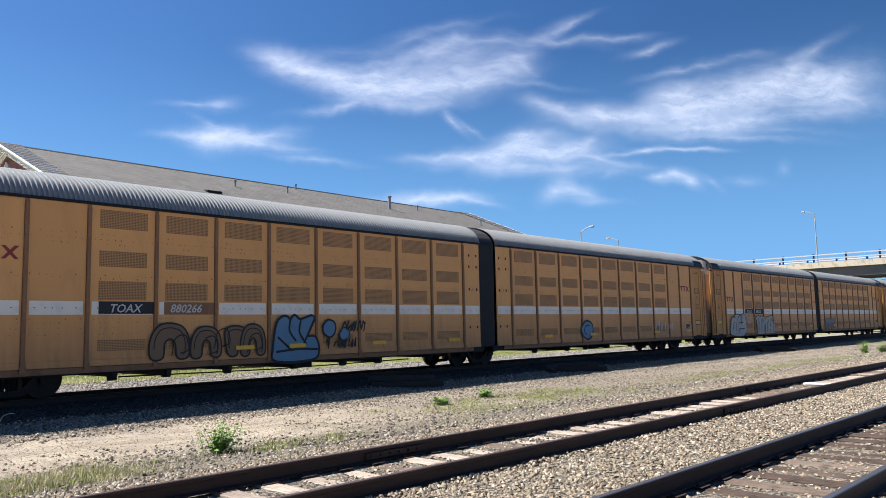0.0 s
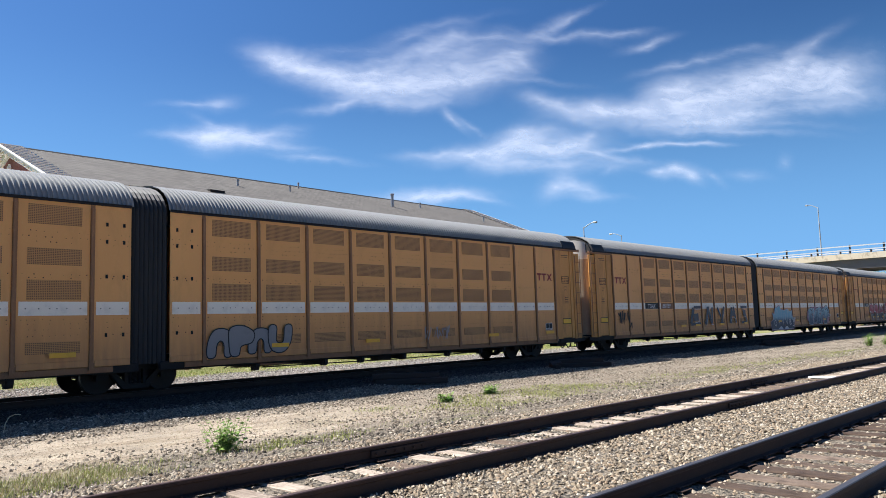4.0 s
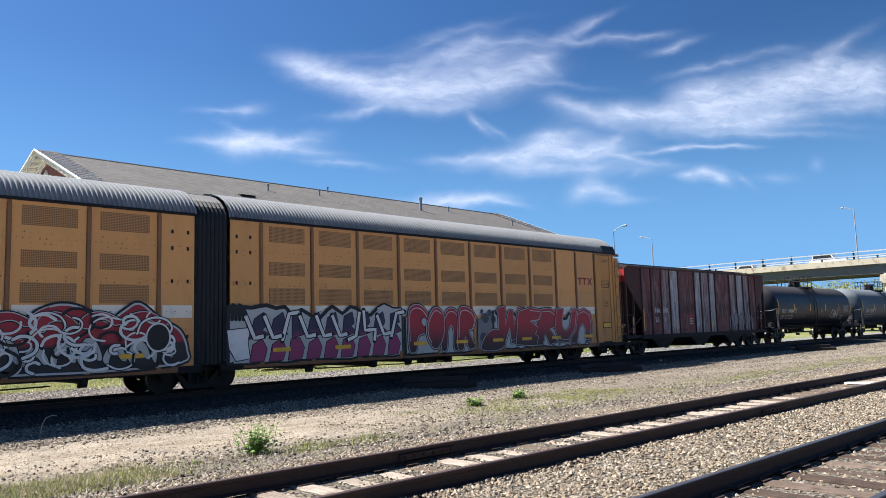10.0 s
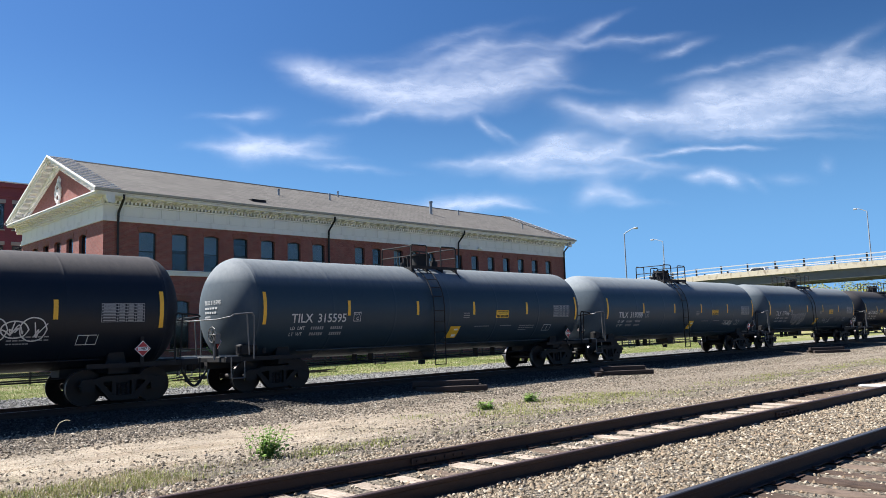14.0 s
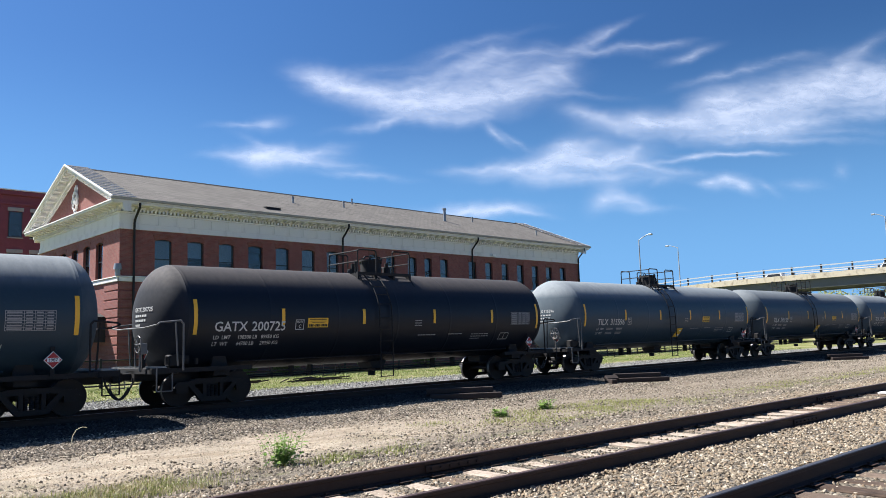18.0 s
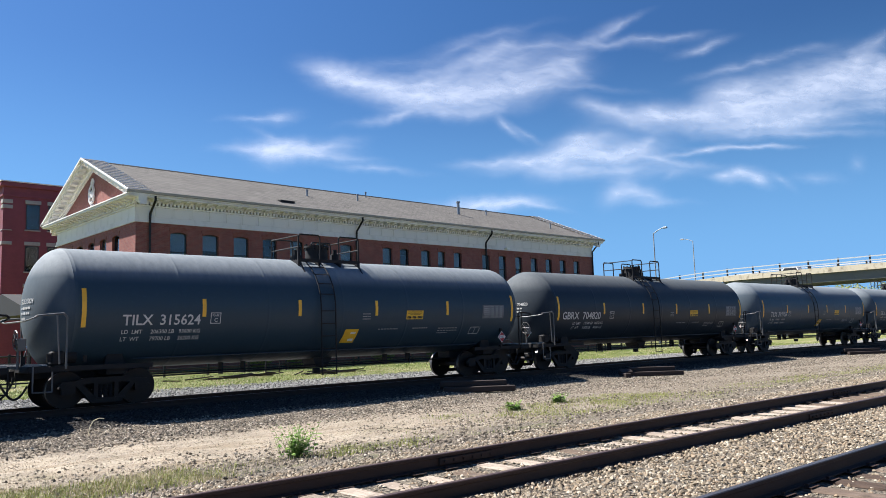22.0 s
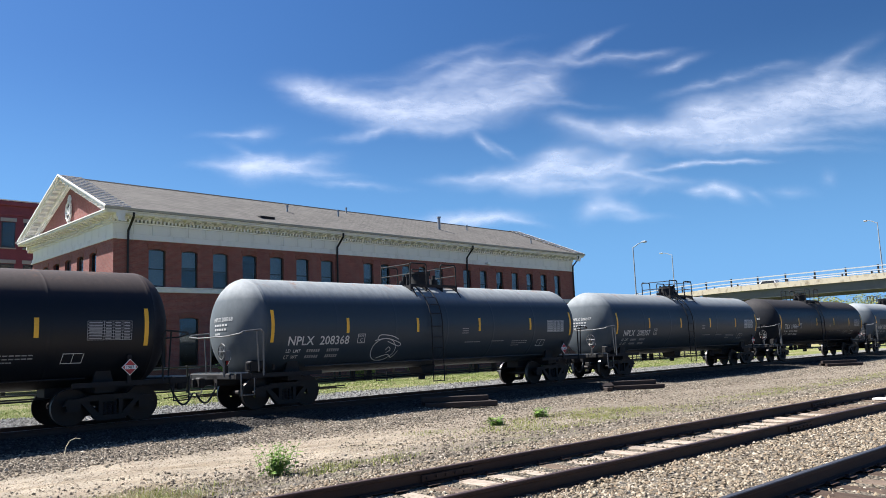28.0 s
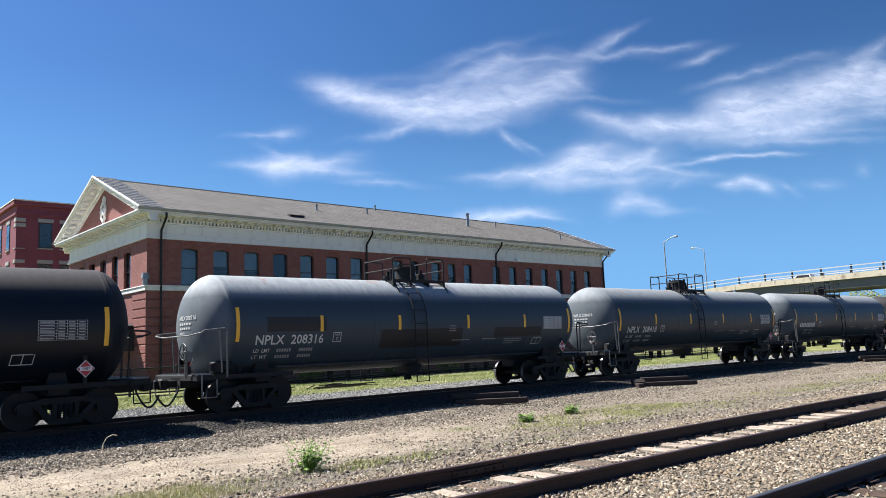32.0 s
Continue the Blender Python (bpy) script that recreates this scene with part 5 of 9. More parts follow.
        if s > 0:
            board = part("clearance_label", MB().box(18.32, 18.82, -SIDE - 0.010, -SIDE - 0.004, 1.19, 1.50), m_white, car, "black and white clearance label")
            for xa, xb, za, zb in ((18.34, 18.56, 1.26, 1.48), (18.58, 18.80, 1.26, 1.48), (18.34, 18.80, 1.205, 1.245)):
                part("label_field", MB().box(xa, xb, -SIDE - 0.014, -SIDE - 0.011, za, zb), m_ink, board)
        mb = MB()
        for xx in (0.75, 1.2):
            for zz in (4.35, 3.9, 3.0, 1.5):
                mb.box(s * xx - 0.03, s * xx + 0.03, -SIDE - 0.016, -SIDE - 0.004, zz, zz + 0.1)
        part("hinge_plates", mb, m_under, car)
    # folding cover between the units
    mb = MB()
    ring = [(-1.52, 0.75), (-1.55, 4.9)] + [(y * 0.965, z - 0.04) for y, z in ROOF[1:-1]] + [(1.55, 4.9), (1.52, 0.75)]
    folds = 16
    vs = []
    for i in range(folds + 1):
        d = 1.0 if i % 2 else 0.965
        x = -0.52 + 1.04 * i / folds
        vs += [(x, y * d, z if z < 1 else 4.0 + (z - 4.0) * (1.0 if i % 2 else 0.985)) for y, z in ring]
    k = len(ring)
    mb.add(vs, [(i * k + j, i * k + j + 1, (i + 1) * k + j + 1, (i + 1) * k + j) for i in range(folds) for j in range(k - 1)])
    part("folding_cover", mb, m_black, car, "black pleated rubber cover")
    bogie(-0.15, car)
    return car


def rack_wrap(z):
    return -SIDE


def sprayed_wrap(z):
    """Where sprayed paint lies: over the panels and the posts between them."""
    return -SIDE - 0.034


SHEETS = (m_hopper, m_hopper, m_hopper_worn, m_hopper_pale, m_hopper, m_hopper_pale, m_hopper_worn, m_hopper_pale, m_hopper, m_hopper_worn, m_hopper_pale, m_hopper_worn, m_hopper)


def build_hopper():
    car = root("covered_hopper", "maroon and grey covered hopper car streaked with rust", "hopper car")
    ribs = [-6.85, -5.9, -4.9, -4.0, -3.05, -1.25, -0.46, 0.53, 1.30, 3.16, 4.10, 5.06, 5.95, 6.87]
    for y in (-1, 1):
        for a, b, paint in zip(ribs, ribs[1:], SHEETS):
            x0, x1 = a + 0.03, b - 0.03
            p = part("side_sheet", MB().bevel_box(0, x1 - x0, -0.02, 0.02, 1.02, 4.36, 0.008), paint, car)
            p.location = (x0, y * 1.52, 0)
        for a in ribs:
            p = part("side_rib", MB().prism([(-0.05, 0), (0.05, 0), (0.03, -0.07), (-0.03, -0.07)], 1.0, 4.38, "z"), m_hopper_dark, car)
            p.matrix_basis = pose(a, y * 1.53, 0, 0, 0, 0 if y < 0 else 180)
        for s in (-1, 1):
            # sloping end sheet edge: side sheet cut on the slant
            p = part("slant_sheet", MB().prism([(s * 6.9, 4.36), (s * 8.2, 4.36), (s * 8.2, 3.55), (s * 6.9, 2.15)], -0.02, 0.02, "y"), m_hopper_dark, car)
            p.location = (0, y * 1.52, 0)
            p = part("corner_post", MB().bevel_box(s * 8.22 - 0.05, s * 8.22 + 0.05, -0.06, 0.06, 0.9, 4.36, 0.01).bevel_box(s * 7.55 - 0.04, s * 7.55 + 0.04, -0.05, 0.05, 0.9, 2.9, 0.01), m_hopper_dark, car)
            p.location = (0, y * 1.47, 0)
    mb = MB().prism([(-1.56, 4.34), (-1.45, 4.44), (-0.5, 4.56), (0.5, 4.56), (1.45, 4.44), (1.56, 4.34)], -8.2, 8.2, "x")
    part("roof", mb, m_hopper_dark, car)
    mb = MB().box(-8.3, 8.3, -0.55, -0.50, 4.62, 4.66).box(-8.3, 8.3, 0.50, 0.55, 4.62, 4.66)
    for k in range(34):
        mb.box(-8.25 + 0.49 * k, -8.05 + 0.49 * k, -0.5, 0.5, 4.63, 4.65)
    part("running_board", mb, m_under, car)
    mb = MB()
    for y in (-1.55, 1.55):
        mb.box(-8.2, 8.2, y - 0.05, y + 0.05, 4.32, 4.42)
    part("top_chord", mb, m_hopper_dark, car)
    for s in (-1, 1):
        mb = MB()
        q = [(s * 8.2, -1.5, 3.55), (s * 8.2, 1.5, 3.55), (s * 6.0, 1.5, 1.15), (s * 6.0, -1.5, 1.15)]
        mb.add(q + [(x + s * 0.03, y, z + 0.03) for x, y, z in q], [(0, 1, 2, 3), (4, 5, 6, 7), (0, 1, 5, 4), (3, 2, 6, 7)])
        mb.box(min(s * 8.15, s * 8.2), max(s * 8.15, s * 8.2), -1.5, 1.5, 3.5, 4.36)
        # near-black colour stands for the shadow in the open end bay
        part("slope_sheet", mb, m_under, car, "sloping end sheet, coloured dark for its shadow")
        gear = MB().cyl((s * 7.2, -0.9, 1.35), (s * 7.75, -0.9, 1.35), 0.22, 14).bevel_box(min(s * 7.0, s * 7.3), max(s * 7.0, s * 7.3), -1.2, -0.6, 1.02, 1.5, 0.03)
        gear.tube([(s * 7.75, -1.0, 1.3), (s * 8.2, -1.0, 1.5)], 0.03, 6).tube([(s * 6.6, -1.3, 1.2), (s * 8.2, -1.3, 1.15)], 0.025, 6)
        part("brake_gear", gear, m_under, car)
        mb = MB().bevel_box(min(s * 6.2, s * 8.45), max(s * 6.2, s * 8.45), -0.32, 0.32, 0.72, 1.02, 0.02)
        mb.bevel_box(min(s * 8.2, s * 8.4), max(s * 8.2, s * 8.4), -1.5, 1.5, 0.82, 1.04, 0.02).box(min(s * 6.3, s * 8.3), max(s * 6.3, s * 8.3), -1.52, -1.42, 0.86, 1.02)
        part("end_sill", mb, m_under, car)
        mb = MB()
        for x in (7.0, 7.3):
            mb.tube([(s * 8.3, -1.35 + (x - 7.0), 1.0), (s * 8.3, -1.35 + (x - 7.0), 4.4)], 0.02, 6)
        for k in range(8):
            mb.cyl((s * 8.3, -1.37, 1.2 + 0.4 * k), (s * 8.3, -1.0, 1.2 + 0.4 * k), 0.015, 5)
        mb.tube([(s * 7.55, -1.5, 2.0), (s * 8.22, -1.5, 2.0)], 0.018, 6).tube([(s * 6.9, -1.5, 1.9), (s * 8.22, -1.5, 1.1)], 0.03, 6)
        part("end_ladder", mb, m_hopper_dark, car)
        bogie(s * 6.75, car)
        couple(s * 8.25, s, car)
    mb = MB().box(-6.9, 6.9, -1.55, -1.45, 0.80, 1.02).box(-6.9, 6.9, 1.45, 1.55, 0.80, 1.02).box(-6.5, 6.5, -0.3, 0.3, 0.8, 1.05)
    part("side_sill", mb, m_under, car)
    for x in (-4.4, -0.2, 4.0):
        mb = MB().prism([(x - 1.5, 1.0), (x + 1.5, 1.0), (x + 0.55, 0.38), (x - 0.55, 0.38)], -1.3, 1.3, "y").box(x - 0.7, x + 0.7, -1.0, 1.0, 0.30, 0.40)
        mb.cyl((x + 0.75, -1.1, 0.36), (x + 0.75, -0.9, 0.36), 0.09, 8)
        part("hopper_gate", mb, m_under, car)
    plate = part("red_end_plate", MB().box(-8.31, -8.27, -1.50, -0.30, 3.64, 4.26), m_red, car, "bright red number plate panel")
    mb = MB()
    for text, y, z in (("NAHX", -0.60, 4.0), ("263", -0.72, 3.74)):
        v, f = letters(text, 0.17)
        mb.add([(-8.318, y - a, z + b) for a, b in v], f)
    part("plate_letters", mb, m_letter, plate)
    wrap = lambda z: -1.545
    mb = MB()
    for text, x, z, size in (("NA", -5.60, 2.10, 0.25), ("HX", -4.76, 2.10, 0.25), ("26", -5.60, 1.63, 0.25), ("3", -4.70, 1.63, 0.25)):
        onto(mb, *letters(text, size), x, z, wrap, 0.006)
    for k in range(3):
        patch(mb, -1.95, -1.55, 1.5 + 0.12 * k, 1.55 + 0.12 * k, wrap, 0.005)
    part("car_number", mb, m_letter, car, "faded white reporting mark")
    for x in (-6.75, -3.4, 0.65, 6.05):
        part("reflective_stripe", patch(MB(), x, x + 0.1, 1.2, 1.75 if x > -6 else 2.3, wrap, 0.005), m_yellow, car, "yellow reflective stripe")
    for k, x in enumerate((3.0, 3.65, 4.3, 4.95, 5.6)):
        shape(car, boxed((HUMP, RING, HUMP, BOWL, HUMP)[k], x, x + 0.62, 1.12, 2.0), m_spray_dust, "faded grey bubble shape edged in black", ((m_ink, 0.07),), 0.02 + 0.008 * (k % 2), wrap=wrap)
    tag_line(car, 6.15, 1.75, 0.5, 0.28, 24, m_ink, "black sprayed scrawl", 2, 0.035, wrap, 0.02)
    tag_line(car, -2.9, 1.75, 1.5, 0.3, 25, m_red, "thin red scrawl", 5, 0.02, wrap, 0.02)
    return car

# ---------------------------------------------------------------- the train, front to back
GREY = "dark grey tank car with yellow stripes on freight bogies"
BLACK = "matt black tank car with yellow stripes on freight bogies"
SLATE = "weathered slate-grey tank car with rust along its top"
BROWN = "black tank car dusted with brown rust"
LONG_STRIPES = (-7.68, -4.58, -1.57, 1.30, 4.42, 7.76)
SHORT_STRIPES = (-7.21, -4.46, -1.45, 1.66, 4.62, 7.26)


def make_train():
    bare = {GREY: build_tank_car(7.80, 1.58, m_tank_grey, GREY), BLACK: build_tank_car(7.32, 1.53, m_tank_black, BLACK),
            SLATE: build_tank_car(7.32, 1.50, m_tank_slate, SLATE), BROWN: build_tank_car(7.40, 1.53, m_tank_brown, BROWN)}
    fleet = [(202.7, BLACK, "TILX", "194384"), (220.75, GREY, "TILX", "315595"), (238.7, GREY, "TILX", "319088"), (256.7, GREY, "TILX", "319146"),
             (274.75, BLACK, "GATX", "200725"), (292.9, GREY, "TILX", "315596"), (310.9, GREY, "TILX", "319129"), (329.0, GREY, "TILX", "315624"),
             (347.25, GREY, "GBRX", "704820"), (365.5, GREY, "TILX", "319156"), (383.5, GREY, "TILX", "319138"), (401.5, BROWN, "TILX", "194374"),
             (419.75, SLATE, "NPLX", "208368"), (437.8, SLATE, "NPLX", "208307"), (455.8, BLACK, "TILX", "194364"), (473.8, SLATE, "NPLX", "208316"),
             (491.8, SLATE, "NPLX", "208418"), (509.2, SLATE, "NPLX", ""), (527.3, BLACK, "TILX", ""), (545.4, GREY, "TILX", ""),
             (563.5, GREY, "TILX", ""), (581.6, GREY, "TILX", "")]
    first = {}
    cars = []
    for s, label, mark, number in fleet:
        if label in first:
            car = copy_thing(bare[label], pose(s, C, RAIL_Z))
        else:
            car = first[label] = bare[label]
        cars.append((car, s, label, mark, number))
    # lettering last, so that copies start bare
    for k, (car, s, label, mark, number) in enumerate(cars):
        long = label == GREY
        known = k < 18
        boxes = ((-6.3, -4.3, 2.2, 2.62), (-2.2, 1.4, 1.6, 2.2), (3.0, 5.6, 1.85, 2.2)) if number == "208316" else ()
        dress_tank(car, mark, number, LONG_STRIPES if long else SHORT_STRIPES, sign=long or mark == "GATX", tag=5 if mark in ("GBRX", "GATX") else 0,
                   faded=label == SLATE, boxes=boxes)
        wrap = side_of(car)
        if mark == "GBRX":
            for ob in car.children:
                if ob.name.startswith("tank"):
                    ob.material_slots[0].link = "OBJECT"
                    ob.material_slots[0].material = m_tank_charcoal
        if k == 0:
            for j, x in enumerate((3.3, 3.75, 4.15)):
                ring = [(x + 0.3 * math.cos(a), 1.95 + (0.28 if j != 1 else 0.2) * math.sin(a)) for a in (0, 0.9, 1.8, 2.7, 3.6, 4.5, 5.4, 6.28)]
                stroke(car, ring, 0.03, m_letter, "white sprayed outline letter", 0.012 + 0.002 * j, wrap=wrap)
            tag_line(car, 3.3, 1.75, 1.2, 0.4, 5, m_letter, "white sprayed outline letter", 3, 0.03, wrap, 0.02)
            tag_line(car, -3.9, 1.6, 1.9, 0.55, 6, m_faint_letter, "dull sprayed loop", 5, 0.022, wrap, 0.012)
        if number == "319146":
            for j, form in enumerate((SLAB, EGG, RING, HOOK, BOWL)):
                x = -4.05 + 0.42 * j
                shape(car, boxed(form, x, x + 0.46, 1.58 + 0.04 * (j % 2), 2.08), m_faint_letter, "grey sprayed letter edged in white", ((m_dim_letter, 0.045),), 0.016 + 0.005 * (j % 2), wrap=wrap)
            tag_line(car, -3.6, 1.38, 1.5, 0.22, 12, m_dim_letter, "white sprayed loop", 4, 0.05, wrap, 0.012)
            tag_line(car, 0.95, 1.45, 2.0, 0.3, 8, m_letter, "white sprayed scribble", 6, 0.025, wrap, 0.014)
        if number == "319088":
            tag_line(car, 4.3, 1.5, 0.9, 0.3, 9, m_letter, "white sprayed scribble", 5, 0.03, wrap, 0.012)
        if number == "208368":                          # a chalked round shape with a flat hat
            ring = [(-2.85 + 0.52 * math.cos(a), 1.62 + 0.36 * math.sin(a)) for a in (0.3, 1.1, 1.9, 2.7, 3.5, 4.3, 5.1, 5.9, 6.5)]
            for pts in (ring, [(-3.2, 1.95), (-3.1, 2.1), (-2.6, 2.06), (-2.3, 1.95)], [(-3.3, 1.92), (-2.8, 1.98), (-2.2, 1.82), (-2.25, 1.72), (-2.75, 1.88)], [(-3.0, 1.35), (-2.6, 1.45), (-2.35, 1.35), (-2.2, 1.55)], [(-2.75, 1.6), (-2.65, 1.7), (-2.55, 1.6), (-2.68, 1.52)]):
                stroke(car, pts, 0.028, m_letter, "white chalk line", 0.012, wrap=wrap)
        if number == "194374":
            tag_line(car, -5.3, 1.2, 2.6, 0.8, 11, m_letter, "white sprayed loop", 6, 0.03, wrap, 0.012)
        MOVERS.append((car, s, 7.8 - 0.85 if long else 7.32 - 0.85))
    rack = build_autorack()
    racks = [rack] + [copy_thing(rack, pose(0, C, RAIL_Z)) for _ in range(3)]
    for ob in racks[1].children:
        if ob.name.startswith("logo") and ob.data.vertices[0].co.x < 0:
            ob.location.z = -0.52
    for k, (car, s) in enumerate(zip(racks, (24.50, 67.93, 111.40, 154.70))):
        tagged(car, group="autorack cars")
        MOVERS.append((car, s, 17.75))
        dress_rack(car, k)
    hopper = build_hopper()
    MOVERS.append((hopper, 184.9, 6.75))
    for car, s, _ in MOVERS:
        car.matrix_basis = pose(s, C, RAIL_Z)


def dress_rack(car, k):
    """Lettering and sprayed pieces of one autorack."""
    y = -SIDE
    wrap = rack_wrap
    number = ("880266", "880255", "880189", "880304")[k]
    # black boards with the mark and the number
    at_mark, at_number = -15.95, -14.15
    part("number_board", MB().box(at_mark + 0.06, at_mark + (1.57 if k != 3 else 1.32), y - 0.022, y - 0.014, 2.08, 2.40), m_ink, car, "black board with white italic letters")
    if k != 3:
        worn_board = k in (0, 2)
        part("number_board", MB().box(at_number + 0.04, at_number + 1.55, y - 0.022, y - 0.014, 2.06, 2.40), m_tan_post if worn_board else m_ink, car, "worn brown number board" if worn_board else "black number board")
    mb = MB()
    onto(mb, *letters("TOAX", 0.21, 0.25), at_mark + 0.32, 2.12, wrap, 0.026)
    if k != 3:
        onto(mb, *letters(number, 0.22, 0.25), at_number + 0.2, 2.12, wrap, 0.026)
    part("number_letters", mb, m_letter, car)
    for x in (-11.9, -10.0, -6.5, -2.6, 3.8, 7.6, 14.2, 18.2) if k != 3 else (-19.0, -15.3, -13.6, -11.9, -10.0, -8.3, -6.5, -2.6, 1.9, 4.2, 7.6, 9.75, 11.8, 13.6, 15.6, 18.0):
        part("reflective_dash", MB().box(x, x + 0.62, y - 0.108, y - 0.10, 1.03, 1.15), m_yellow, car, "yellow reflective dash")
    SPRAYS[k](car)


def fade_paint(name, low, high, z0, z1):
    """Sprayed paint that fades from one colour into another up the car's side, with a soft speckled edge."""
    def colour(n, p):
        z = n.math("ADD", n("ShaderNodeSeparateXYZ", p).outputs[2], n.math("MULTIPLY", n.math("SUBTRACT", n.noise(p, 5, 5, 0.65), 0.5), min(0.5, z1 - z0)))
        c = n.mix(n.remap(z, z0, z1, smooth=True), low, high)
        return n.mix(n.remap(n.noise(p, 22, 5, 0.7), 0.55, 0.8, 0, 0.35), c, tuple(v * 0.6 for v in high))
    return shader(name, colour, 0.5, 0.0, fine_bump(80, 0.08, 0.004))


m_spray_navy = flat_paint("navy_spray", (0.022, 0.035, 0.062), 0.5)
m_spray_blue = flat_paint("sky_blue_spray", (0.10, 0.22, 0.34), 0.5)
m_spray_silver = flat_paint("silver_spray", (0.50, 0.51, 0.50), 0.5, 0.0)
m_spray_chrome = flat_paint("dull_chrome_spray", (0.46, 0.44, 0.40), 0.5)
m_spray_grey = flat_paint("dark_grey_spray", (0.060, 0.066, 0.080), 0.5)
m_spray_dust = flat_paint("dusty_grey_spray", (0.24, 0.235, 0.24), 0.6)
m_spray_smoke = flat_paint("thin_smoke_overspray", (0.20, 0.12, 0.06), 0.6)
m_spray_pink = flat_paint("dull_pink_spray", (0.36, 0.17, 0.22), 0.5)
m_fade_red = fade_paint("red_to_black_spray", (0.012, 0.012, 0.018), (0.36, 0.022, 0.036), 1.36, 1.48)
m_fade_wine = fade_paint("red_to_wine_spray", (0.045, 0.014, 0.022), (0.42, 0.020, 0.036), 0.85, 1.85)
m_fade_teal = fade_paint("navy_to_pale_teal_spray", (0.018, 0.035, 0.065), (0.20, 0.42, 0.50), 1.05, 1.45)
m_fade_sea = fade_paint("deep_to_light_blue_spray", (0.025, 0.07, 0.12), (0.24, 0.42, 0.48), 1.05, 1.75)
m_fade_violet = fade_paint("magenta_to_violet_spray", (0.30, 0.04, 0.13), (0.035, 0.03, 0.075), 1.25, 1.75)


def closed(points, steps=4):
    """A smooth closed line through a few points."""
    n = len(points)
    out = []
    for k in range(n):
        p0, p1, p2, p3 = (points[(k + i) % n] for i in (-1, 0, 1, 2))
        for i in range(steps):
            t = i / steps
            out.append(tuple(0.5 * (2 * b + (c - a) * t + (2 * a - 5 * b + 4 * c - d) * t * t + (3 * b - a - 3 * c + d) * t ** 3) for a, b, c, d in zip(p0, p1, p2, p3)))
    return out


def field(points, lift, wrap):
    """A filled flat shape on the car's side."""
    return MB().add([(x, wrap(z) - lift, z) for x, z in points], [tuple(range(len(points)))])


def shape(car, points, fill, label, rims=((m_ink, 0.10),), lift=0.03, soft=True, wrap=None, inner=None):
    """One sprayed shape with rims round it, the widest lying lowest; inner: a thin line that follows the edge inside."""
    wrap = wrap or sprayed_wrap
    line = closed(points) if soft else points
    body = part("graffiti", field(line, lift, wrap), fill, car, label)
    loop = line + line[:1] if soft else angular(points + points[:1], 2)
    for k, (mat, width) in enumerate(rims):
        part("graffiti_outline", ribbon(MB(), loop + loop[1:2], width, wrap, lift - 0.004 * (len(rims) - k), caps=False), mat, body)
    if inner:
        mat, width, shrink = inner
        cx, cz = (sum(q[i] for q in line) / len(line) for i in (0, 1))
        inside = [(cx + (x - cx) * shrink, cz + (z - cz) * shrink) for x, z in line]
        part("graffiti_highlight", ribbon(MB(), inside[2:len(inside) // 2 + 2], width, wrap, lift + 0.003), mat, body)
    return body


def stroke(car, points, width, mat, label, lift=0.03, rim=None, soft=True, wrap=None):
    """One sprayed line, with a darker or lighter rim if given."""
    wrap = wrap or sprayed_wrap
    path = smooth_path(points, 5) if soft else angular(points, 3)
    body = part("graffiti", ribbon(MB(), path, width, wrap, lift, caps=soft), mat, car, label)
    if rim:
        part("graffiti_outline", ribbon(MB(), path, width + 2 * rim[1], wrap, lift - 0.004), rim[0], body)
    return body


def tag_line(car, x, z, w, h, seed, mat, label, strokes=5, thick=0.03, wrap=None, lift=0.03):
    """A loose spray-can tag with no meaning, stroke by stroke."""
    rnd = random.Random(seed)
    for k, path in enumerate(sprayed_strokes(x, z, w, h, strokes, rnd, 0.2)):
        part("graffiti", ribbon(MB(), path, thick, wrap or sprayed_wrap, lift + 0.0006 * k), mat, car, label)


def angular(points, steps=4):
    """A straight-sided path with points between its corners."""
    out = []
    for (xa, za), (xb, zb) in zip(points, points[1:]):
        out += [(xa + (xb - xa) * k / steps, za + (zb - za) * k / steps) for k in range(steps)]
    return out + [points[-1]]


def ragged(x0, x1, z0, z1, rnd, up=0.26, down=0.12, step=0.3):
    """The outline of a painted ground with a jagged upper and lower edge."""
    xs = [x0]
    while xs[-1] < x1 - step:
        xs.append(xs[-1] + step * rnd.uniform(0.6, 1.4))
    return [(x, z0 + rnd.uniform(0, down)) for x in xs] + [(x, z1 - rnd.uniform(0, up)) for x in xs[::-1]]


def boxed(form, x0, x1, z0, z1):
    return [(x0 + (x1 - x0) * a, z0 + (z1 - z0) * b) for a, b in form]


# swollen outlines in a unit square
ARCH = ((0.0, 0.62), (0.10, 0.92), (0.45, 1.03), (0.85, 0.92), (1.0, 0.55), (0.93, 0.0), (0.78, 0.06), (0.70, 0.40), (0.68, 0.56), (0.58, 0.30), (0.52, 0.02), (0.40, 0.02), (0.32, 0.35), (0.25, 0.52), (0.06, 0.54))
EGG = ((0.5, 0.0), (0.12, 0.25), (0.05, 0.62), (0.42, 1.0), (0.9, 0.85), (0.98, 0.45), (0.82, 0.12))
HUMP = ((0.02, 0.0), (0.0, 0.5), (0.18, 0.9), (0.5, 1.0), (0.84, 0.88), (1.0, 0.5), (0.98, 0.02), (0.72, 0.0), (0.66, 0.42), (0.5, 0.58), (0.34, 0.42), (0.30, 0.0))
BOWL = ((0.0, 1.0), (0.02, 0.4), (0.25, 0.04), (0.7, 0.0), (1.0, 0.35), (1.02, 1.0), (0.72, 1.0), (0.70, 0.45), (0.5, 0.32), (0.32, 0.48), (0.30, 1.0))
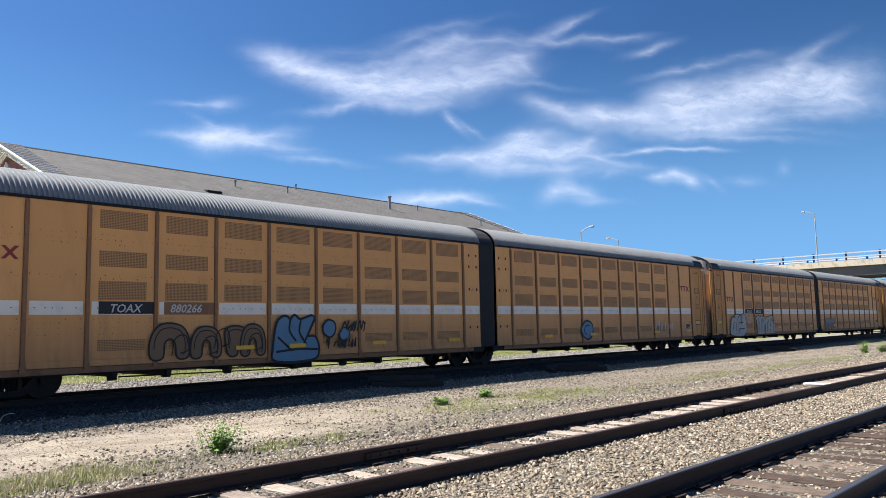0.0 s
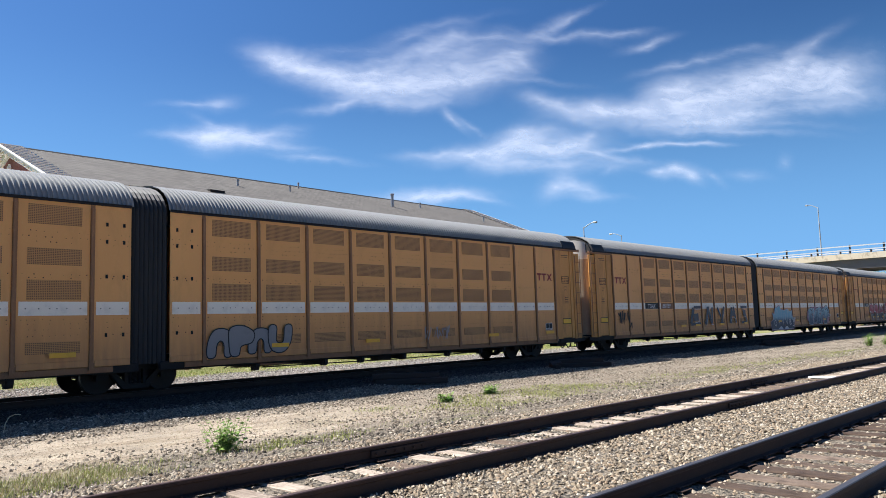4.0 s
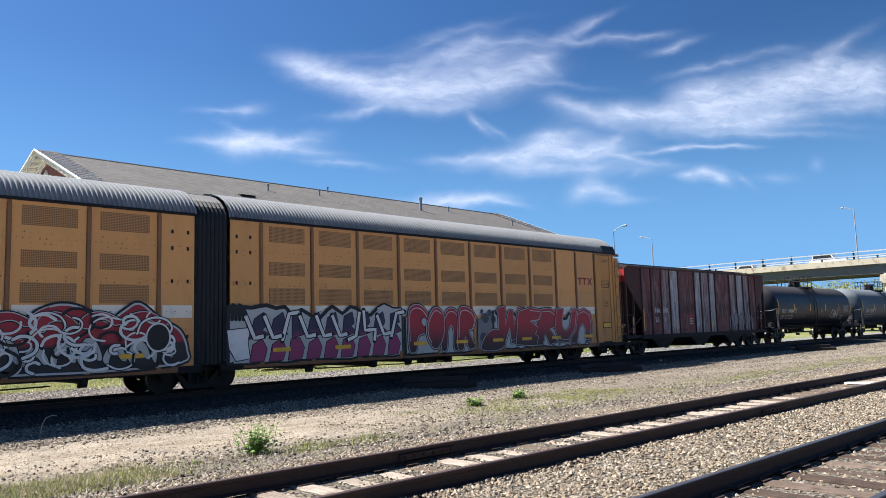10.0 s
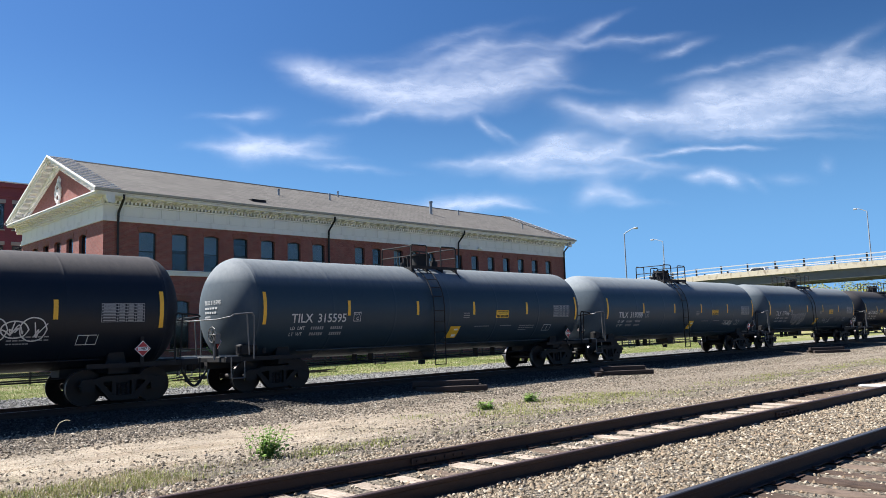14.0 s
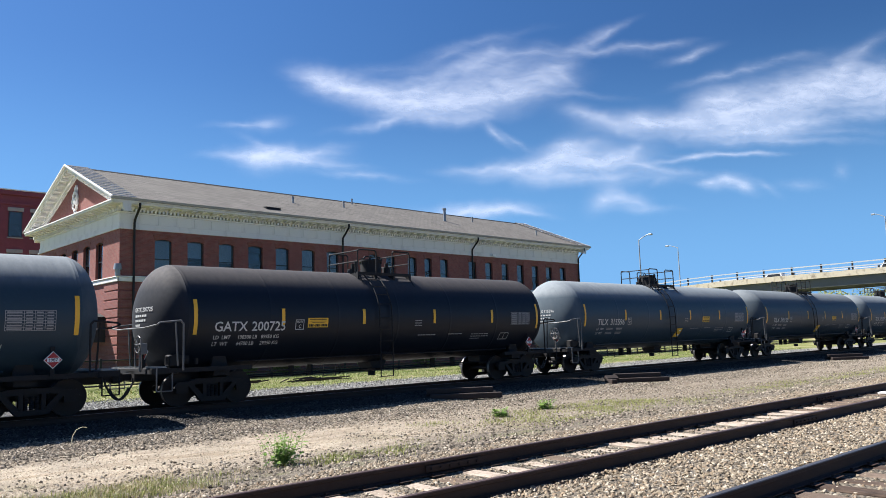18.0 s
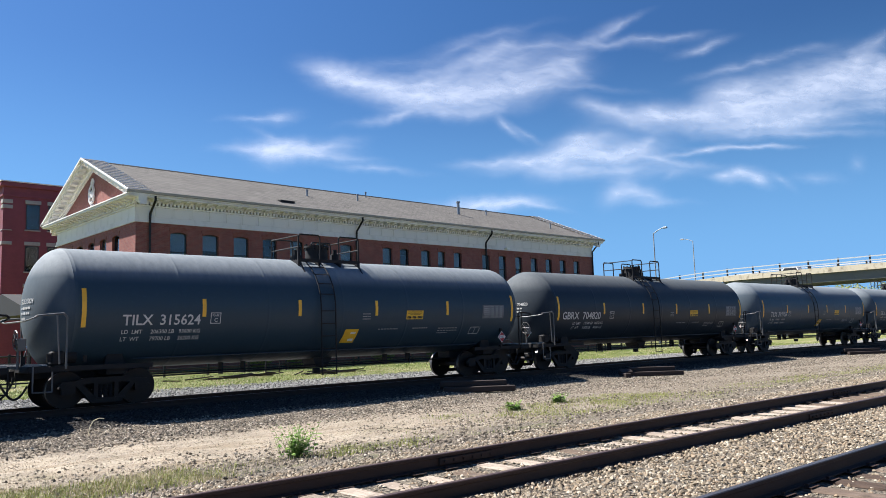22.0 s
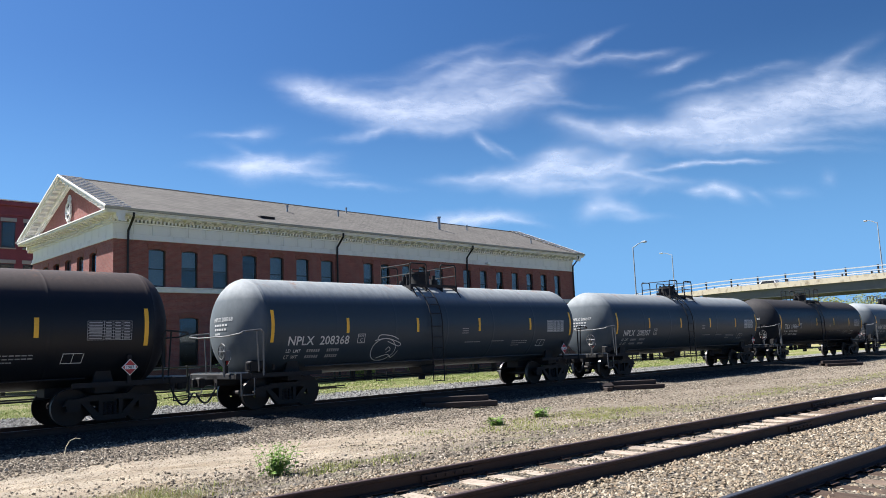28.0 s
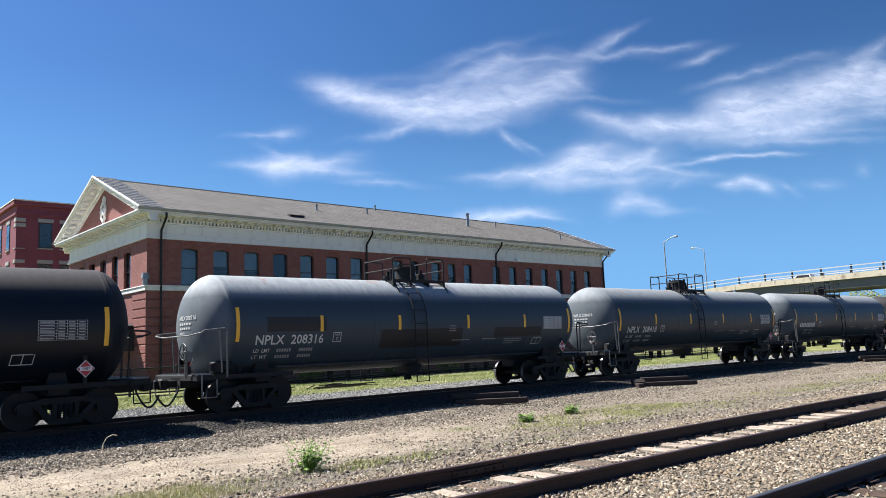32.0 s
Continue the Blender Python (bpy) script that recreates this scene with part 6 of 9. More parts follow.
HOOK = ((0.05, 0.0), (0.0, 0.55), (0.08, 1.0), (0.55, 1.02), (0.98, 0.82), (0.9, 0.5), (0.62, 0.42), (1.02, 0.05), (0.68, 0.0), (0.42, 0.3), (0.36, 0.0))
FORK = ((0.0, 0.95), (0.2, 0.1), (0.42, 0.02), (0.55, 0.45), (0.68, 0.05), (0.88, 0.08), (1.05, 1.0), (0.8, 0.95), (0.72, 0.5), (0.58, 0.9), (0.44, 0.9), (0.36, 0.5), (0.26, 1.0))
RING = ((0.12, 0.0), (0.0, 0.45), (0.0, 0.95), (0.5, 1.05), (1.0, 0.8), (0.95, 0.45), (0.5, 0.32), (0.42, 0.0))
SLAB = ((0.05, 0.05), (0.0, 0.9), (0.45, 1.0), (1.0, 0.95), (0.92, 0.7), (0.5, 0.66), (0.88, 0.5), (0.8, 0.3), (0.95, 0.24), (0.9, 0.0))


def bubble_row(car, forms, x0, x1, z0, z1, fill, label, rims, seed, inner=None, lean=0.08, lap=0.06, lift=0.03, soft=True):
    """Swollen shapes packed side by side, each a little over its neighbour."""
    rnd, w = random.Random(seed), (x1 - x0) / len(forms)
    for k, form in enumerate(forms):
        a, b = x0 + w * k - lap, x0 + w * (k + 1) + lap
        lo, hi = z0 + rnd.uniform(0, 0.1), z1 - rnd.uniform(0, 0.14)
        pts = [(x + lean * (z - z0), z) for x, z in boxed(form, a, b, lo, hi)]
        shape(car, pts, fill, label, rims, lift + 0.0135 * (k % 2), soft=soft, inner=inner)


def sprays_first(car):
    loops = "tan and black sprayed loops"
    for k, (x0, x1, z1, form) in enumerate(((-14.5, -13.4, 1.80, HUMP), (-13.3, -12.4, 1.70, HUMP), (-12.2, -11.4, 1.66, RING), (-11.7, -10.9, 1.75, HUMP))):
        shape(car, boxed(form, x0, x1, 0.90, z1), m_spray_smoke, loops, ((m_ink, 0.10),), 0.028 + 0.008 * (k % 2), inner=(m_ink, 0.03, 0.8))
    for k, (x, z) in enumerate(((-13.9, 1.2), (-13.0, 1.15), (-12.6, 1.35), (-11.5, 1.2))):
        stroke(car, [(x, z - 0.25), (x + 0.1, z + 0.2), (x + 0.4, z + 0.28), (x + 0.5, z - 0.1), (x + 0.25, z - 0.2)], 0.035, m_ink, loops, 0.05)
    blue = "blue sprayed block letters edged in black"
    shape(car, boxed(((0.0, 0.30), (0.08, 0.85), (0.25, 1.0), (0.38, 0.92), (0.48, 1.02), (0.62, 0.92), (0.95, 1.0), (0.78, 0.55), (0.98, 0.5), (1.06, 0.2), (0.9, 0.0), (0.05, 0.0)), -10.55, -8.95, 0.66, 1.98), m_spray_blue, blue, ((m_ink, 0.16),), 0.03)
    for pts in ([(-9.95, 1.9), (-9.98, 1.55), (-9.75, 1.25)], [(-9.55, 1.85), (-9.6, 1.5), (-9.35, 1.15)], [(-10.4, 1.35), (-9.9, 0.95)], [(-10.45, 0.92), (-9.6, 0.98), (-8.9, 0.95)], [(-9.05, 1.85), (-9.45, 1.1)]):
        stroke(car, pts, 0.07, m_ink, "black sprayed line", 0.04)
    shape(car, boxed(EGG, -8.65, -8.15, 1.35, 1.85), m_spray_blue, "small blue sprayed bubble", ((m_ink, 0.13),), 0.03)
    shape(car, boxed(EGG, -7.95, -7.55, 1.20, 1.60), m_spray_blue, "small blue sprayed bubble", ((m_ink, 0.08),), 0.03)
    tag_line(car, -7.9, 1.45, 0.95, 0.42, 33, m_ink, "black sprayed scrawl", 4, 0.05)
    tag_line(car, -8.5, 0.95, 1.5, 0.36, 36, m_ink, "black sprayed scrawl", 5, 0.045)
    shape(car, boxed(EGG, 6.9, 7.9, 0.9, 1.7), m_spray_blue, "black and blue sprayed figure", ((m_ink, 0.16),), 0.03, inner=(m_ink, 0.05, 0.6))
    tag_line(car, 14.4, 1.15, 1.9, 0.55, 35, m_letter, "white sprayed loops", 5, 0.045)


def sprays_second(car):
    silver = "silver sprayed block shape lined in black"
    rims = ((m_ink, 0.10),)
    shape(car, boxed(((0.0, 0.0), (-0.02, 0.5), (0.12, 0.86), (0.28, 0.82), (0.30, 0.97), (0.55, 1.0), (0.70, 0.93), (0.85, 1.02), (1.0, 0.9), (1.0, 0.0)), -18.5, -16.1, 0.72, 2.02), m_spray_chrome, silver, rims, 0.026)
    for pts in ([(-17.7, 0.95), (-17.6, 1.5), (-17.2, 1.9), (-16.95, 2.0)], [(-16.95, 1.95), (-16.9, 1.6)], [(-17.3, 0.95), (-17.25, 1.45), (-16.9, 1.5), (-16.75, 1.5)], [(-16.75, 1.9), (-16.8, 1.55), (-16.5, 1.5)],
                [(-16.5, 1.95), (-16.55, 1.55)], [(-18.3, 1.0), (-18.1, 1.45), (-17.9, 1.5)], [(-17.0, 0.95), (-16.85, 1.4), (-16.6, 1.5)], [(-17.2, 0.8), (-17.3, 1.05), (-16.3, 1.08)], [(-18.0, 1.95), (-18.05, 1.6)]):
        stroke(car, pts, 0.055, m_ink, "black sprayed line", 0.034)
    for x0, x1, form in ((-14.2, -12.45, ((0.0, 0.92), (0.35, 1.0), (0.42, 0.9), (0.65, 0.98), (0.95, 0.9), (1.0, 0.55), (0.95, 0.0), (0.15, 0.0), (0.14, 0.6))),
                         (-12.4, -10.55, ((0.02, 0.0), (0.0, 0.8), (0.25, 0.95), (0.4, 0.9), (0.62, 1.0), (0.8, 1.0), (0.84, 0.6), (1.0, 0.5), (1.0, 0.0)))):
        shape(car, boxed(form, x0, x1, 0.68, 1.93), m_spray_chrome, silver, rims, 0.026, soft=False)
        for k in range(5):
            x = x0 + 0.3 + 0.3 * k
            stroke(car, [(x, 0.8), (x + 0.06, 1.3 + 0.1 * (k % 2)), (x + (0.25, -0.1, 0.2, 0.05, -0.15)[k], 1.75)], 0.05, m_ink, "black sprayed line", 0.034)
    tag_line(car, -16.0, 1.35, 0.75, 0.65, 45, m_letter, "thin white sprayed scribble", 3, 0.035)
    bubble_row(car, (HUMP, RING, HUMP, BOWL), 1.7, 4.4, 0.85, 1.72, m_spray_dust, "dull grey sprayed block letter", ((m_ink, 0.07),), 43)
    tag_line(car, 10.5, 1.0, 1.5, 0.6, 44, m_dim_letter, "dull white sprayed loops", 6, 0.025)


def leaning(car, outlines, x0, x1, thin):
    """A leaning dark letter of straight strokes with thin pale shine lines."""
    for k, (a, b, width) in enumerate(outlines):
        w = x1 - x0
        p, q = (x0 + w * a[0], 1.07 + 1.12 * a[1]), (x0 + w * b[0], 1.07 + 1.12 * b[1])
        stroke(car, [p, q], width, m_spray_grey, "dark grey leaning sprayed letter stroke", 0.028 + 0.0015 * k, soft=False)
    for a, b in thin:
        stroke(car, [(x0 + (x1 - x0) * a[0], 1.07 + 1.12 * a[1]), (x0 + (x1 - x0) * b[0], 1.07 + 1.12 * b[1])], 0.028, m_letter, "thin pale shine line", 0.05, soft=False)


def sprays_third(car):
    leaning(car, (((0.36, 0.96), (0.94, 0.96), 0.16), ((0.30, 0.9), (0.05, 0.08), 0.30), ((0.30, 0.42), (0.70, 0.45), 0.42), ((0.03, 0.06), (0.86, 0.10), 0.15)), -10.6, -9.0, (((0.40, 0.84), (0.9, 0.86)), ((0.36, 0.14), (0.72, 0.2)), ((0.72, 0.2), (0.84, 0.5))))
    leaning(car, (((0.12, 0.04), (0.48, 0.9), 0.28), ((0.42, 0.98), (0.80, 0.08), 0.26), ((0.86, 0.06), (0.96, 0.95), 0.24), ((0.30, 0.94), (0.6, 0.94), 0.10)), -8.65, -7.4, (((0.02, 0.0), (0.22, 0.0)), ((0.56, 0.86), (0.78, 0.3)), ((0.72, 0.0), (1.0, 0.02)), ((0.22, 0.02), (0.36, 0.5))))
    leaning(car, (((0.06, 0.94), (0.48, 0.42), 0.20), ((0.95, 0.98), (0.56, 0.05), 0.26), ((0.36, 0.06), (0.84, 0.08), 0.16)), -6.75, -5.65, (((0.1, 0.96), (0.46, 0.5)), ((0.98, 0.98), (0.72, 0.3)), ((0.34, 0.0), (0.84, 0.0))))
    leaning(car, (((0.12, 0.04), (0.36, 0.95), 0.26), ((0.62, 0.96), (0.92, 0.04), 0.24), ((0.30, 0.60), (0.78, 0.60), 0.36)), -4.9, -3.75, (((0.3, 0.36), (0.72, 0.36)), ((0.74, 0.34), (0.9, 0.0)), ((0.14, 0.1), (0.3, 0.36))))
    leaning(car, (((0.05, 0.95), (0.92, 0.95), 0.15), ((0.35, 0.64), (0.72, 0.60), 0.40), ((0.62, 0.50), (0.84, 0.12), 0.26), ((0.10, 0.06), (0.92, 0.08), 0.15)), -3.05, -1.85, (((0.15, 0.84), (0.85, 0.84)), ((0.3, 0.4), (0.66, 0.4)), ((0.18, 0.82), (0.3, 0.7))))
    tag_line(car, -19.0, 1.3, 1.2, 0.75, 51, m_ink, "black sprayed scrawl", 4, 0.05)
    tag_line(car, -17.75, 1.05, 0.25, 0.4, 54, m_ink, "black sprayed scrawl", 2, 0.04)
    # pale teal above navy, with white lines
    teal = "pale teal sprayed shape fading into navy"
    shape(car, boxed(((0.0, 0.0), (-0.02, 0.3), (0.10, 0.42), (0.06, 0.7), (0.14, 0.62), (0.20, 0.95), (0.24, 0.9), (0.38, 1.0), (0.42, 0.84), (0.60, 0.78), (0.72, 0.85), (0.86, 0.72), (0.95, 0.78), (0.92, 0.55), (1.06, 0.4), (1.0, 0.0)), 2.5, 7.1, 0.52, 2.2), m_fade_teal, teal, ((m_spray_pink, 0.14), (m_letter, 0.05)), 0.026, soft=False)
    for k, x in enumerate((3.55, 4.35, 5.1, 5.9, 6.6)):
        h = (0.9, 1.05, 0.7, 0.95, 0.75)[k]
        stroke(car, [(x - 0.25, 0.85), (x - 0.1, 1.05 + h * 0.5), (x + 0.05, 1.0 + h), (x + 0.3, 0.95 + h * 0.8), (x + 0.22, 1.25), (x + 0.5, 0.95)], 0.045, m_letter, "white sprayed line", 0.036)
    for x in (3.25, 6.35):
        stroke(car, [(x + 0.16 * math.cos(a) * (1 + 0.1 * a), 0.98 + 0.16 * math.sin(a) * (1 + 0.05 * a)) for a in (0, 1, 2, 3, 4, 5, 6)], 0.045, m_letter, "white sprayed ring", 0.037)
    for x in (4.3, 5.5):
        shape(car, boxed(((0, 0), (0.2, 0.7), (0.5, 1), (0.8, 0.7), (1, 0)), x - 0.4, x + 0.45, 0.50, 0.72), m_letter, "pale sprayed dome", (), 0.034)
    stroke(car, [(6.85, 0.7), (7.1, 0.75), (7.05, 1.25), (7.2, 1.0), (7.35, 1.35), (7.55, 1.25)], 0.06, m_letter, "white sprayed line", 0.036, soft=False)
    # the blue wild letters
    sea = "blue sprayed letter with white edge on pink haze"
    shape(car, boxed(((0.0, 0.35), (0.04, 0.75), (0.16, 1.0), (0.85, 1.0), (1.0, 0.55), (0.9, 0.0), (0.1, 0.05)), 10.2, 16.2, 0.72, 2.1), m_spray_pink, "dull pink sprayed haze", (), 0.022, soft=False)
    bubble_row(car, (SLAB, FORK, SLAB, HUMP, RING), 10.7, 15.8, 0.66, 2.12, m_fade_sea, sea, ((m_ink, 0.15), (m_letter, 0.085)), 53, inner=(m_spray_navy, 0.07, 0.7), lift=0.034, soft=False)
    for k in range(7):
        x = 10.8 + 0.75 * k
        stroke(car, [(x, 0.9), (x + 0.25, 1.5), (x + 0.1, 1.7 + 0.1 * (k % 3)), (x + 0.5, 1.95), (x + 0.55, 1.2)], 0.05, m_letter if k % 2 else m_spray_navy, "thin sprayed line", 0.055, soft=k % 2 == 0)
    stroke(car, [(10.3, 1.3), (10.55, 1.6), (10.6, 0.95)], 0.06, m_letter, "white sprayed line", 0.05, soft=False)
    stroke(car, [(15.7, 1.55), (16.35, 1.4), (15.9, 1.25), (15.75, 0.8)], 0.06, m_letter, "white sprayed arrow", 0.05, soft=False)


def sprays_fourth(car):
    red = "fat sprayed shape, red fading into black"
    edge = ((m_ink, 0.20), (m_white, 0.085))
    for x0, x1 in ((-14.4, -12.85), (-12.72, -11.15)):
        shape(car, boxed(ARCH, x0, x1, 0.80, 2.26), m_fade_red, red, edge, 0.034)
        for k in range(3):                               # white drips from the crown
            x = x0 + 0.5 + 0.28 * k
            stroke(car, [(x, 2.16), (x + 0.01, 2.16 - (0.3, 0.18, 0.36)[k])], 0.04, m_white, "white paint drip", 0.05)
    shape(car, boxed(EGG, -10.85, -10.3, 0.78, 2.24), m_fade_red, red, edge, 0.034)
    shape(car, boxed(EGG, -10.45, -9.45, 0.76, 1.5), m_fade_red, red, edge, 0.034)
    shape(car, boxed(((0.0, 0.3), (0.1, 0.8), (0.5, 1.0), (1.0, 0.7), (0.95, 0.3), (0.5, 0.1)), -10.3, -9.45, 1.45, 1.85), m_fade_red, red, edge, 0.046)
    shape(car, boxed(EGG, -9.95, -9.5, 1.8, 2.15), m_fade_red, red, edge, 0.058)
    # red and black letters laced with white
    rnd = random.Random(63)
    lace = "red and black sprayed letter laced with white"
    humps = [(-8.95, 0.80)] + [(-8.9 + 0.40 * k, (1.95, 2.22, 2.38, 2.30, 2.12)[k % 5] + 0.08 * rnd.random()) for k in range(18)] + [(-1.55, 2.02), (-1.0, 1.72), (-0.78, 1.2), (-0.95, 0.86)]
    shape(car, humps + [(-3.0, 0.74), (-6.0, 0.78)], m_fade_red, lace, ((m_ink, 0.16), (m_letter, 0.05)), 0.026)
    for k in range(12):
        x = -8.6 + 0.62 * k
        shape(car, boxed(((0.0, 0.4), (0.3, 1.0), (0.75, 0.9), (1.0, 0.3), (0.8, 0.25), (0.55, 0.6), (0.3, 0.5), (0.2, 0.05)), x, x + 0.6, 0.86, 1.36 + 0.1 * (k % 3)), m_spray_silver, lace, ((m_ink, 0.06),), 0.034 + 0.006 * (k % 2))
    for k, (x, w) in enumerate(((-8.75, 0.9), (-7.7, 1.0), (-6.6, 0.8), (-5.7, 1.0), (-4.6, 0.9), (-3.6, 1.0), (-2.5, 1.1))):
        shape(car, boxed(((0.0, 0.55), (0.2, 0.95), (0.62, 1.0), (1.05, 0.62), (0.86, 0.5), (0.62, 0.74), (0.32, 0.66), (0.2, 0.36)), x, x + w, 1.5 + 0.1 * (k % 2), 2.2), m_fade_red, lace, ((m_ink, 0.10), (m_letter, 0.045)), 0.034 + 0.008 * (k % 2))
    for k in range(84):                                  # curls that swing over and under one another
        x, z = -8.7 + 7.6 * ((k * 0.618) % 1.0), (0.98, 1.22, 1.45, 1.72, 1.98)[k % 5] + rnd.uniform(-0.08, 0.08)
        r, a0, way = rnd.uniform(0.14, 0.46), rnd.uniform(0, 6.28), rnd.choice((-1, 1))
        arc = [(x + r * (1.35 - 0.12 * i) * math.cos(a0 + way * 0.75 * i), min(2.3, max(0.78, z + 0.72 * r * (1.35 - 0.12 * i) * math.sin(a0 + way * 0.75 * i)))) for i in range(6)]
        stroke(car, arc, (0.075, 0.045, 0.07, 0.055)[k % 4], m_ink if k % 6 == 2 else m_white, "thin sprayed curl", 0.050 + 0.0005 * k, rim=(m_ink, 0.022) if k % 3 == 0 else None)
    shape(car, [(-1.62 + 0.3 * math.cos(a), 1.55 + 0.34 * math.sin(a)) for a in [6.28 * i / 9 for i in range(9)]], m_ink, lace, ((m_white, 0.09),), 0.100)
    # violet above magenta, cut by broad white bars
    shape(car, ragged(0.45, 7.2, 0.72, 2.46, rnd, 0.42, 0.06), m_spray_silver, "silver sprayed ground", ((m_ink, 0.12),), 0.022, soft=False)
    for k in range(9):
        x = 1.2 + 0.66 * k
        dx = rnd.uniform(-0.1, 0.1)
        upper = [(x + dx, 1.42), (x + 0.1, 2.05 + dx), (x + 0.42, 2.2), (x + 0.5, 1.85), (x + 0.36, 1.72 + dx), (x + 0.6, 1.55), (x + 0.3, 1.48)]
        lower = [(x - 0.05, 0.76), (x + 0.05, 1.3 + dx), (x + 0.36, 1.42), (x + 0.52, 1.12), (x + 0.42, 0.78)]
        for pts in (upper, lower):
            shape(car, pts, m_fade_violet, "violet and magenta angular sprayed shape", ((m_ink, 0.05),), 0.030, soft=False)
    for k in range(10):
        x = 1.0 + 0.62 * k
        bend = rnd.choice((((0, 1.35), (0.25, 2.15), (0.62, 2.2)), ((0, 2.1), (0.3, 1.45), (0.6, 1.5)), ((0, 1.3), (0.34, 1.42), (0.5, 2.2)), ((0.05, 2.25), (0.1, 1.6), (0.55, 1.62), (0.5, 1.25))))
        stroke(car, [(x + a, b) for a, b in bend], 0.11, m_white, "broad white sprayed bar", 0.044 + 0.004 * (k % 2), rim=(m_ink, 0.035), soft=False)
    shape(car, boxed(((0.0, 0.75), (0.1, 0.3), (0.4, 0.0), (1.0, 0.05), (0.9, 0.45), (1.0, 0.8)), 0.42, 1.15, 0.82, 1.98), m_white, "white sprayed block", ((m_ink, 0.06),), 0.03, soft=False)
    for k in range(5):
        stroke(car, [(0.45 + 0.12 * k, 2.0), (0.5 + 0.1 * k, 2.35 + 0.08 * (k % 2)), (0.62 + 0.1 * k, 2.15)], 0.11, m_ink, "black sprayed smudge", 0.04)
    # the two red bubble words on silver
    swollen = "swollen red sprayed letter fading to wine"
    shape(car, ragged(7.25, 10.9, 0.70, 2.26, rnd, 0.34, 0.05), m_spray_silver, "silver sprayed ground", ((m_ink, 0.12),), 0.022, soft=False)
    bubble_row(car, (RING, EGG, HUMP, HOOK), 7.4, 10.7, 0.80, 2.40, m_fade_wine, swollen, ((m_ink, 0.13), (m_letter, 0.055)), 65, inner=(m_letter, 0.03, 0.86), lift=0.034)
    shape(car, boxed(EGG, 8.0, 8.25, 1.7, 1.98), m_spray_silver, "silver sprayed dot", ((m_ink, 0.04),), 0.06)
    shape(car, ragged(11.0, 12.4, 0.72, 2.05, rnd, 0.2, 0.05), m_spray_dust, "grey sprayed cloud", (), 0.024, soft=False)
    for x, z, r in ((11.25, 2.2, 0.09), (11.7, 2.15, 0.13), (12.05, 2.2, 0.08), (11.45, 1.95, 0.2), (11.9, 1.9, 0.16), (11.3, 1.2, 0.2), (11.8, 1.3, 0.22)):
        shape(car, [(x + r * math.cos(a), z + r * math.sin(a)) for a in (0, 1.05, 2.1, 3.14, 4.2, 5.2)], m_spray_grey, "dark grey sprayed dot", (), 0.028)
    shape(car, ragged(11.9, 18.6, 0.70, 2.28, rnd, 0.42, 0.1), m_spray_silver, "silver sprayed ground", ((m_ink, 0.12),), 0.026, soft=False)
    bubble_row(car, (FORK, SLAB, HOOK, BOWL, HUMP), 12.0, 18.4, 0.78, 2.42, m_fade_wine, swollen, ((m_ink, 0.13), (m_letter, 0.055)), 69, inner=(m_letter, 0.03, 0.86), lean=0.22, lap=0.14, lift=0.036, soft=False)
    shape(car, boxed(((0.0, 0.0), (0.2, 0.7), (0.6, 1.0), (1.0, 0.8), (0.9, 0.0)), 11.2, 12.5, 0.76, 1.5), m_fade_wine, swollen, ((m_ink, 0.10), (m_letter, 0.05)), 0.034)
    tag_line(car, -15.8, 1.3, 1.2, 0.35, 66, m_maroon, "thin red scrawl", 4, 0.03)


SPRAYS = (sprays_first, sprays_second, sprays_third, sprays_fourth)
make_train()

# ---------------------------------------------------------------- ground
TRACK_YAW = -1.476
_c, _s = math.cos(radians(TRACK_YAW)), math.sin(radians(TRACK_YAW))

def rise(x, y):
    """Height of the ground: level ballast, a slightly sunken dirt lane."""
    z = -0.235
    o = -x * _s + y * _c
    if o < 9.2:                                         # ballast heaped to the rails' feet, lower between them
        z += 0.068 * min(1.0, (9.2 - o) / 1.3)
        for c in (3.01, 6.735):
            z -= 0.048 * max(0.0, min(1.0, (0.86 - abs(o - c)) / 0.1))
    if 9.0 < y < 19.2:                                  # the lane lies lower than both tracks
        z -= 0.175 * max(0.0, min(1.0, (y - 9.0) / 2.2, (19.2 - y) / 1.9))
    if y > 24.5:
        z -= 0.06 * min(1.0, (y - 24.5) / 4)
    return z + (0.03 if y > 9 else 0.012) * noise.noise((x * 0.35, y * 0.35, 0)) + 0.012 * noise.noise((x * 1.7, y * 1.7, 3))


def make_ground():
    xs = [-3000, -900, -300, -120, -60] + [-30 + 2 * k for k in range(16)] + [2 + 0.4 * k for k in range(120)] + [50 + 2.5 * k for k in range(40)] + [160, 220, 320, 600, 1500, 4000]
    ys = [-3000, -900, -300, -100, -40, -15, -6, -3] + [-1 + 0.4 * k for k in range(55)] + [21.2 + 0.8 * k for k in range(30)] + [46, 50, 56, 64, 80, 110, 160, 260, 500, 1200, 4000]
    mb = MB()
    mb.v = [(x, y, rise(x, y)) for y in ys for x in xs]
    w = len(xs)
    mb.f = [(j * w + i, j * w + i + 1, (j + 1) * w + i + 1, (j + 1) * w + i) for j in range(len(ys) - 1) for i in range(w - 1)]
    mb.s = [0] * len(mb.f)
    return thing("ground", mb, m_ground, "gravel, pale dirt and sparse grass of a rail yard", "ground", kind="structure", smooth=180)


make_ground()

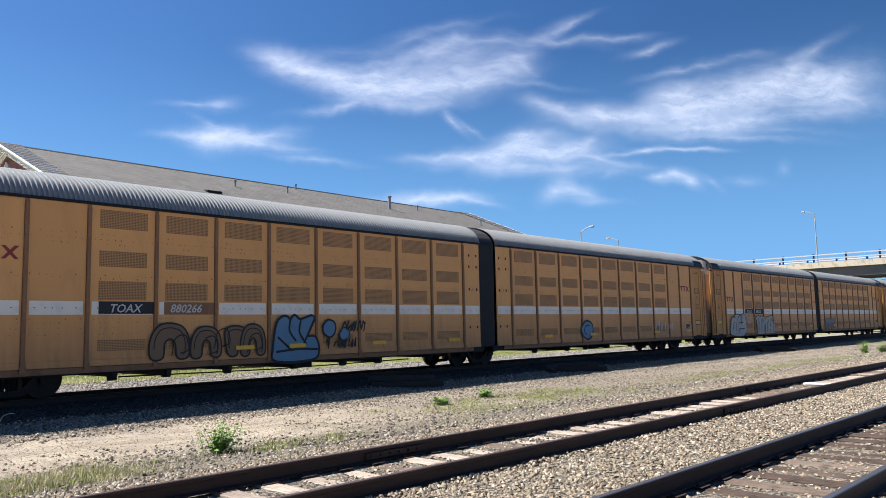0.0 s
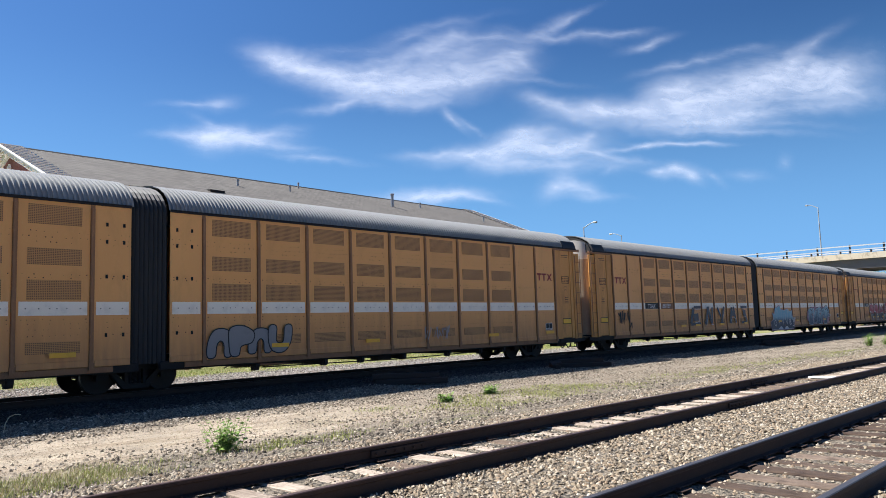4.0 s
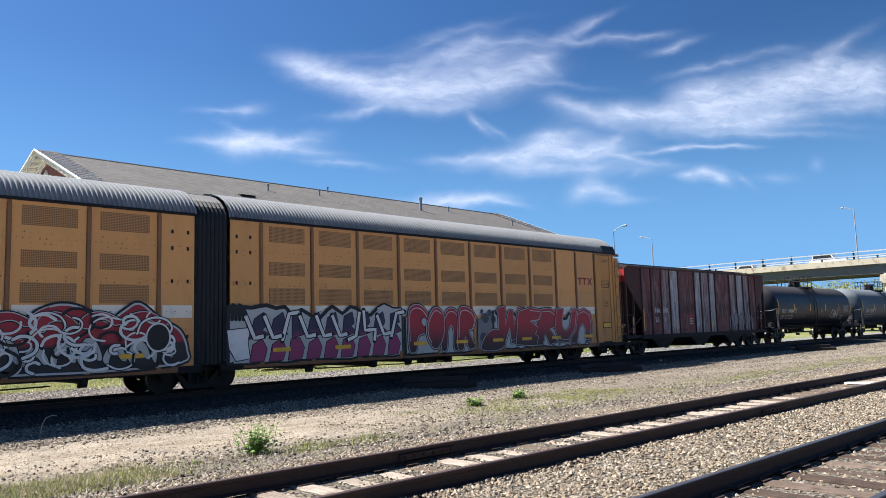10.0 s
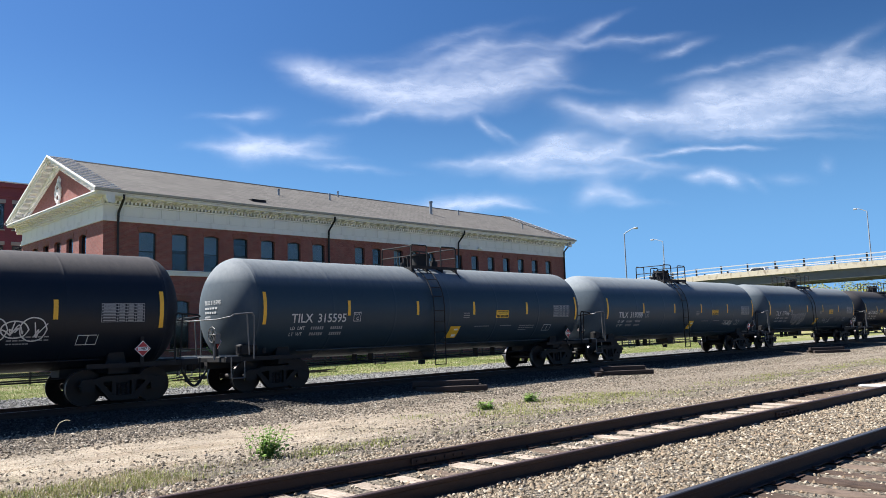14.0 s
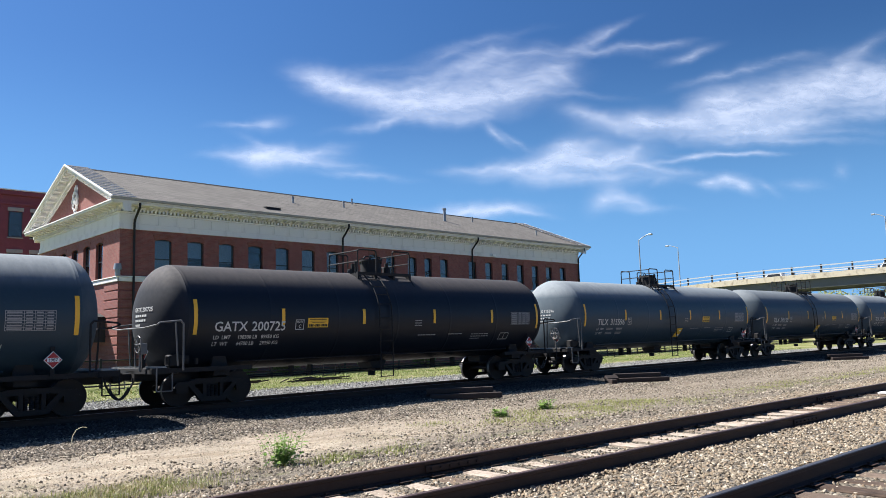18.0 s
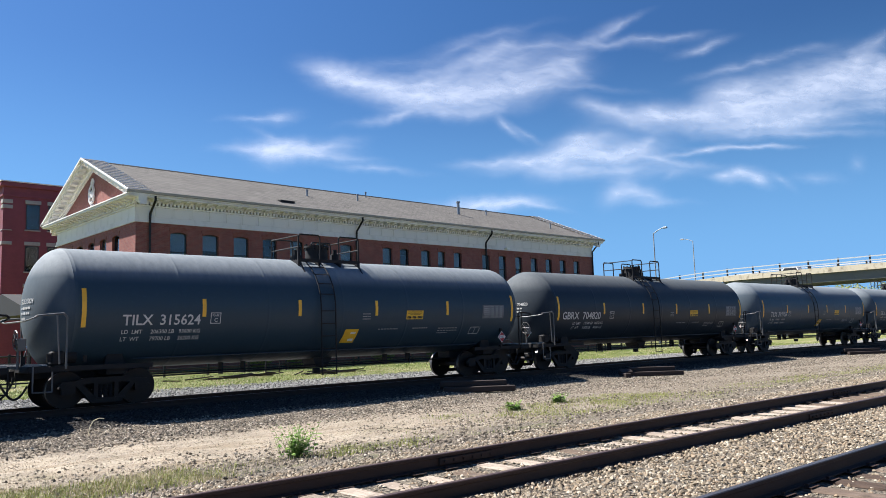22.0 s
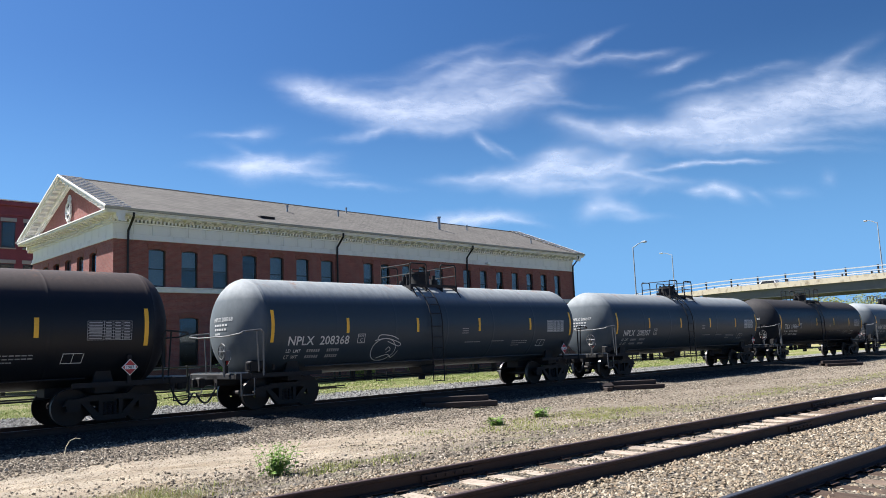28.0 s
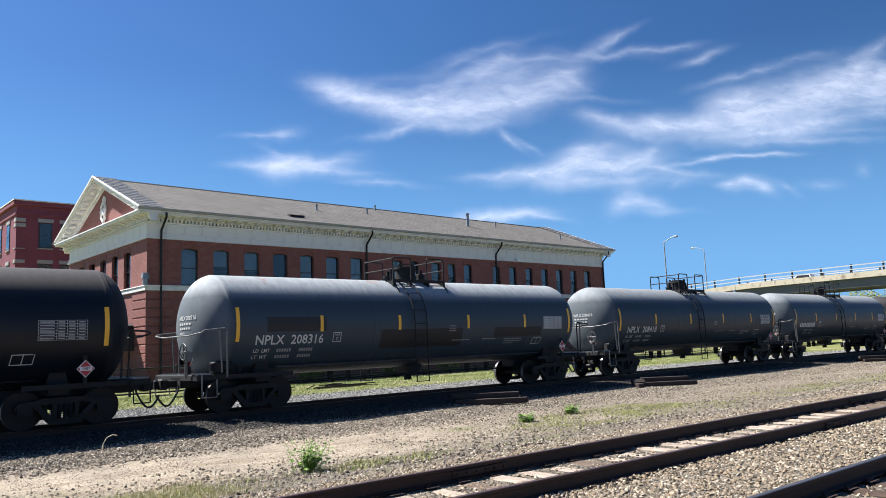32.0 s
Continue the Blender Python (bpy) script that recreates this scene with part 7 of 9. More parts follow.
RAIL_PROFILE = [(-0.037, 0.0), (-0.030, 0.006 - 0.006), (0.030, 0.0), (0.037, -0.008), (0.036, -0.036), (0.012, -0.048), (0.009, -0.06), (0.009, -0.145), (0.022, -0.155), (0.070, -0.162), (0.072, -0.172),
                (-0.072, -0.172), (-0.070, -0.162), (-0.022, -0.155), (-0.009, -0.145), (-0.009, -0.06), (-0.012, -0.048), (-0.036, -0.036), (-0.037, -0.008)]


def rail_part(parent, off, lo, hi, head):
    mb = MB().prism([(off + y, z) for y, z in RAIL_PROFILE[2:] + [RAIL_PROFILE[1]]], lo, hi, "x")
    ob = part("rail", mb, (m_rail, head), parent, "rust-brown steel rail with worn head")
    for p in ob.data.polygons:
        if p.normal.z > 0.5 and p.center.z > -0.02:
            p.material_index = 1
    return ob


def joint_bar(rail, off, x):
    for s in (-1, 1):
        mb = MB().bevel_box(x - 0.48, x + 0.48, off + s * 0.024 - 0.014, off + s * 0.024 + 0.014, -0.142, -0.058, 0.006)
        for k in range(6):
            mb.cyl((x - 0.40 + 0.16 * k, off + s * 0.03, -0.10), (x - 0.40 + 0.16 * k, off + s * 0.062, -0.10), 0.016, 6)
        part("joint_bar", mb, m_rail, rail, "bolted rusty joint bar")


def spike_mesh():
    mb = MB()
    for dx, dy in ((-0.05, -0.10), (0.05, 0.10)):
        mb.bevel_box(dx - 0.012, dx + 0.012, dy - 0.02, dy + 0.02, -0.17, -0.14, 0.004)
    return mb.box(-0.10, 0.10, -0.17, 0.17, -0.176, -0.170)


def make_track(name, centre, lo, hi, joints, tie_lo, tie_hi, wood, label):
    """A track of two rails on wooden ties, along x of its own frame."""
    ob = root(name, label, "railway track", turn=TRACK_YAW, kind="structure")
    for k, off in enumerate((centre + 0.754, centre - 0.754)):
        rail = rail_part(ob, off, lo, hi, m_brown_head if wood == m_tie else m_rail_head)
        for x in joints[k]:
            joint_bar(rail, off, x)
    rnd = random.Random(int(centre * 100))
    shapes = []
    for k in range(6):
        mb = MB().bevel_box(-0.115, 0.115, -1.30, 1.30, -0.36, -0.18, 0.018)
        mb.v = [(x + 0.012 * noise.noise((x * 9, y * 2.2, k * 7 + z * 5)), y, z + 0.010 * noise.noise((x * 6, y * 3, k * 5))) for x, y, z in mb.v]
        shapes.append(mb.mesh("sleeper", wood))
    plates = MB()
    x = tie_lo
    while x < tie_hi:
        t = part("sleeper", shapes[rnd.randrange(6)], None, ob)
        t.matrix_basis = pose(x, centre + rnd.uniform(-0.05, 0.05), rnd.uniform(-0.03, 0.004), 0, 0, rnd.uniform(-2.2, 2.2))
        for off in (centre - 0.754, centre + 0.754):
            sp = spike_mesh()
            plates.add([(a + x, b + off, c) for a, b, c in sp.v], sp.f)
        x += 0.535 + rnd.uniform(-0.03, 0.03)
    part("tie_plates", plates, m_rail, ob)
    return ob


make_track("railway_track_middle", 6.735, -40, 160, ((6.85, 18.6, 31.0), (13.9, 26.4)), -9.0, 75, m_tie, "disused-looking track with brown rails and bleached ties")
make_track("railway_track_near", 3.01, -40, 160, ((), ()), -9.0, 48, m_tie_brown, "track with polished rail heads and dark weathered ties")


def make_train_track():
    ob = root("railway_track_far", "track in the train's shade with dark ties", "railway track", at=(0, C, RAIL_Z), kind="structure")
    for off in (-0.754, 0.754):
        rail_part(ob, off, -60, 320, m_rail_head)
    mb = MB()
    rnd = random.Random(4)
    for k in range(430):
        x = -20 + 0.53 * k
        mb.bevel_box(x - 0.115, x + 0.115, -1.3 + rnd.uniform(-0.06, 0.06), 1.3, -0.34, -0.178, 0.015)
    tagged(part("sleepers", mb, m_dark_tie, ob), kind="stuff")


make_train_track()


# ---------------------------------------------------------------- loose stones
def make_stones(name, count, area, size, material, seed, label, keep=None):
    """Many small angular stones in one mesh, laid over an area (x0, x1, y0, y1)."""
    rng = np.random.default_rng(seed)
    x0, x1, y0, y1 = area
    # denser near the camera: x drawn with a falling weight
    u = rng.random(count)
    px = x0 + (x1 - x0) * u ** 1.7
    px = np.where(rng.random(count) < 0.03, x0 - 10.0 * rng.random(count), px)
    py = rng.uniform(y0, y1, count)
    if keep is not None:
        ok = keep(px, py, rng.random(count))
        px, py = px[ok], py[ok]
    m = len(px)
    pz = np.array([rise(a, b) for a, b in zip(px, py)])
    base = np.array([(1, 0, 0), (0.31, 0.95, 0), (-0.81, 0.59, 0), (-0.81, -0.59, 0), (0.31, -0.95, 0), (0.2, 0.1, 0.75), (-0.25, -0.15, 0.6), (0, 0, -0.5)])
    faces = np.array([(0, 1, 5), (1, 2, 5), (2, 6, 5), (2, 3, 6), (3, 4, 6), (4, 5, 6), (4, 0, 5), (1, 0, 7), (2, 1, 7), (3, 2, 7), (4, 3, 7), (0, 4, 7)])
    v = base[None] * (1 + rng.uniform(-0.28, 0.28, (m, 8, 3)))
    s = rng.uniform(size[0], size[1], m)[:, None, None] * rng.uniform(0.7, 1.25, (m, 1, 3))
    v = v * s
    a, b = rng.uniform(0, 2 * np.pi, m), rng.uniform(-0.6, 0.6, m)
    ca, sa, cb, sb = (q[:, None] for q in (np.cos(a), np.sin(a), np.cos(b), np.sin(b)))
    x, y, z = v[..., 0], v[..., 1], v[..., 2]
    x, z = x * cb - z * sb, x * sb + z * cb
    x, y = x * ca - y * sa, x * sa + y * ca
    v = np.stack([x + px[:, None], y + py[:, None], z + (pz + s[:, 0, 2] * rng.uniform(-0.15, 0.35, m))[:, None]], -1)
    f = (np.arange(m)[:, None, None] * 8 + faces[None]).reshape(-1, 3)
    me = bpy.data.meshes.new(name)
    me.vertices.add(m * 8)
    me.vertices.foreach_set("co", v.reshape(-1))
    me.loops.add(len(f) * 3)
    me.loops.foreach_set("vertex_index", f.reshape(-1).astype(np.int32))
    me.polygons.add(len(f))
    me.polygons.foreach_set("loop_start", np.arange(0, len(f) * 3, 3, dtype=np.int32))
    me.polygons.foreach_set("loop_total", np.full(len(f), 3, dtype=np.int32))
    me.polygons.foreach_set("use_smooth", np.zeros(len(f), dtype=bool))
    me.materials.append(material)
    me.update(calc_edges=True)
    return tagged(new(name, me), label, "gravel", kind="stuff")


def off_line(px, py):
    return -px * _s + py * _c


def clear_of_rails(px, py, r):
    o = off_line(px, py)
    ok = np.ones(len(px), bool)
    for c in (3.01, 6.735):
        for e in (-0.754, 0.754):
            ok &= np.abs(o - c - e) > 0.09
        ok &= ~((np.abs(o - c) < 0.75) & (r < 0.78))     # thinner between the rails, where the ties show
    return ok


make_stones("ballast_stones", 100000, (2.2, 46, 1.6, 8.9), (0.013, 0.034), m_stone, 11, "loose tan and brown ballast stones", clear_of_rails)
make_stones("ballast_stones", 30000, (2.0, 48, 8.1, 13.2), (0.014, 0.040), m_grey_stone, 12, "grey crushed stone thinning into dirt",
            lambda x, y, r: r < np.clip((12.6 - y) / 2.6, 0.015, 1) * (0.55 + 0.45 * np.sin(x * 0.9 + y * 1.3)) + 0.06)
make_stones("ballast_stones", 72000, (1.5, 62, 14.4, 20.4), (0.014, 0.038), m_grey_stone, 13, "grey ballast shoulder beside the train",
            lambda x, y, r: (r < np.clip((y - 14.5) / 1.6, 0.012, 1)) & (y + 0.5 * r < 18.3))
make_stones("ballast_stones", 34000, (1.5, 62, 17.9, 20.4), (0.014, 0.038), m_dark_stone, 17, "oily ballast along the far track, with shade painted in")
make_stones("ballast_stones", 24000, (1.5, 36, 10.9, 15.6), (0.004, 0.015), m_stone, 14, "pebbles scattered on the dirt lane")
make_stones("ballast_stones", 26000, (9.5, 62, 11.2, 15.4), (0.012, 0.034), m_grey_stone, 16, "grey-brown gravel spread over the lane",
            lambda x, y, r: r < np.clip((x - 9.0) / 9.0, 0, 0.9) * (0.6 + 0.4 * np.sin(x * 0.7 + y * 2.1)))
make_stones("ballast_stones", 18000, (6, 70, 22.4, 29.4), (0.025, 0.05), m_pale_stone, 15, "grey stones behind the train")


# ---------------------------------------------------------------- plants on the ground
def blades(name, spots, material, label, seed, tall=(0.06, 0.16), width=0.0035, lean=0.9):
    """Grass blades in tufts: spots of (x, y, spread, count)."""
    rng = random.Random(seed)
    v, f = [], []
    for sx, sy, spread, count in spots:
        for _ in range(count):
            x, y = rng.gauss(sx, spread), rng.gauss(sy, spread * 0.6)
            h, a, l, w = rng.uniform(*tall), rng.uniform(0, 6.28), rng.uniform(0, lean), width * rng.uniform(0.6, 1.5)
            z, k = rise(x, y) - 0.01, len(v)
            dx, dy = math.cos(a), math.sin(a)
            v += [(x - dy * w, y + dx * w, z), (x + dy * w, y - dx * w, z), (x + dx * h * l * 0.4 - dy * w * 0.7, y + dy * h * l * 0.4 + dx * w * 0.7, z + h * 0.6),
                  (x + dx * h * l * 0.4 + dy * w * 0.7, y + dy * h * l * 0.4 - dx * w * 0.7, z + h * 0.6), (x + dx * h * l, y + dy * h * l, z + h)]
            f += [(k, k + 1, k + 3, k + 2), (k + 2, k + 3, k + 4)]
    me = bpy.data.meshes.new(name)
    me.from_pydata(v, [], f)
    me.materials.append(material)
    return tagged(new(name, me), label, "grass", kind="stuff")


def strip(n, x0, x1, y0, y1, spread, count, seed):
    r = random.Random(seed)
    return [(r.uniform(x0, x1), r.uniform(y0, y1), spread, count) for _ in range(n)]


def weed(x, y, h, seed, label):
    """A leafy weed: several stems with pairs of narrow leaves."""
    rng = random.Random(seed)
    ob = root("weed", label, "weed", at=(x, y, rise(x, y) - 0.01))
    stems, leaves = MB(), MB()
    for _ in range(int(14 + 70 * h)):
        a, l, hh = rng.uniform(0, 6.28), rng.uniform(0.05, 0.7), h * rng.uniform(0.35, 1.0)
        bx, by = rng.gauss(0, 0.11), rng.gauss(0, 0.08)
        tip = Vector((bx + math.cos(a) * hh * l, by + math.sin(a) * hh * l, hh))
        stems.cyl((bx, by, 0), tip, 0.004, 4, 0.002)
        for k in range(9):
            t = (k + 1.5) / 10
            p = Vector((bx, by, 0)).lerp(tip, t)
            b, ln = rng.uniform(0, 6.28), rng.uniform(0.05, 0.12) * (1.25 - 0.5 * t)
            d, u = Vector((math.cos(b), math.sin(b), rng.uniform(-0.2, 0.6))) * ln, Vector((-math.sin(b), math.cos(b), 0.2)) * ln * 0.30
            leaves.add([tuple(p), tuple(p + d * 0.5 + u), tuple(p + d), tuple(p + d * 0.5 - u)], [(0, 1, 2, 3)])
    tagged(part("stem", stems, m_leaf, ob), kind="stuff")
    tagged(part("foliage", leaves, m_leaf, ob), kind="stuff")
    return ob


weed(6.58, 10.70, 0.56, 1, "bright green leafy weed on gravel")
weed(14.2, 13.0, 0.24, 2, "small green weed among stones")
weed(16.2, 13.25, 0.28, 3, "small green weed among stones")
weed(48.0, 11.6, 0.8, 4, "green bush beside the track")
weed(50.2, 11.2, 0.7, 5, "green bush beside the track")
blades("grass", strip(9, 4.6, 9.0, 9.4, 10.8, 0.22, 46, 1) + strip(16, 6.8, 9.0, 9.8, 10.9, 0.18, 56, 31) + strip(80, 2.1, 4.8, 9.2, 11.4, 0.24, 80, 11) + strip(9, 8, 14, 9.8, 11.6, 0.3, 36, 32) + strip(110, 13.6, 42, 10.5, 12.1, 0.4, 50, 2) + strip(110, 11.8, 20.0, 11.7, 13.4, 0.3, 44, 3) + strip(40, 34, 70, 9.0, 11.0, 0.5, 40, 9), m_grass, "thin green grass between the tracks", 21, (0.03, 0.10))
blades("dry_grass", strip(110, 1.9, 4.8, 9.4, 11.6, 0.27, 54, 4) + strip(12, 4.6, 7.0, 9.5, 11.0, 0.25, 34, 33) + strip(40, 5, 27, 9.7, 12.6, 0.35, 26, 5), m_straw, "pale dry grass tufts", 22, (0.03, 0.11), 0.0025)
blades("far_grass", strip(900, 6, 75, 29.2, 39.0, 0.9, 80, 6), m_far_grass, "rough green grass beyond the train", 23, (0.03, 0.10), 0.008, 1.6)
blades("far_dry_grass", strip(330, 6, 75, 28.6, 39.0, 0.9, 50, 7), m_straw, "dry grass beyond the train", 24, (0.03, 0.09), 0.008, 1.6)

# one bent pale stalk near the rails
mb = MB().tube([(5.52, 17.08, -0.42), (5.56, 17.1, -0.22), (5.64, 17.13, -0.10), (5.76, 17.15, -0.06), (5.86, 17.17, -0.08)], 0.009, 6)
thing("dry_stalk", mb, m_straw, "bent pale dry stalk in the ballast", "plant", smooth=60)


# ---------------------------------------------------------------- old ties laid beside the rails
def loose_tie(x, y, z, turn, length=2.3, roll=0.0):
    mb = MB().bevel_box(-length / 2, length / 2, -0.115, 0.115, -0.085, 0.085, 0.015)
    mb.v = [(a, b + 0.01 * noise.noise((a * 3, b * 8, x)), c + 0.008 * noise.noise((a * 3, c * 8, y))) for a, b, c in mb.v]
    ob = thing("old_sleeper", mb, m_dark_tie, "dark worn wooden sleeper lying on ballast", "sleeper", "old sleepers")
    ob.matrix_basis = pose(x, y, z, roll, 0, turn)


for x, y in ((17.55, 17.75), (49.2, 16.95)):
    g = rise(x, y) + 0.01
    loose_tie(x, y - 0.25, g + 0.085, -38)
    loose_tie(x + 0.25, y + 0.22, g + 0.085, -37)
    loose_tie(x + 0.02, y + 0.05, g + 0.255, -40, 2.15)
g = rise(27.0, 17.4) + 0.01
loose_tie(27.2, 17.15, g + 0.085, -36)
loose_tie(27.4, 17.6, g + 0.085, -33)
loose_tie(27.3, 17.4, g + 0.26, -41, 1.9)
loose_tie(26.0, 17.75, g + 0.20, -20, 0.55, 35)
loose_tie(25.75, 17.6, g + 0.09, 62, 0.6)


mb = MB().bevel_box(-0.13, 0.13, -0.5, 0.5, -0.02, 0.02, 0.006)
plank = thing("plank", mb, m_white, "sun-bleached white board between the rails", "plank")
plank.matrix_basis = pose(21.47, 6.18, -0.165, 0, 0, -4)
# ---------------------------------------------------------------- the brick station
BX, BY, BTURN = 17.944, 47.6, 0.53
LENGTH, WIDTH = 47.62, 15.5
Z0, BELT, FRIEZE, DENTIL, EAVE = -0.4, 5.90, 9.06, 10.05, 10.86
RIDGE, APEX = 14.33, 14.42


def wall_with_openings(length, lo, hi, holes, thick=0.4, back=False):
    """A wall along x at y = 0 with rectangular openings (x0, x1, z0, z1), reveals included."""
    mb = MB()
    xs = sorted({0.0, length, *(h[0] for h in holes), *(h[1] for h in holes)})
    for a, b in zip(xs, xs[1:]):
        cuts = sorted((h[2], h[3]) for h in holes if h[0] <= a + 1e-6 and h[1] >= b - 1e-6)
        z = lo
        for c, d in cuts + [(hi, hi)]:
            if c - z > 1e-4:
                mb.box(a, b, 0, thick, z, c)
            z = d
    return mb


WINDOW_X = [2.22, 4.42, 6.66, 8.88, 11.08, 13.30, 15.52, 19.60, 21.40, 23.70, 25.60, 27.45, 31.0, 33.2, 35.45, 37.68, 39.9, 42.1, 44.35]
WINDOW_W = [1.14] * 7 + [1.0, 0.95, 1.02, 0.85, 0.98] + [0.98] * 7


def make_window_meshes(w, h):
    frame = MB()
    d0, d1 = 0.16, 0.26
    frame.box(0, 0.07, d0, d1, 0, h).box(w - 0.07, w, d0, d1, 0, h).box(0.07, w - 0.07, d0, d1, 0, 0.07).box(0.07, w - 0.07, d0, d1, h - 0.09, h)
    frame.box(0.07, w - 0.07, d0 - 0.02, d1 - 0.03, h * 0.46, h * 0.46 + 0.06)
    # curved head: filled corners
    frame.prism([(0, h), (0, h - 0.12), (w * 0.25, h - 0.03), (w * 0.5, h)], d0 - 0.03, d0, "y").prism([(w, h), (w, h - 0.12), (w * 0.75, h - 0.03), (w * 0.5, h)], d0 - 0.03, d0, "y")
    pane = MB().box(0.06, w - 0.06, d0 + 0.03, d0 + 0.045, 0.06, h - 0.06)
    return frame.mesh("window_frame", m_dark_frame), pane.mesh("pane", m_glass)


m_lintel = shader("brick_arch", brick_colour((0.20, 0.055, 0.036), (0.26, 0.085, 0.055), (0.2, 0.12, 0.10)), 0.85, 0.0, fine_bump(30, 0.2, 0.01))
m_inside = flat_paint("dark_room_backing", (0.05, 0.05, 0.05), 0.9)
m_blind = flat_paint("pale_window_blind", (0.21, 0.26, 0.32), 0.8)


def make_station():
    ob = root("station_building", "two-storey red brick station with limestone frieze and shingle roof", "building", at=(BX, BY, 0), turn=BTURN)
    sill, top = 6.12, 8.58
    cols = list(zip(WINDOW_X, WINDOW_W))
    upper = [(x, x + w, sill, top) for x, w in cols]
    lower = [(x - 0.1, x + w + 0.1, 1.0, 4.2) for x, w in cols]
    part("wall", wall_with_openings(LENGTH, Z0, FRIEZE, upper + lower), m_brick, ob, "red brick long wall")
    back = part("wall", wall_with_openings(LENGTH, Z0, FRIEZE, []), m_brick, ob)
    back.matrix_basis = pose(0, WIDTH - 0.4, 0)
    gx = [2.74, 5.0, 7.29, 9.62, 11.9]
    gable_holes = [(y, y + 1.2, sill, top) for y in gx]
    gab = part("wall", wall_with_openings(WIDTH - 0.8, Z0, FRIEZE, [(WIDTH - 0.4 - b, WIDTH - 0.4 - a, c, d) for a, b, c, d in gable_holes]), m_brick, ob, "sunlit red brick gable wall")
    gab.matrix_basis = pose(0, WIDTH - 0.4, 0, 0, 0, -90)
    end = part("wall", wall_with_openings(WIDTH - 0.8, Z0, FRIEZE, []), m_brick, ob)
    end.matrix_basis = pose(LENGTH, 0.4, 0, 0, 0, 90)
    # unseen backing added behind the panes; its dark colour stands for unlit rooms
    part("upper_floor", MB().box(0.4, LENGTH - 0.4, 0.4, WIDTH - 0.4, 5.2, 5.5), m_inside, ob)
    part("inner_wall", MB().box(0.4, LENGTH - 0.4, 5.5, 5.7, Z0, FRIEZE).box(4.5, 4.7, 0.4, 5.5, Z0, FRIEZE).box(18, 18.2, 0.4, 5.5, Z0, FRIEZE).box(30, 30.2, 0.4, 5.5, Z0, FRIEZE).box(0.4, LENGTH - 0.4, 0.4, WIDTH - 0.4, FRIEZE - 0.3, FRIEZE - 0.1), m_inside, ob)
    rnd = random.Random(8)
    shared = {}

    def window(m, w, z0, h, deep):
        key = (round(w, 2), round(h, 2))
        if key not in shared:
            shared[key] = make_window_meshes(*key)
        win = part("window", shared[key][0], None, ob, "dark-framed sash window with arched head")
        win.matrix_basis = m @ Matrix.Translation((0, 0, z0))
        part("pane", shared[key][1], None, win)
        part("window_sill", MB().bevel_box(-0.08, w + 0.08, -0.06, 0.16, -0.14, -0.002, 0.01), m_shade_stone, win)
        if deep and rnd.random() < 0.8:
            drop = rnd.choice((0.45, 0.55, 0.95, 0.95, 0.95)) * h
            part("blind", MB().box(0.07, w - 0.07, 0.27, 0.28, h - drop, h - 0.05), m_blind, win)
        arch = MB()
        for k in range(7):
            t0, t1 = k / 7, (k + 1) / 7
            z = lambda t: h - 0.13 + 0.13 * math.sin(math.pi * t)
            arch.prism([(w * t0, z(t0) - 0.02), (w * t1, z(t1) - 0.02), (-0.1 + (w + 0.2) * t1, z(t1) + 0.34), (-0.1 + (w + 0.2) * t0, z(t0) + 0.34)], -0.025, 0.1, "y")
        part("brick_arch", arch, m_lintel, win)

    for x, w in cols:
        window(pose(x, 0, 0), w, sill, top - sill, True)
        window(pose(x - 0.1, 0, 0), w + 0.2, 1.0, 3.2, False)
    for y in gx:
        window(pose(0, y + 1.2, 0, 0, 0, -90), 1.2, sill, top - sill, True)
    # belt course round the corner, with rusticated ground storey
    mb = MB().bevel_box(-0.12, LENGTH + 0.12, -0.12, 0.0, BELT - 0.12, BELT + 0.14, 0.03).bevel_box(-0.12, 0.0, -0.12, WIDTH + 0.1, BELT - 0.12, BELT + 0.14, 0.03)
    mb.bevel_box(-0.18, LENGTH + 0.18, -0.17, 0.0, BELT + 0.14, BELT + 0.22, 0.02).bevel_box(-0.17, 0.0, -0.17, WIDTH + 0.1, BELT + 0.145, BELT + 0.215, 0.02)
    part("belt_course", mb, m_lime, ob, "pale limestone belt course")
    for k in range(9):
        z = 0.8 + 0.56 * k
        for y0, y1 in ((0.0, 2.3), (12.6, WIDTH)):
            part("quoin", MB().bevel_box(-0.05, 0.0, y0, y1, z, z + 0.48, 0.02), m_brick, ob)
        part("quoin", MB().bevel_box(0.0, 1.7, -0.05, 0.0, z, z + 0.48, 0.02), m_brick, ob)
    # frieze, dentils, cornice
    for z0, z1, o, name in ((FRIEZE, FRIEZE + 0.10, 0.10, "lower_moulding"), (FRIEZE + 0.10, FRIEZE + 0.36, 0.05, "architrave"), (FRIEZE + 0.36, DENTIL, 0.0, "frieze"), (DENTIL, DENTIL + 0.10, 0.10, "bed_moulding")):
        part(name, MB().box(-o, LENGTH + o, -o, WIDTH + o, z0, z1), m_lime, ob, "smooth pale limestone")
    long_block, end_block = MB().bevel_box(0.004, 1.216, -0.03, 0.0, FRIEZE + 0.364, DENTIL - 0.004, 0.006).mesh("frieze_block", m_lime), MB().bevel_box(-0.03, 0.0, 0.004, 1.216, FRIEZE + 0.364, DENTIL - 0.004, 0.006).mesh("frieze_block", m_lime)
    for k in range(int(LENGTH / 1.22)):
        part("frieze_block", long_block, None, ob).location.x = 1.22 * k
    for k in range(int(WIDTH / 1.22)):
        part("frieze_block", end_block, None, ob).location.y = 1.22 * k
    mb = MB()
    n = int((LENGTH + 0.3) / 0.25)
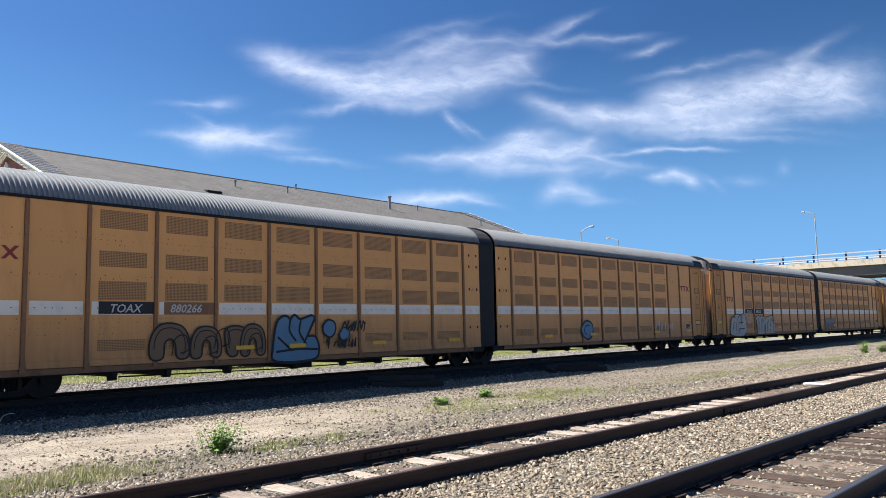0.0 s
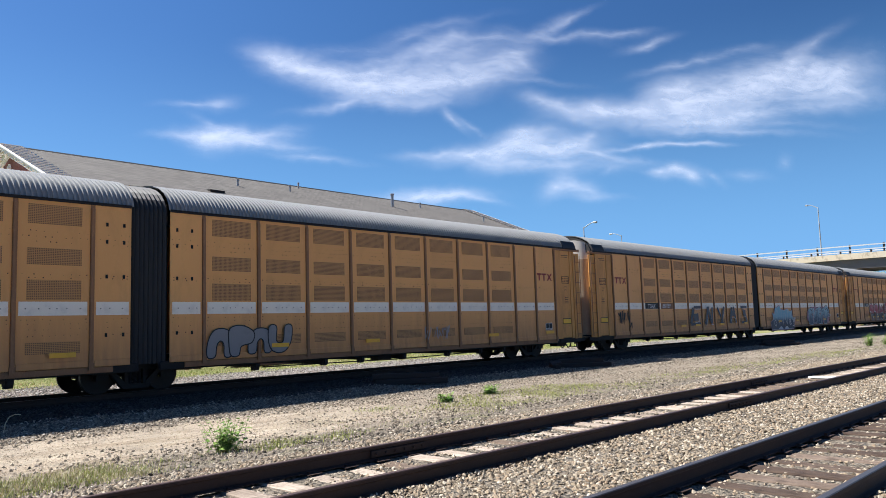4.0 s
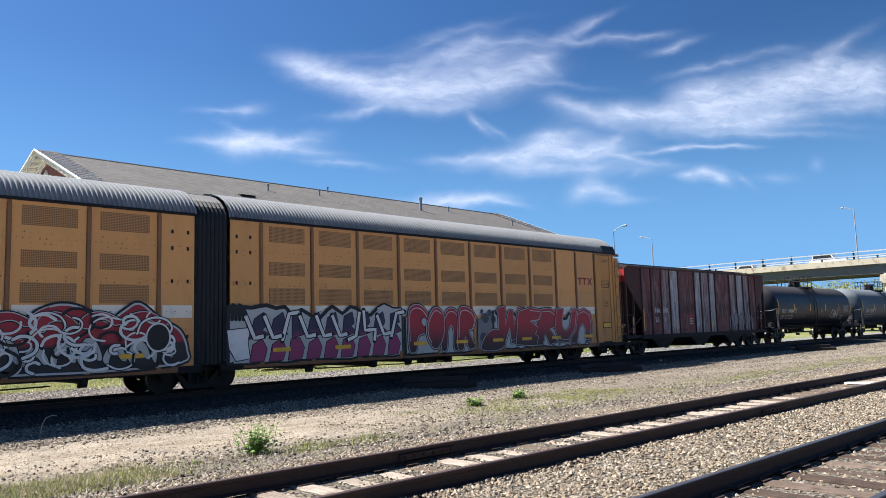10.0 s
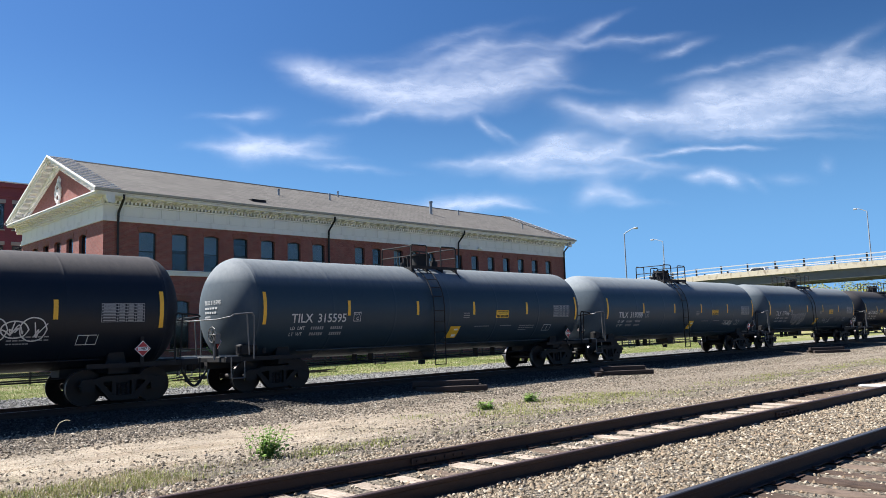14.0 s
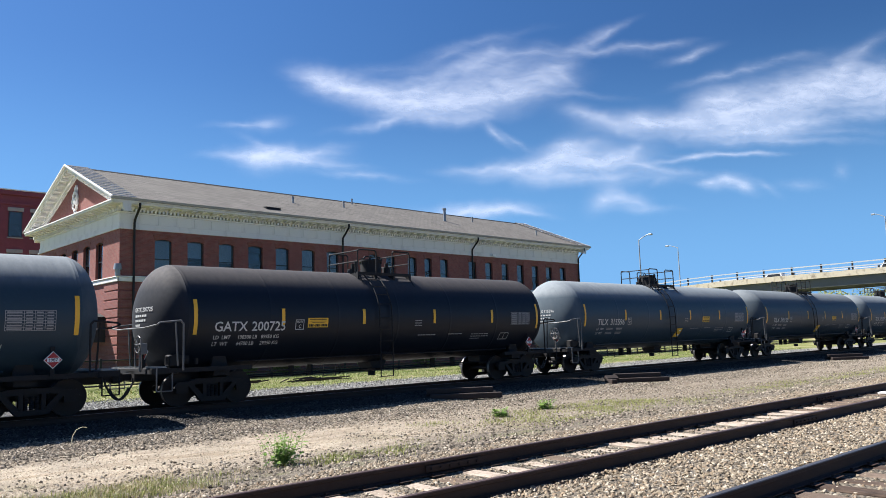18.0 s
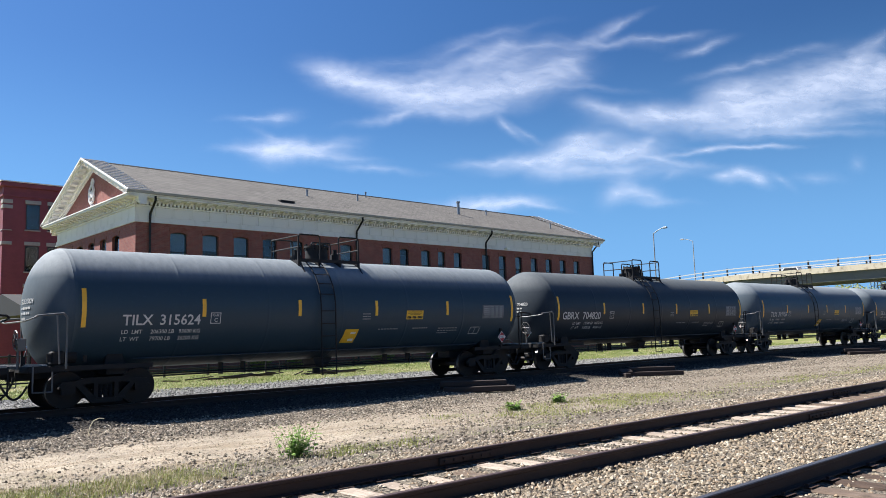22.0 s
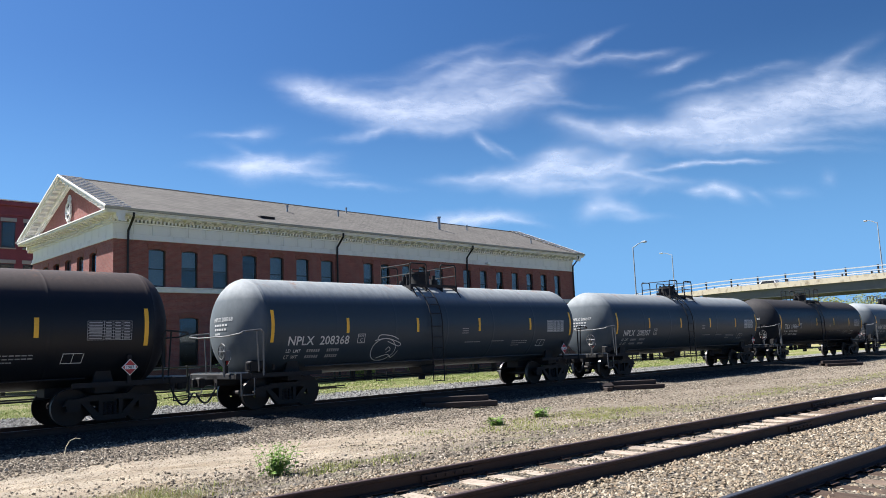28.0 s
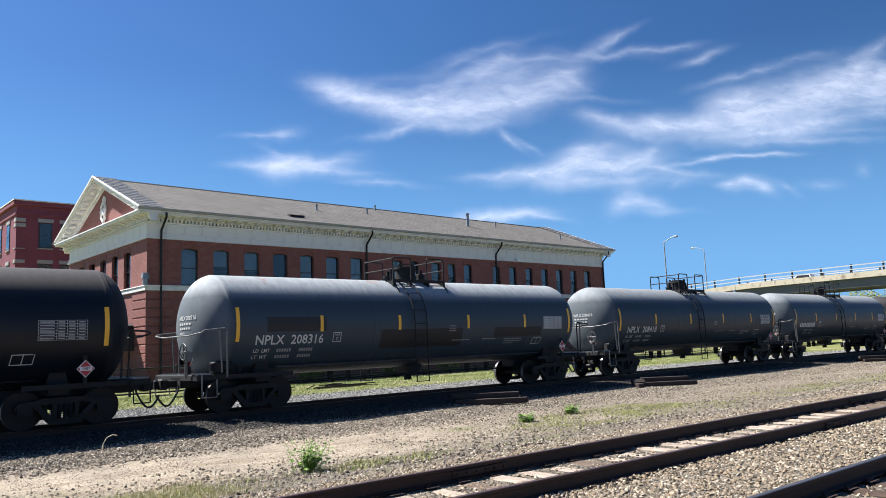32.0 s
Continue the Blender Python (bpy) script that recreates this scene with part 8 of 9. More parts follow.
    for k in range(n):
        mb.box(-0.15 + 0.25 * k, -0.02 + 0.25 * k, -0.24, -0.1, DENTIL + 0.10, DENTIL + 0.26)
    for k in range(int((WIDTH + 0.3) / 0.25)):
        mb.box(-0.24, -0.1, -0.15 + 0.25 * k, -0.02 + 0.25 * k, DENTIL + 0.10, DENTIL + 0.26)
    tagged(part("dentil_course", mb, m_lime, ob, "row of small stone dentils"), kind="stuff")
    profile = [(-0.70, DENTIL + 0.44), (-0.70, DENTIL + 0.38), (-0.50, DENTIL + 0.32), (-0.20, DENTIL + 0.26), (-0.20, DENTIL + 0.44)]
    bracket = [MB().prism(profile, 0, 0.34, axis).mesh("modillion", m_lime) for axis in "xy"]
    for k in range(1, int((LENGTH + 1.2) / 0.72)):
        part("modillion", bracket[0], None, ob).location = (-0.6 + 0.72 * k, 0, 0)
    for k in range(1, int((WIDTH + 1.2) / 0.72)):
        part("modillion", bracket[1], None, ob).location = (0, -0.6 + 0.72 * k, 0)
    mb = MB().box(-0.2, LENGTH + 0.2, -0.2, WIDTH + 0.2, DENTIL + 0.26, DENTIL + 0.44)
    mb.bevel_box(-0.85, LENGTH + 0.85, -0.85, WIDTH + 0.85, DENTIL + 0.44, DENTIL + 0.58, 0.03)
    mb.box(-0.90, LENGTH + 0.90, -0.90, WIDTH + 0.90, DENTIL + 0.58, DENTIL + 0.66)
    part("cornice", mb, m_lime, ob, "weathered limestone cornice")
    mb = MB()
    for y in (-1.02, WIDTH + 0.88):
        mb.prism([(y, DENTIL + 0.66), (y + 0.14, DENTIL + 0.66), (y + 0.16, EAVE), (y - 0.03, EAVE)], -0.95, LENGTH + 0.95, "x")
    part("gutter", mb, m_shade_stone, ob, "grey metal gutter")
    # roof between two pediments
    mid = WIDTH / 2
    mb = MB()
    rise_ = RIDGE - EAVE
    for s in (-1, 1):
        y_e = -0.95 if s < 0 else WIDTH + 0.95
        q = [(0.7, y_e, EAVE - 0.04), (LENGTH - 0.7, y_e, EAVE - 0.04), (LENGTH - 0.7, mid, RIDGE), (0.7, mid, RIDGE)]
        mb.add(q + [(x, y, z - 0.12) for x, y, z in q], [(0, 1, 2, 3), (7, 6, 5, 4), (0, 4, 5, 1), (1, 5, 6, 2), (3, 2, 6, 7), (0, 3, 7, 4)])
    part("roof", mb, m_roof, ob, "grey-brown shingle roof")
    part("ridge_cap", MB().prism([(mid - 0.16, RIDGE - 0.05), (mid, RIDGE + 0.06), (mid + 0.16, RIDGE - 0.05)], 0.7, LENGTH - 0.7, "x"), m_under, ob)
    for x0, s in ((0.0, 1), (LENGTH, -1)):
        gbl = part("gable_wall", MB().prism([(0.3, DENTIL + 0.66), (WIDTH - 0.3, DENTIL + 0.66), (mid, APEX - 0.6)], x0, x0 + s * 0.3, "x"), m_brick, ob, "red brick pediment field")
        mb = MB()
        for q in (-1, 1):
            ye = -0.95 if q < 0 else WIDTH + 0.95
            L = math.hypot(mid - ye, APEX - EAVE)
            def band(o0, o1, dz0, dz1):
                a, b = min(x0 - s * o0, x0 - s * o1), max(x0 - s * o0, x0 - s * o1)
                mb.prism([(ye, EAVE + dz0), (mid, APEX + dz0), (mid, APEX + dz1), (ye, EAVE + dz1)], a, b, "x")
            band(-0.5, 0.86, -0.12, -0.02)
            band(-0.5, 0.74, -0.30, -0.12)
            band(-0.3, 0.22, -0.62, -0.30)
            band(-0.3, 0.12, -0.82, -0.62)
            for k in range(13):
                t = (k + 0.7) / 13.4
                yy, zz = ye + (mid - ye) * t, EAVE + (APEX - EAVE) * t
                a, b = min(x0 - s * 0.2, x0 - s * 0.68), max(x0 - s * 0.2, x0 - s * 0.68)
                mb.box(a, b, yy - 0.13, yy + 0.13, zz - 0.46, zz - 0.28)
        part("raking_cornice", mb, m_lime, ob, "stone raking cornice with brackets")
        for q in (-1, 1):                               # shingled cover with pale stepped flashing along the rake
            ye = -0.95 if q < 0 else WIDTH + 0.95
            a, b = min(x0 - s * 0.84, x0 + s * 0.72), max(x0 - s * 0.84, x0 + s * 0.72)
            part("rake_cover", MB().prism([(ye, EAVE - 0.02), (mid, APEX - 0.02), (mid, APEX + 0.04), (ye, EAVE + 0.04)], a, b, "x"), m_roof, ob)
            for k in range(16):
                t = (k + 0.3) / 16.2
                yy, zz = ye + (mid - ye) * t, EAVE + (APEX - EAVE) * t
                part("step_flashing", MB().prism([(yy, zz + 0.02), (yy - q * 0.16, zz + 0.05), (yy - q * 0.16, zz + 0.085), (yy, zz + 0.085)], a + 0.05 * (s > 0), b, "x"), m_lime, ob, "pale step of flashing")
            e0 = x0 - s * 0.89
            part("rake_edge", MB().prism([(ye, EAVE - 0.06), (mid, APEX - 0.06), (mid, APEX + 0.07), (ye, EAVE + 0.07)], min(e0, e0 + s * 0.05), max(e0, e0 + s * 0.05), "x"), m_lime, ob)
    # carved cartouche in the pediment: an oval wreath round a shield, with a crown of leaves and a pendant
    oval = [(-0.10, mid + (0.44 + 0.04 * math.cos(9 * a)) * math.cos(a), 11.95 + (0.64 + 0.05 * math.cos(9 * a)) * math.sin(a)) for a in [2 * math.pi * k / 54 for k in range(55)]]
    wreath = part("cartouche", MB().tube(oval, 0.085, 7), m_lime, ob, "carved stone wreath", smooth=50)
    part("shield", MB().lathe([(-0.20, 0.02), (-0.16, 0.20), (-0.05, 0.27), (0.0, 0.27)], 20, (mid, 11.95)), m_lime, wreath, smooth=40)
    for a, b in ((0.34, 0.5), (-0.34, 0.5), (0.34, -0.5), (-0.34, -0.5)):
        part("ribbon", MB().tube([(-0.08, mid, 11.95), (-0.14, mid + a * 0.75, 11.95 + b * 0.45), (-0.08, mid + a * 1.15, 11.95 + b * 0.8), (-0.04, mid + a * 0.5, 11.95 + b * 1.15)], 0.06, 6), m_lime, wreath)
    part("crest", MB().cyl((-0.14, mid, 12.80), (0, mid, 12.80), 0.16, 8, 0.24).cyl((-0.1, mid, 13.02), (0, mid, 13.02), 0.09, 8), m_lime, wreath)
    part("pendant", MB().cyl((-0.14, mid, 11.10), (0, mid, 11.10), 0.13, 8, 0.2).cyl((-0.1, mid, 10.92), (0, mid, 10.92), 0.08, 8), m_lime, wreath)
    for x in (0.85, 16.96, 31.4, 47.45):
        mb = MB().tube([(x, -0.95, EAVE - 0.25), (x, -0.95, DENTIL + 0.3), (x, -0.16, FRIEZE + 0.55), (x, -0.13, FRIEZE), (x, -0.13, Z0)], 0.075, 8)
        part("downpipe", mb, m_pipe, ob, "dark metal downpipe", smooth=50)
    # roof vents
    slope = (RIDGE - EAVE) / (mid + 0.95)
    for x, t, h, r in ((15.3, 0.59, 0.5, 0.08), (20.8, 0.66, 0.55, 0.08), (23.35, 0.91, 0.5, 0.07), (32.2, 0.58, 1.2, 0.15), (37.4, 0.73, 0.5, 0.08), (43.5, 0.35, 0.5, 0.08)):
        y = -0.95 + (mid + 0.95) * t
        z = EAVE + (RIDGE - EAVE) * t
        if h > 0.2:
            part("roof_vent", MB().cyl((x, y, z - 0.1), (x, y, z + h), r, 10).cyl((x, y, z + h - 0.12), (x, y, z + h), r * 1.35, 10), m_galv_post, ob, "metal roof vent pipe", smooth=40)
    y = -0.95 + (mid + 0.95) * 0.16
    z = EAVE + (RIDGE - EAVE) * 0.16
    part("roof_hatch", MB().prism([(y, z), (y + 0.5, z + 0.20), (y, z + 0.15)], 10.6, 11.8, "x"), m_under, ob, "dark low roof hatch")
    # lamp urn on the belt course and canopy roof at the gable
    part("corner_lamp", MB().cyl((-0.15, -0.15, BELT + 0.2), (-0.15, -0.15, BELT + 0.6), 0.16, 10).cyl((-0.15, -0.15, BELT + 0.6), (-0.15, -0.15, BELT + 0.95), 0.26, 10, 0.2), m_galv_post, ob, "pale round corner lamp", smooth=40)
    part("flood_lamp", MB().box(33.9, 34.3, -0.4, 0, 9.12, 9.3), m_white, ob)
    mb = MB().prism([(2.0, 3.4), (13.4, 3.4), (13.4, 3.7), (7.7, 4.9), (2.0, 3.7)], -5.5, 0.0, "x")
    part("canopy", mb, m_under, ob, "dark hipped entrance canopy")
    part("canopy_fascia", MB().box(-5.5, -0.02, 1.9, 2.0, 2.1, 3.45), m_dark_frame, ob, "dark board under the canopy")
    for y in (2.4, 13.0):
        part("canopy_post", MB().cyl((-5.2, y, Z0), (-5.2, y, 3.5), 0.12, 10), m_under, ob)
    return ob


make_station()


# ---------------------------------------------------------------- the dark red block behind
def make_red_block():
    ob = root("red_brick_block", "dark red painted brick block with flat roof", "building", at=(17.8, 80.0, 0), turn=0)
    h = 16.6
    part("wall", MB().box(0, 34, 0, 20, Z0, h), m_red_wall, ob)
    part("parapet", MB().bevel_box(-0.3, 34.3, -0.3, 20.3, h, h + 0.45, 0.05).box(-0.12, 34.1, -0.12, 20.1, h - 0.9, h - 0.7), m_red_wall, ob)
    part("coping", MB().box(-0.35, 34.35, -0.35, 20.35, h + 0.45, h + 0.55), m_lime, ob)
    sash = MB().box(0, 1.2, -0.02, 0.06, 0, 2.45)
    fm = sash.mesh("window_frame", m_dark_frame)
    pm = MB().box(0.09, 1.11, -0.035, -0.022, 0.09, 1.18).box(0.09, 1.11, -0.035, -0.022, 1.26, 2.36).mesh("pane", m_glass)
    lm = MB().bevel_box(-0.1, 1.3, -0.06, 0.02, 2.5, 2.85, 0.02).mesh("lintel", m_shade_stone)
    sm = MB().bevel_box(-0.1, 1.3, -0.10, 0.02, -0.12, -0.002, 0.02).mesh("window_sill", m_shade_stone)
    spots = [pose(1.95 + 1.95 * i, -0.03, z) for i in range(7) for z in (12.6, 8.6, 4.6)]
    spots += [pose(-0.03, 2.0 + 3.3 * i + 1.5, z, 0, 0, -90) for i in range(5) for z in (12.6, 8.6, 4.6)]
    for m in spots:
        w = part("window", fm, None, ob, "tall dark window with pale stone lintel")
        w.matrix_basis = m
        part("pane", pm, None, w)
        part("lintel", lm, None, w)
        part("window_sill", sm, None, w)
    for z, tall in ((15.05, 0.36), (14.55, 0.34), (12.45, 0.08), (11.1, 0.32)):
        part("corner_stone", MB().bevel_box(-0.06, 0.8, -0.06, 0.0, z, z + tall, 0.02).box(-0.06, 0.0, 0.004, 0.7, z, z + tall), m_shade_stone, ob, "pale corner stone")


make_red_block()


# ---------------------------------------------------------------- the fence beyond the train
def make_fence():
    ob = root("fence", "black post-and-rail fence with wire mesh", "fence", at=(2, 39.3, -0.33))
    post = MB().bevel_box(-0.05, 0.05, -0.05, 0.05, -0.05, 1.5, 0.01).mesh("post", m_pipe)
    for k in range(36):
        p = part("post", post, None, ob)
        p.location = (2.4 * k, 0, 0)
    for z in (0.16, 0.44, 1.40):
        part("rail", MB().cyl((0, 0, z), (84, 0, z), 0.04, 8), m_pipe, ob)
    wires = MB()
    for k in range(800):
        x = 0.1 * k
        for s in (-1, 1):
            wires.add([(x, 0.02 * s, 0.2), (x + 0.016, 0.02 * s, 0.2), (x + 0.016 + s * 1.2, 0.02 * s, 1.4), (x + s * 1.2, 0.02 * s, 1.4)], [(0, 1, 2, 3)])
    tagged(part("wire_mesh", wires, m_pipe, ob), kind="stuff")


make_fence()


def brush_pile(x, y, seed):
    rng = random.Random(seed)
    ob = root("brush_pile", "heap of dead sticks on the grass", "brush", at=(x, y, -0.3))
    for _ in range(22):
        a, l = rng.uniform(-0.5, 0.5), rng.uniform(0.6, 2.0)
        px, py = rng.gauss(0, 0.8), rng.gauss(0, 0.3)
        part("stick", MB().cyl((px, py, rng.uniform(0, 0.15)), (px + l * math.cos(a), py + l * math.sin(a), 0.02 + rng.uniform(0, 0.18)), 0.03, 5), m_dark_tie, ob)


brush_pile(21.6, 33.0, 1)
brush_pile(17.0, 34.0, 2)


# ---------------------------------------------------------------- trees and shrubs
def make_tree(x, y, h, spread, leaf, seed, name="tree", label="spring tree with yellow-green leaves"):
    rng = random.Random(seed)
    ob = root(name, label, "tree", at=(x, y, -0.35))
    wood, crown = MB(), MB()
    wood.cyl((0, 0, 0), (0.05, 0, h * 0.45), 0.03 * h, 8, 0.018 * h)
    tips = []
    for k in range(9):
        a, l = 2 * math.pi * k / 9 + rng.uniform(-0.3, 0.3), rng.uniform(0.5, 1.0)
        tip = Vector((math.cos(a) * spread * l, math.sin(a) * spread * l, h * rng.uniform(0.55, 1.0)))
        base = Vector((0, 0, h * rng.uniform(0.25, 0.45)))
        wood.cyl(base, tip, 0.012 * h, 5, 0.003 * h)
        tips += [base.lerp(tip, t) for t in (0.45, 0.7, 0.9, 1.0)]
    for p in tips:
        for _ in range(110):
            q = p + Vector((rng.gauss(0, 1), rng.gauss(0, 1), rng.gauss(0, 0.8))) * spread * 0.24
            s = rng.uniform(0.06, 0.14) * max(1.0, h / 5)
            a = Vector((rng.uniform(-1, 1), rng.uniform(-1, 1), rng.uniform(-1, 1))).normalized()
            b = a.orthogonal().normalized()
            crown.add([tuple(q - a * s), tuple(q + b * s * 0.6), tuple(q + a * s), tuple(q - b * s * 0.6)], [(0, 1, 2, 3)])
    part("trunk", wood, m_dark_tie, ob)
    part("crown", crown, leaf, ob)


for k, (x, y, h, sp) in enumerate(((132, 30, 7, 4.5), (136, 38, 7.5, 5), (139, 47, 8, 5), (134, 56, 7.5, 4.5), (150, 34, 8, 6), (146, 65, 8, 5), (152, 50, 8, 6), (141, 22, 7.5, 5))):
    make_tree(x, y, h, sp, m_spring, 40 + k)
for k, (x, y) in enumerate(((25.5, 40.8), (31.5, 40.4), (37.0, 41.0), (22.5, 40.6))):
    make_tree(x, y, 1.3, 0.8, m_leaf, 60 + k, "shrub", "low green shrub behind the fence")


def grass_bank(x0, x1, y0, y1, h):
    """A grassy embankment that rises gently beyond the bridge."""
    mb, nx, ny = MB(), 24, 30
    for j in range(ny + 1):
        for i in range(nx + 1):
            u, v = i / nx, j / ny
            z = h * math.sin(math.pi * min(1.0, u * 1.0)) * math.sin(math.pi * v) ** 0.6
            x, y = x0 + (x1 - x0) * u, y0 + (y1 - y0) * v
            mb.v.append((x, y, -0.45 + z + 0.25 * noise.noise((x * 0.2, y * 0.2, 1)) * min(1.0, z)))
    w = nx + 1
    mb.f = [(j * w + i, j * w + i + 1, (j + 1) * w + i + 1, (j + 1) * w + i) for j in range(ny) for i in range(nx)]
    mb.s = [0] * len(mb.f)
    return thing("grass_bank", mb, m_ground, "green grassy bank beyond the bridge", "embankment", kind="structure", smooth=180)


grass_bank(126, 176, 10, 100, 5.5)


# ---------------------------------------------------------------- the road bridge
BRX = 110.0


def make_bridge():
    ob = root("road_overpass", "concrete and steel road overpass crossing the tracks", "bridge", at=(BRX, 0, 0))
    y0, y1 = -60.0, 130.0
    def z_at(y):                                        # the road falls gently at the far side
        return 9.22 - 0.006 * max(0.0, min(20.0, y - 30)) - 0.0025 * max(0.0, min(30.0, y - 50)) ** 2 - 0.15 * max(0.0, y - 80)

    def beam(x_a, x_b, lo, hi):
        """One unbroken beam that follows the road."""
        mb = MB()
        mb.v = [(xx, y, z_at(y) + dz) for y in ys for xx, dz in ((x_a, lo), (x_b, lo), (x_b, hi), (x_a, hi))]
        for k in range(len(ys) - 1):
            mb.f += [(4 * k + i, 4 * k + (i + 1) % 4, 4 * k + 4 + (i + 1) % 4, 4 * k + 4 + i) for i in range(4)]
        e = 4 * len(ys)
        mb.f += [(0, 1, 2, 3), (e - 4, e - 3, e - 2, e - 1)]
        mb.s = [0] * len(mb.f)
        return mb

    ys = [y0 + 5 * k for k in range(int((y1 - y0) / 5) + 1)]
    for x, s in ((0.0, 1), (11.0, -1)):
        part("parapet", beam(x, x + s * 0.35, -0.78, 0.0), m_concrete, ob, "stained concrete edge beam")
        for xo in ((0.45, 3.6) if s > 0 else (7.0, 10.2)):
            part("girder", beam(xo, xo + 0.35, -2.0, -0.785), m_girder, ob, "grey steel girder")
        post = MB().bevel_box(-0.09, 0.09, -0.10, 0.10, -0.02, 1.15, 0.02).mesh("rail_post", m_bogie)
        y = y0
        while y < y1:
            p = part("rail_post", post, None, ob)
            p.location = (x + s * 0.17, y, z_at(y))
            y += 4.0
        for dz in (0.45, 0.98):
            part("guard_rail", beam(x + s * 0.02, x + s * 0.14, dz - 0.07, dz + 0.07), m_rail_galv, ob, "galvanised rail")
    part("deck", beam(0.36, 10.64, -0.77, -0.55), m_concrete, ob)
    for y in (28.4, 52.0, 6.0, -16.0, 76.0, 100.0):
        mb = MB().bevel_box(0.2, 10.8, y - 0.7, y + 0.7, z_at(y) - 3.3, z_at(y) - 2.2, 0.04)
        for xo in (0.6, 3.75, 7.2, 10.4):
            mb.box(xo - 0.2, xo + 0.2, y - 0.3, y + 0.3, z_at(y) - 2.2, z_at(y) - 2.005)
        for x in (1.6, 9.2):
            mb.cyl((x, y, -0.6), (x, y, z_at(y) - 3.1), 0.62, 20)
        part("pier", mb, m_concrete, ob, "concrete pier with cap", smooth=35)
    return z_at


ROAD_Z = make_bridge()


def street_lamp(x, y, z, h, reach, label):
    """reach: metres of arm along y, with its sign."""
    ob = root("street_lamp", label, "street lamp", at=(x, y, z), group="bridge lamps")
    part("pole", MB().cyl((0, 0, 0), (0, 0, h), 0.10, 10, 0.055), m_lamp_post, ob, "", smooth=40)
    part("arm", MB().tube([(0, 0, h - 0.08), (0, reach * 0.5, h + 0.25), (0, reach * 0.85, h + 0.42), (0, reach, h + 0.42)], 0.05, 7), m_lamp_post, ob, "", smooth=40)
    part("lamp_head", MB().bevel_box(-0.16, 0.16, min(reach, reach * 1.35), max(reach, reach * 1.35), h + 0.32, h + 0.52, 0.05), m_lamp_post, ob)


street_lamp(BRX + 0.9, 31.73, ROAD_Z(31.7) - 0.55, 7.25, 1.2, "tall galvanised lamp standing on the bridge")
street_lamp(BRX + 0.9, 61.75, ROAD_Z(61.7) - 0.55, 6.9, 1.6, "galvanised lamp on the bridge approach")
street_lamp(75.0, 46.5, -0.4, 12.5, -1.3, "tall galvanised street lamp beside the station")


# ---------------------------------------------------------------- vehicles on the bridge
def build_vehicle(paint, label, tall=1.7, length=4.7):
    ob = root("car", label, "car")
    half = length / 2
    low = [(-half, 0.35), (half, 0.35), (half, 0.85), (half - 0.15, 1.0), (-half + 0.1, 1.0), (-half, 0.8)]
    body = MB().prism(low, -0.88, 0.88, "x")
    part("body", body, paint, ob, "")
    part("roof", MB().prism([(-half + 0.35, 1.0), (half - 1.5, 1.0), (half - 2.1, tall), (-half + 0.6, tall)], -0.78, 0.78, "x"), paint, ob)
    part("glazing", MB().prism([(-half + 0.55, 1.05), (half - 1.75, 1.05), (half - 2.15, tall - 0.12), (-half + 0.7, tall - 0.12)], -0.80, 0.80, "x"), m_car_dark, ob, "dark glazing")
    for y in (-half + 0.85, half - 0.9):
        for x in (-0.85, 0.85):
            wheel = part("wheel", MB().cyl((x - 0.1, y, 0.34), (x + 0.1, y, 0.34), 0.34, 18), m_tyre, ob)
            part("rim", MB().cyl((x - 0.115, y, 0.34), (x + 0.115, y, 0.34), 0.20, 12), m_steel, wheel)
    return ob


CARS = [(build_vehicle(m_car_white, "white sport utility car driving over the bridge", 1.8, 5.0), [(9.0, 64.0), (10.0, 36.0), (10.7, 16.0)], -1),
        (build_vehicle(m_car_dark, "dark sport utility car driving over the bridge", 1.85, 5.0), [(12.6, 62.0), (13.0, 49.5), (13.9, 22.0)], -1),
        (build_vehicle(m_car_white, "silver hatchback driving over the bridge", 1.55, 4.4), [(16.2, 66.0), (16.6, 55.5), (17.8, 31.5), (18.4, 20.0)], -1),
        (build_vehicle(m_car_white, "white pickup driving over the bridge", 1.8, 5.4), [(17.4, 18.0), (18.2, 37.5), (19.0, 48.0), (20.0, 62.0)], 1)]
parked = build_vehicle(m_car_white, "white car waiting behind the bridge rail", 1.6, 4.6)
parked.matrix_basis = pose(BRX + 8.6, 50.5, ROAD_Z(50.5) - 0.55)


# ---------------------------------------------------------------- what shows under and beside the bridge
def shed(x, y, w, d, h, mat, label, roof=0.6):
    ob = root("warehouse", label, "building", at=(x, y, -0.4))
    part("wall", MB().box(0, w, 0, d, 0, h), mat, ob)
    part("roof", MB().prism([(-0.3, h), (d + 0.3, h), (d / 2, h + roof)], -0.3, w + 0.3, "x"), m_girder, ob)
    for k in range(int(d / 4)):
        win = part("window", MB().box(-0.04, 0.0, 1.2 + 4 * k, 2.8 + 4 * k, 1.4, 3.0), m_dark_frame, ob)
        part("pane", MB().box(-0.055, -0.042, 1.3 + 4 * k, 2.7 + 4 * k, 1.5, 2.9), m_glass, win)


shed(190, 4, 30, 40, 7.0, m_far_wall, "long brown brick warehouse beyond the bridge")
shed(170, 60, 24, 30, 6.2, m_white, "low white building beyond the bridge")


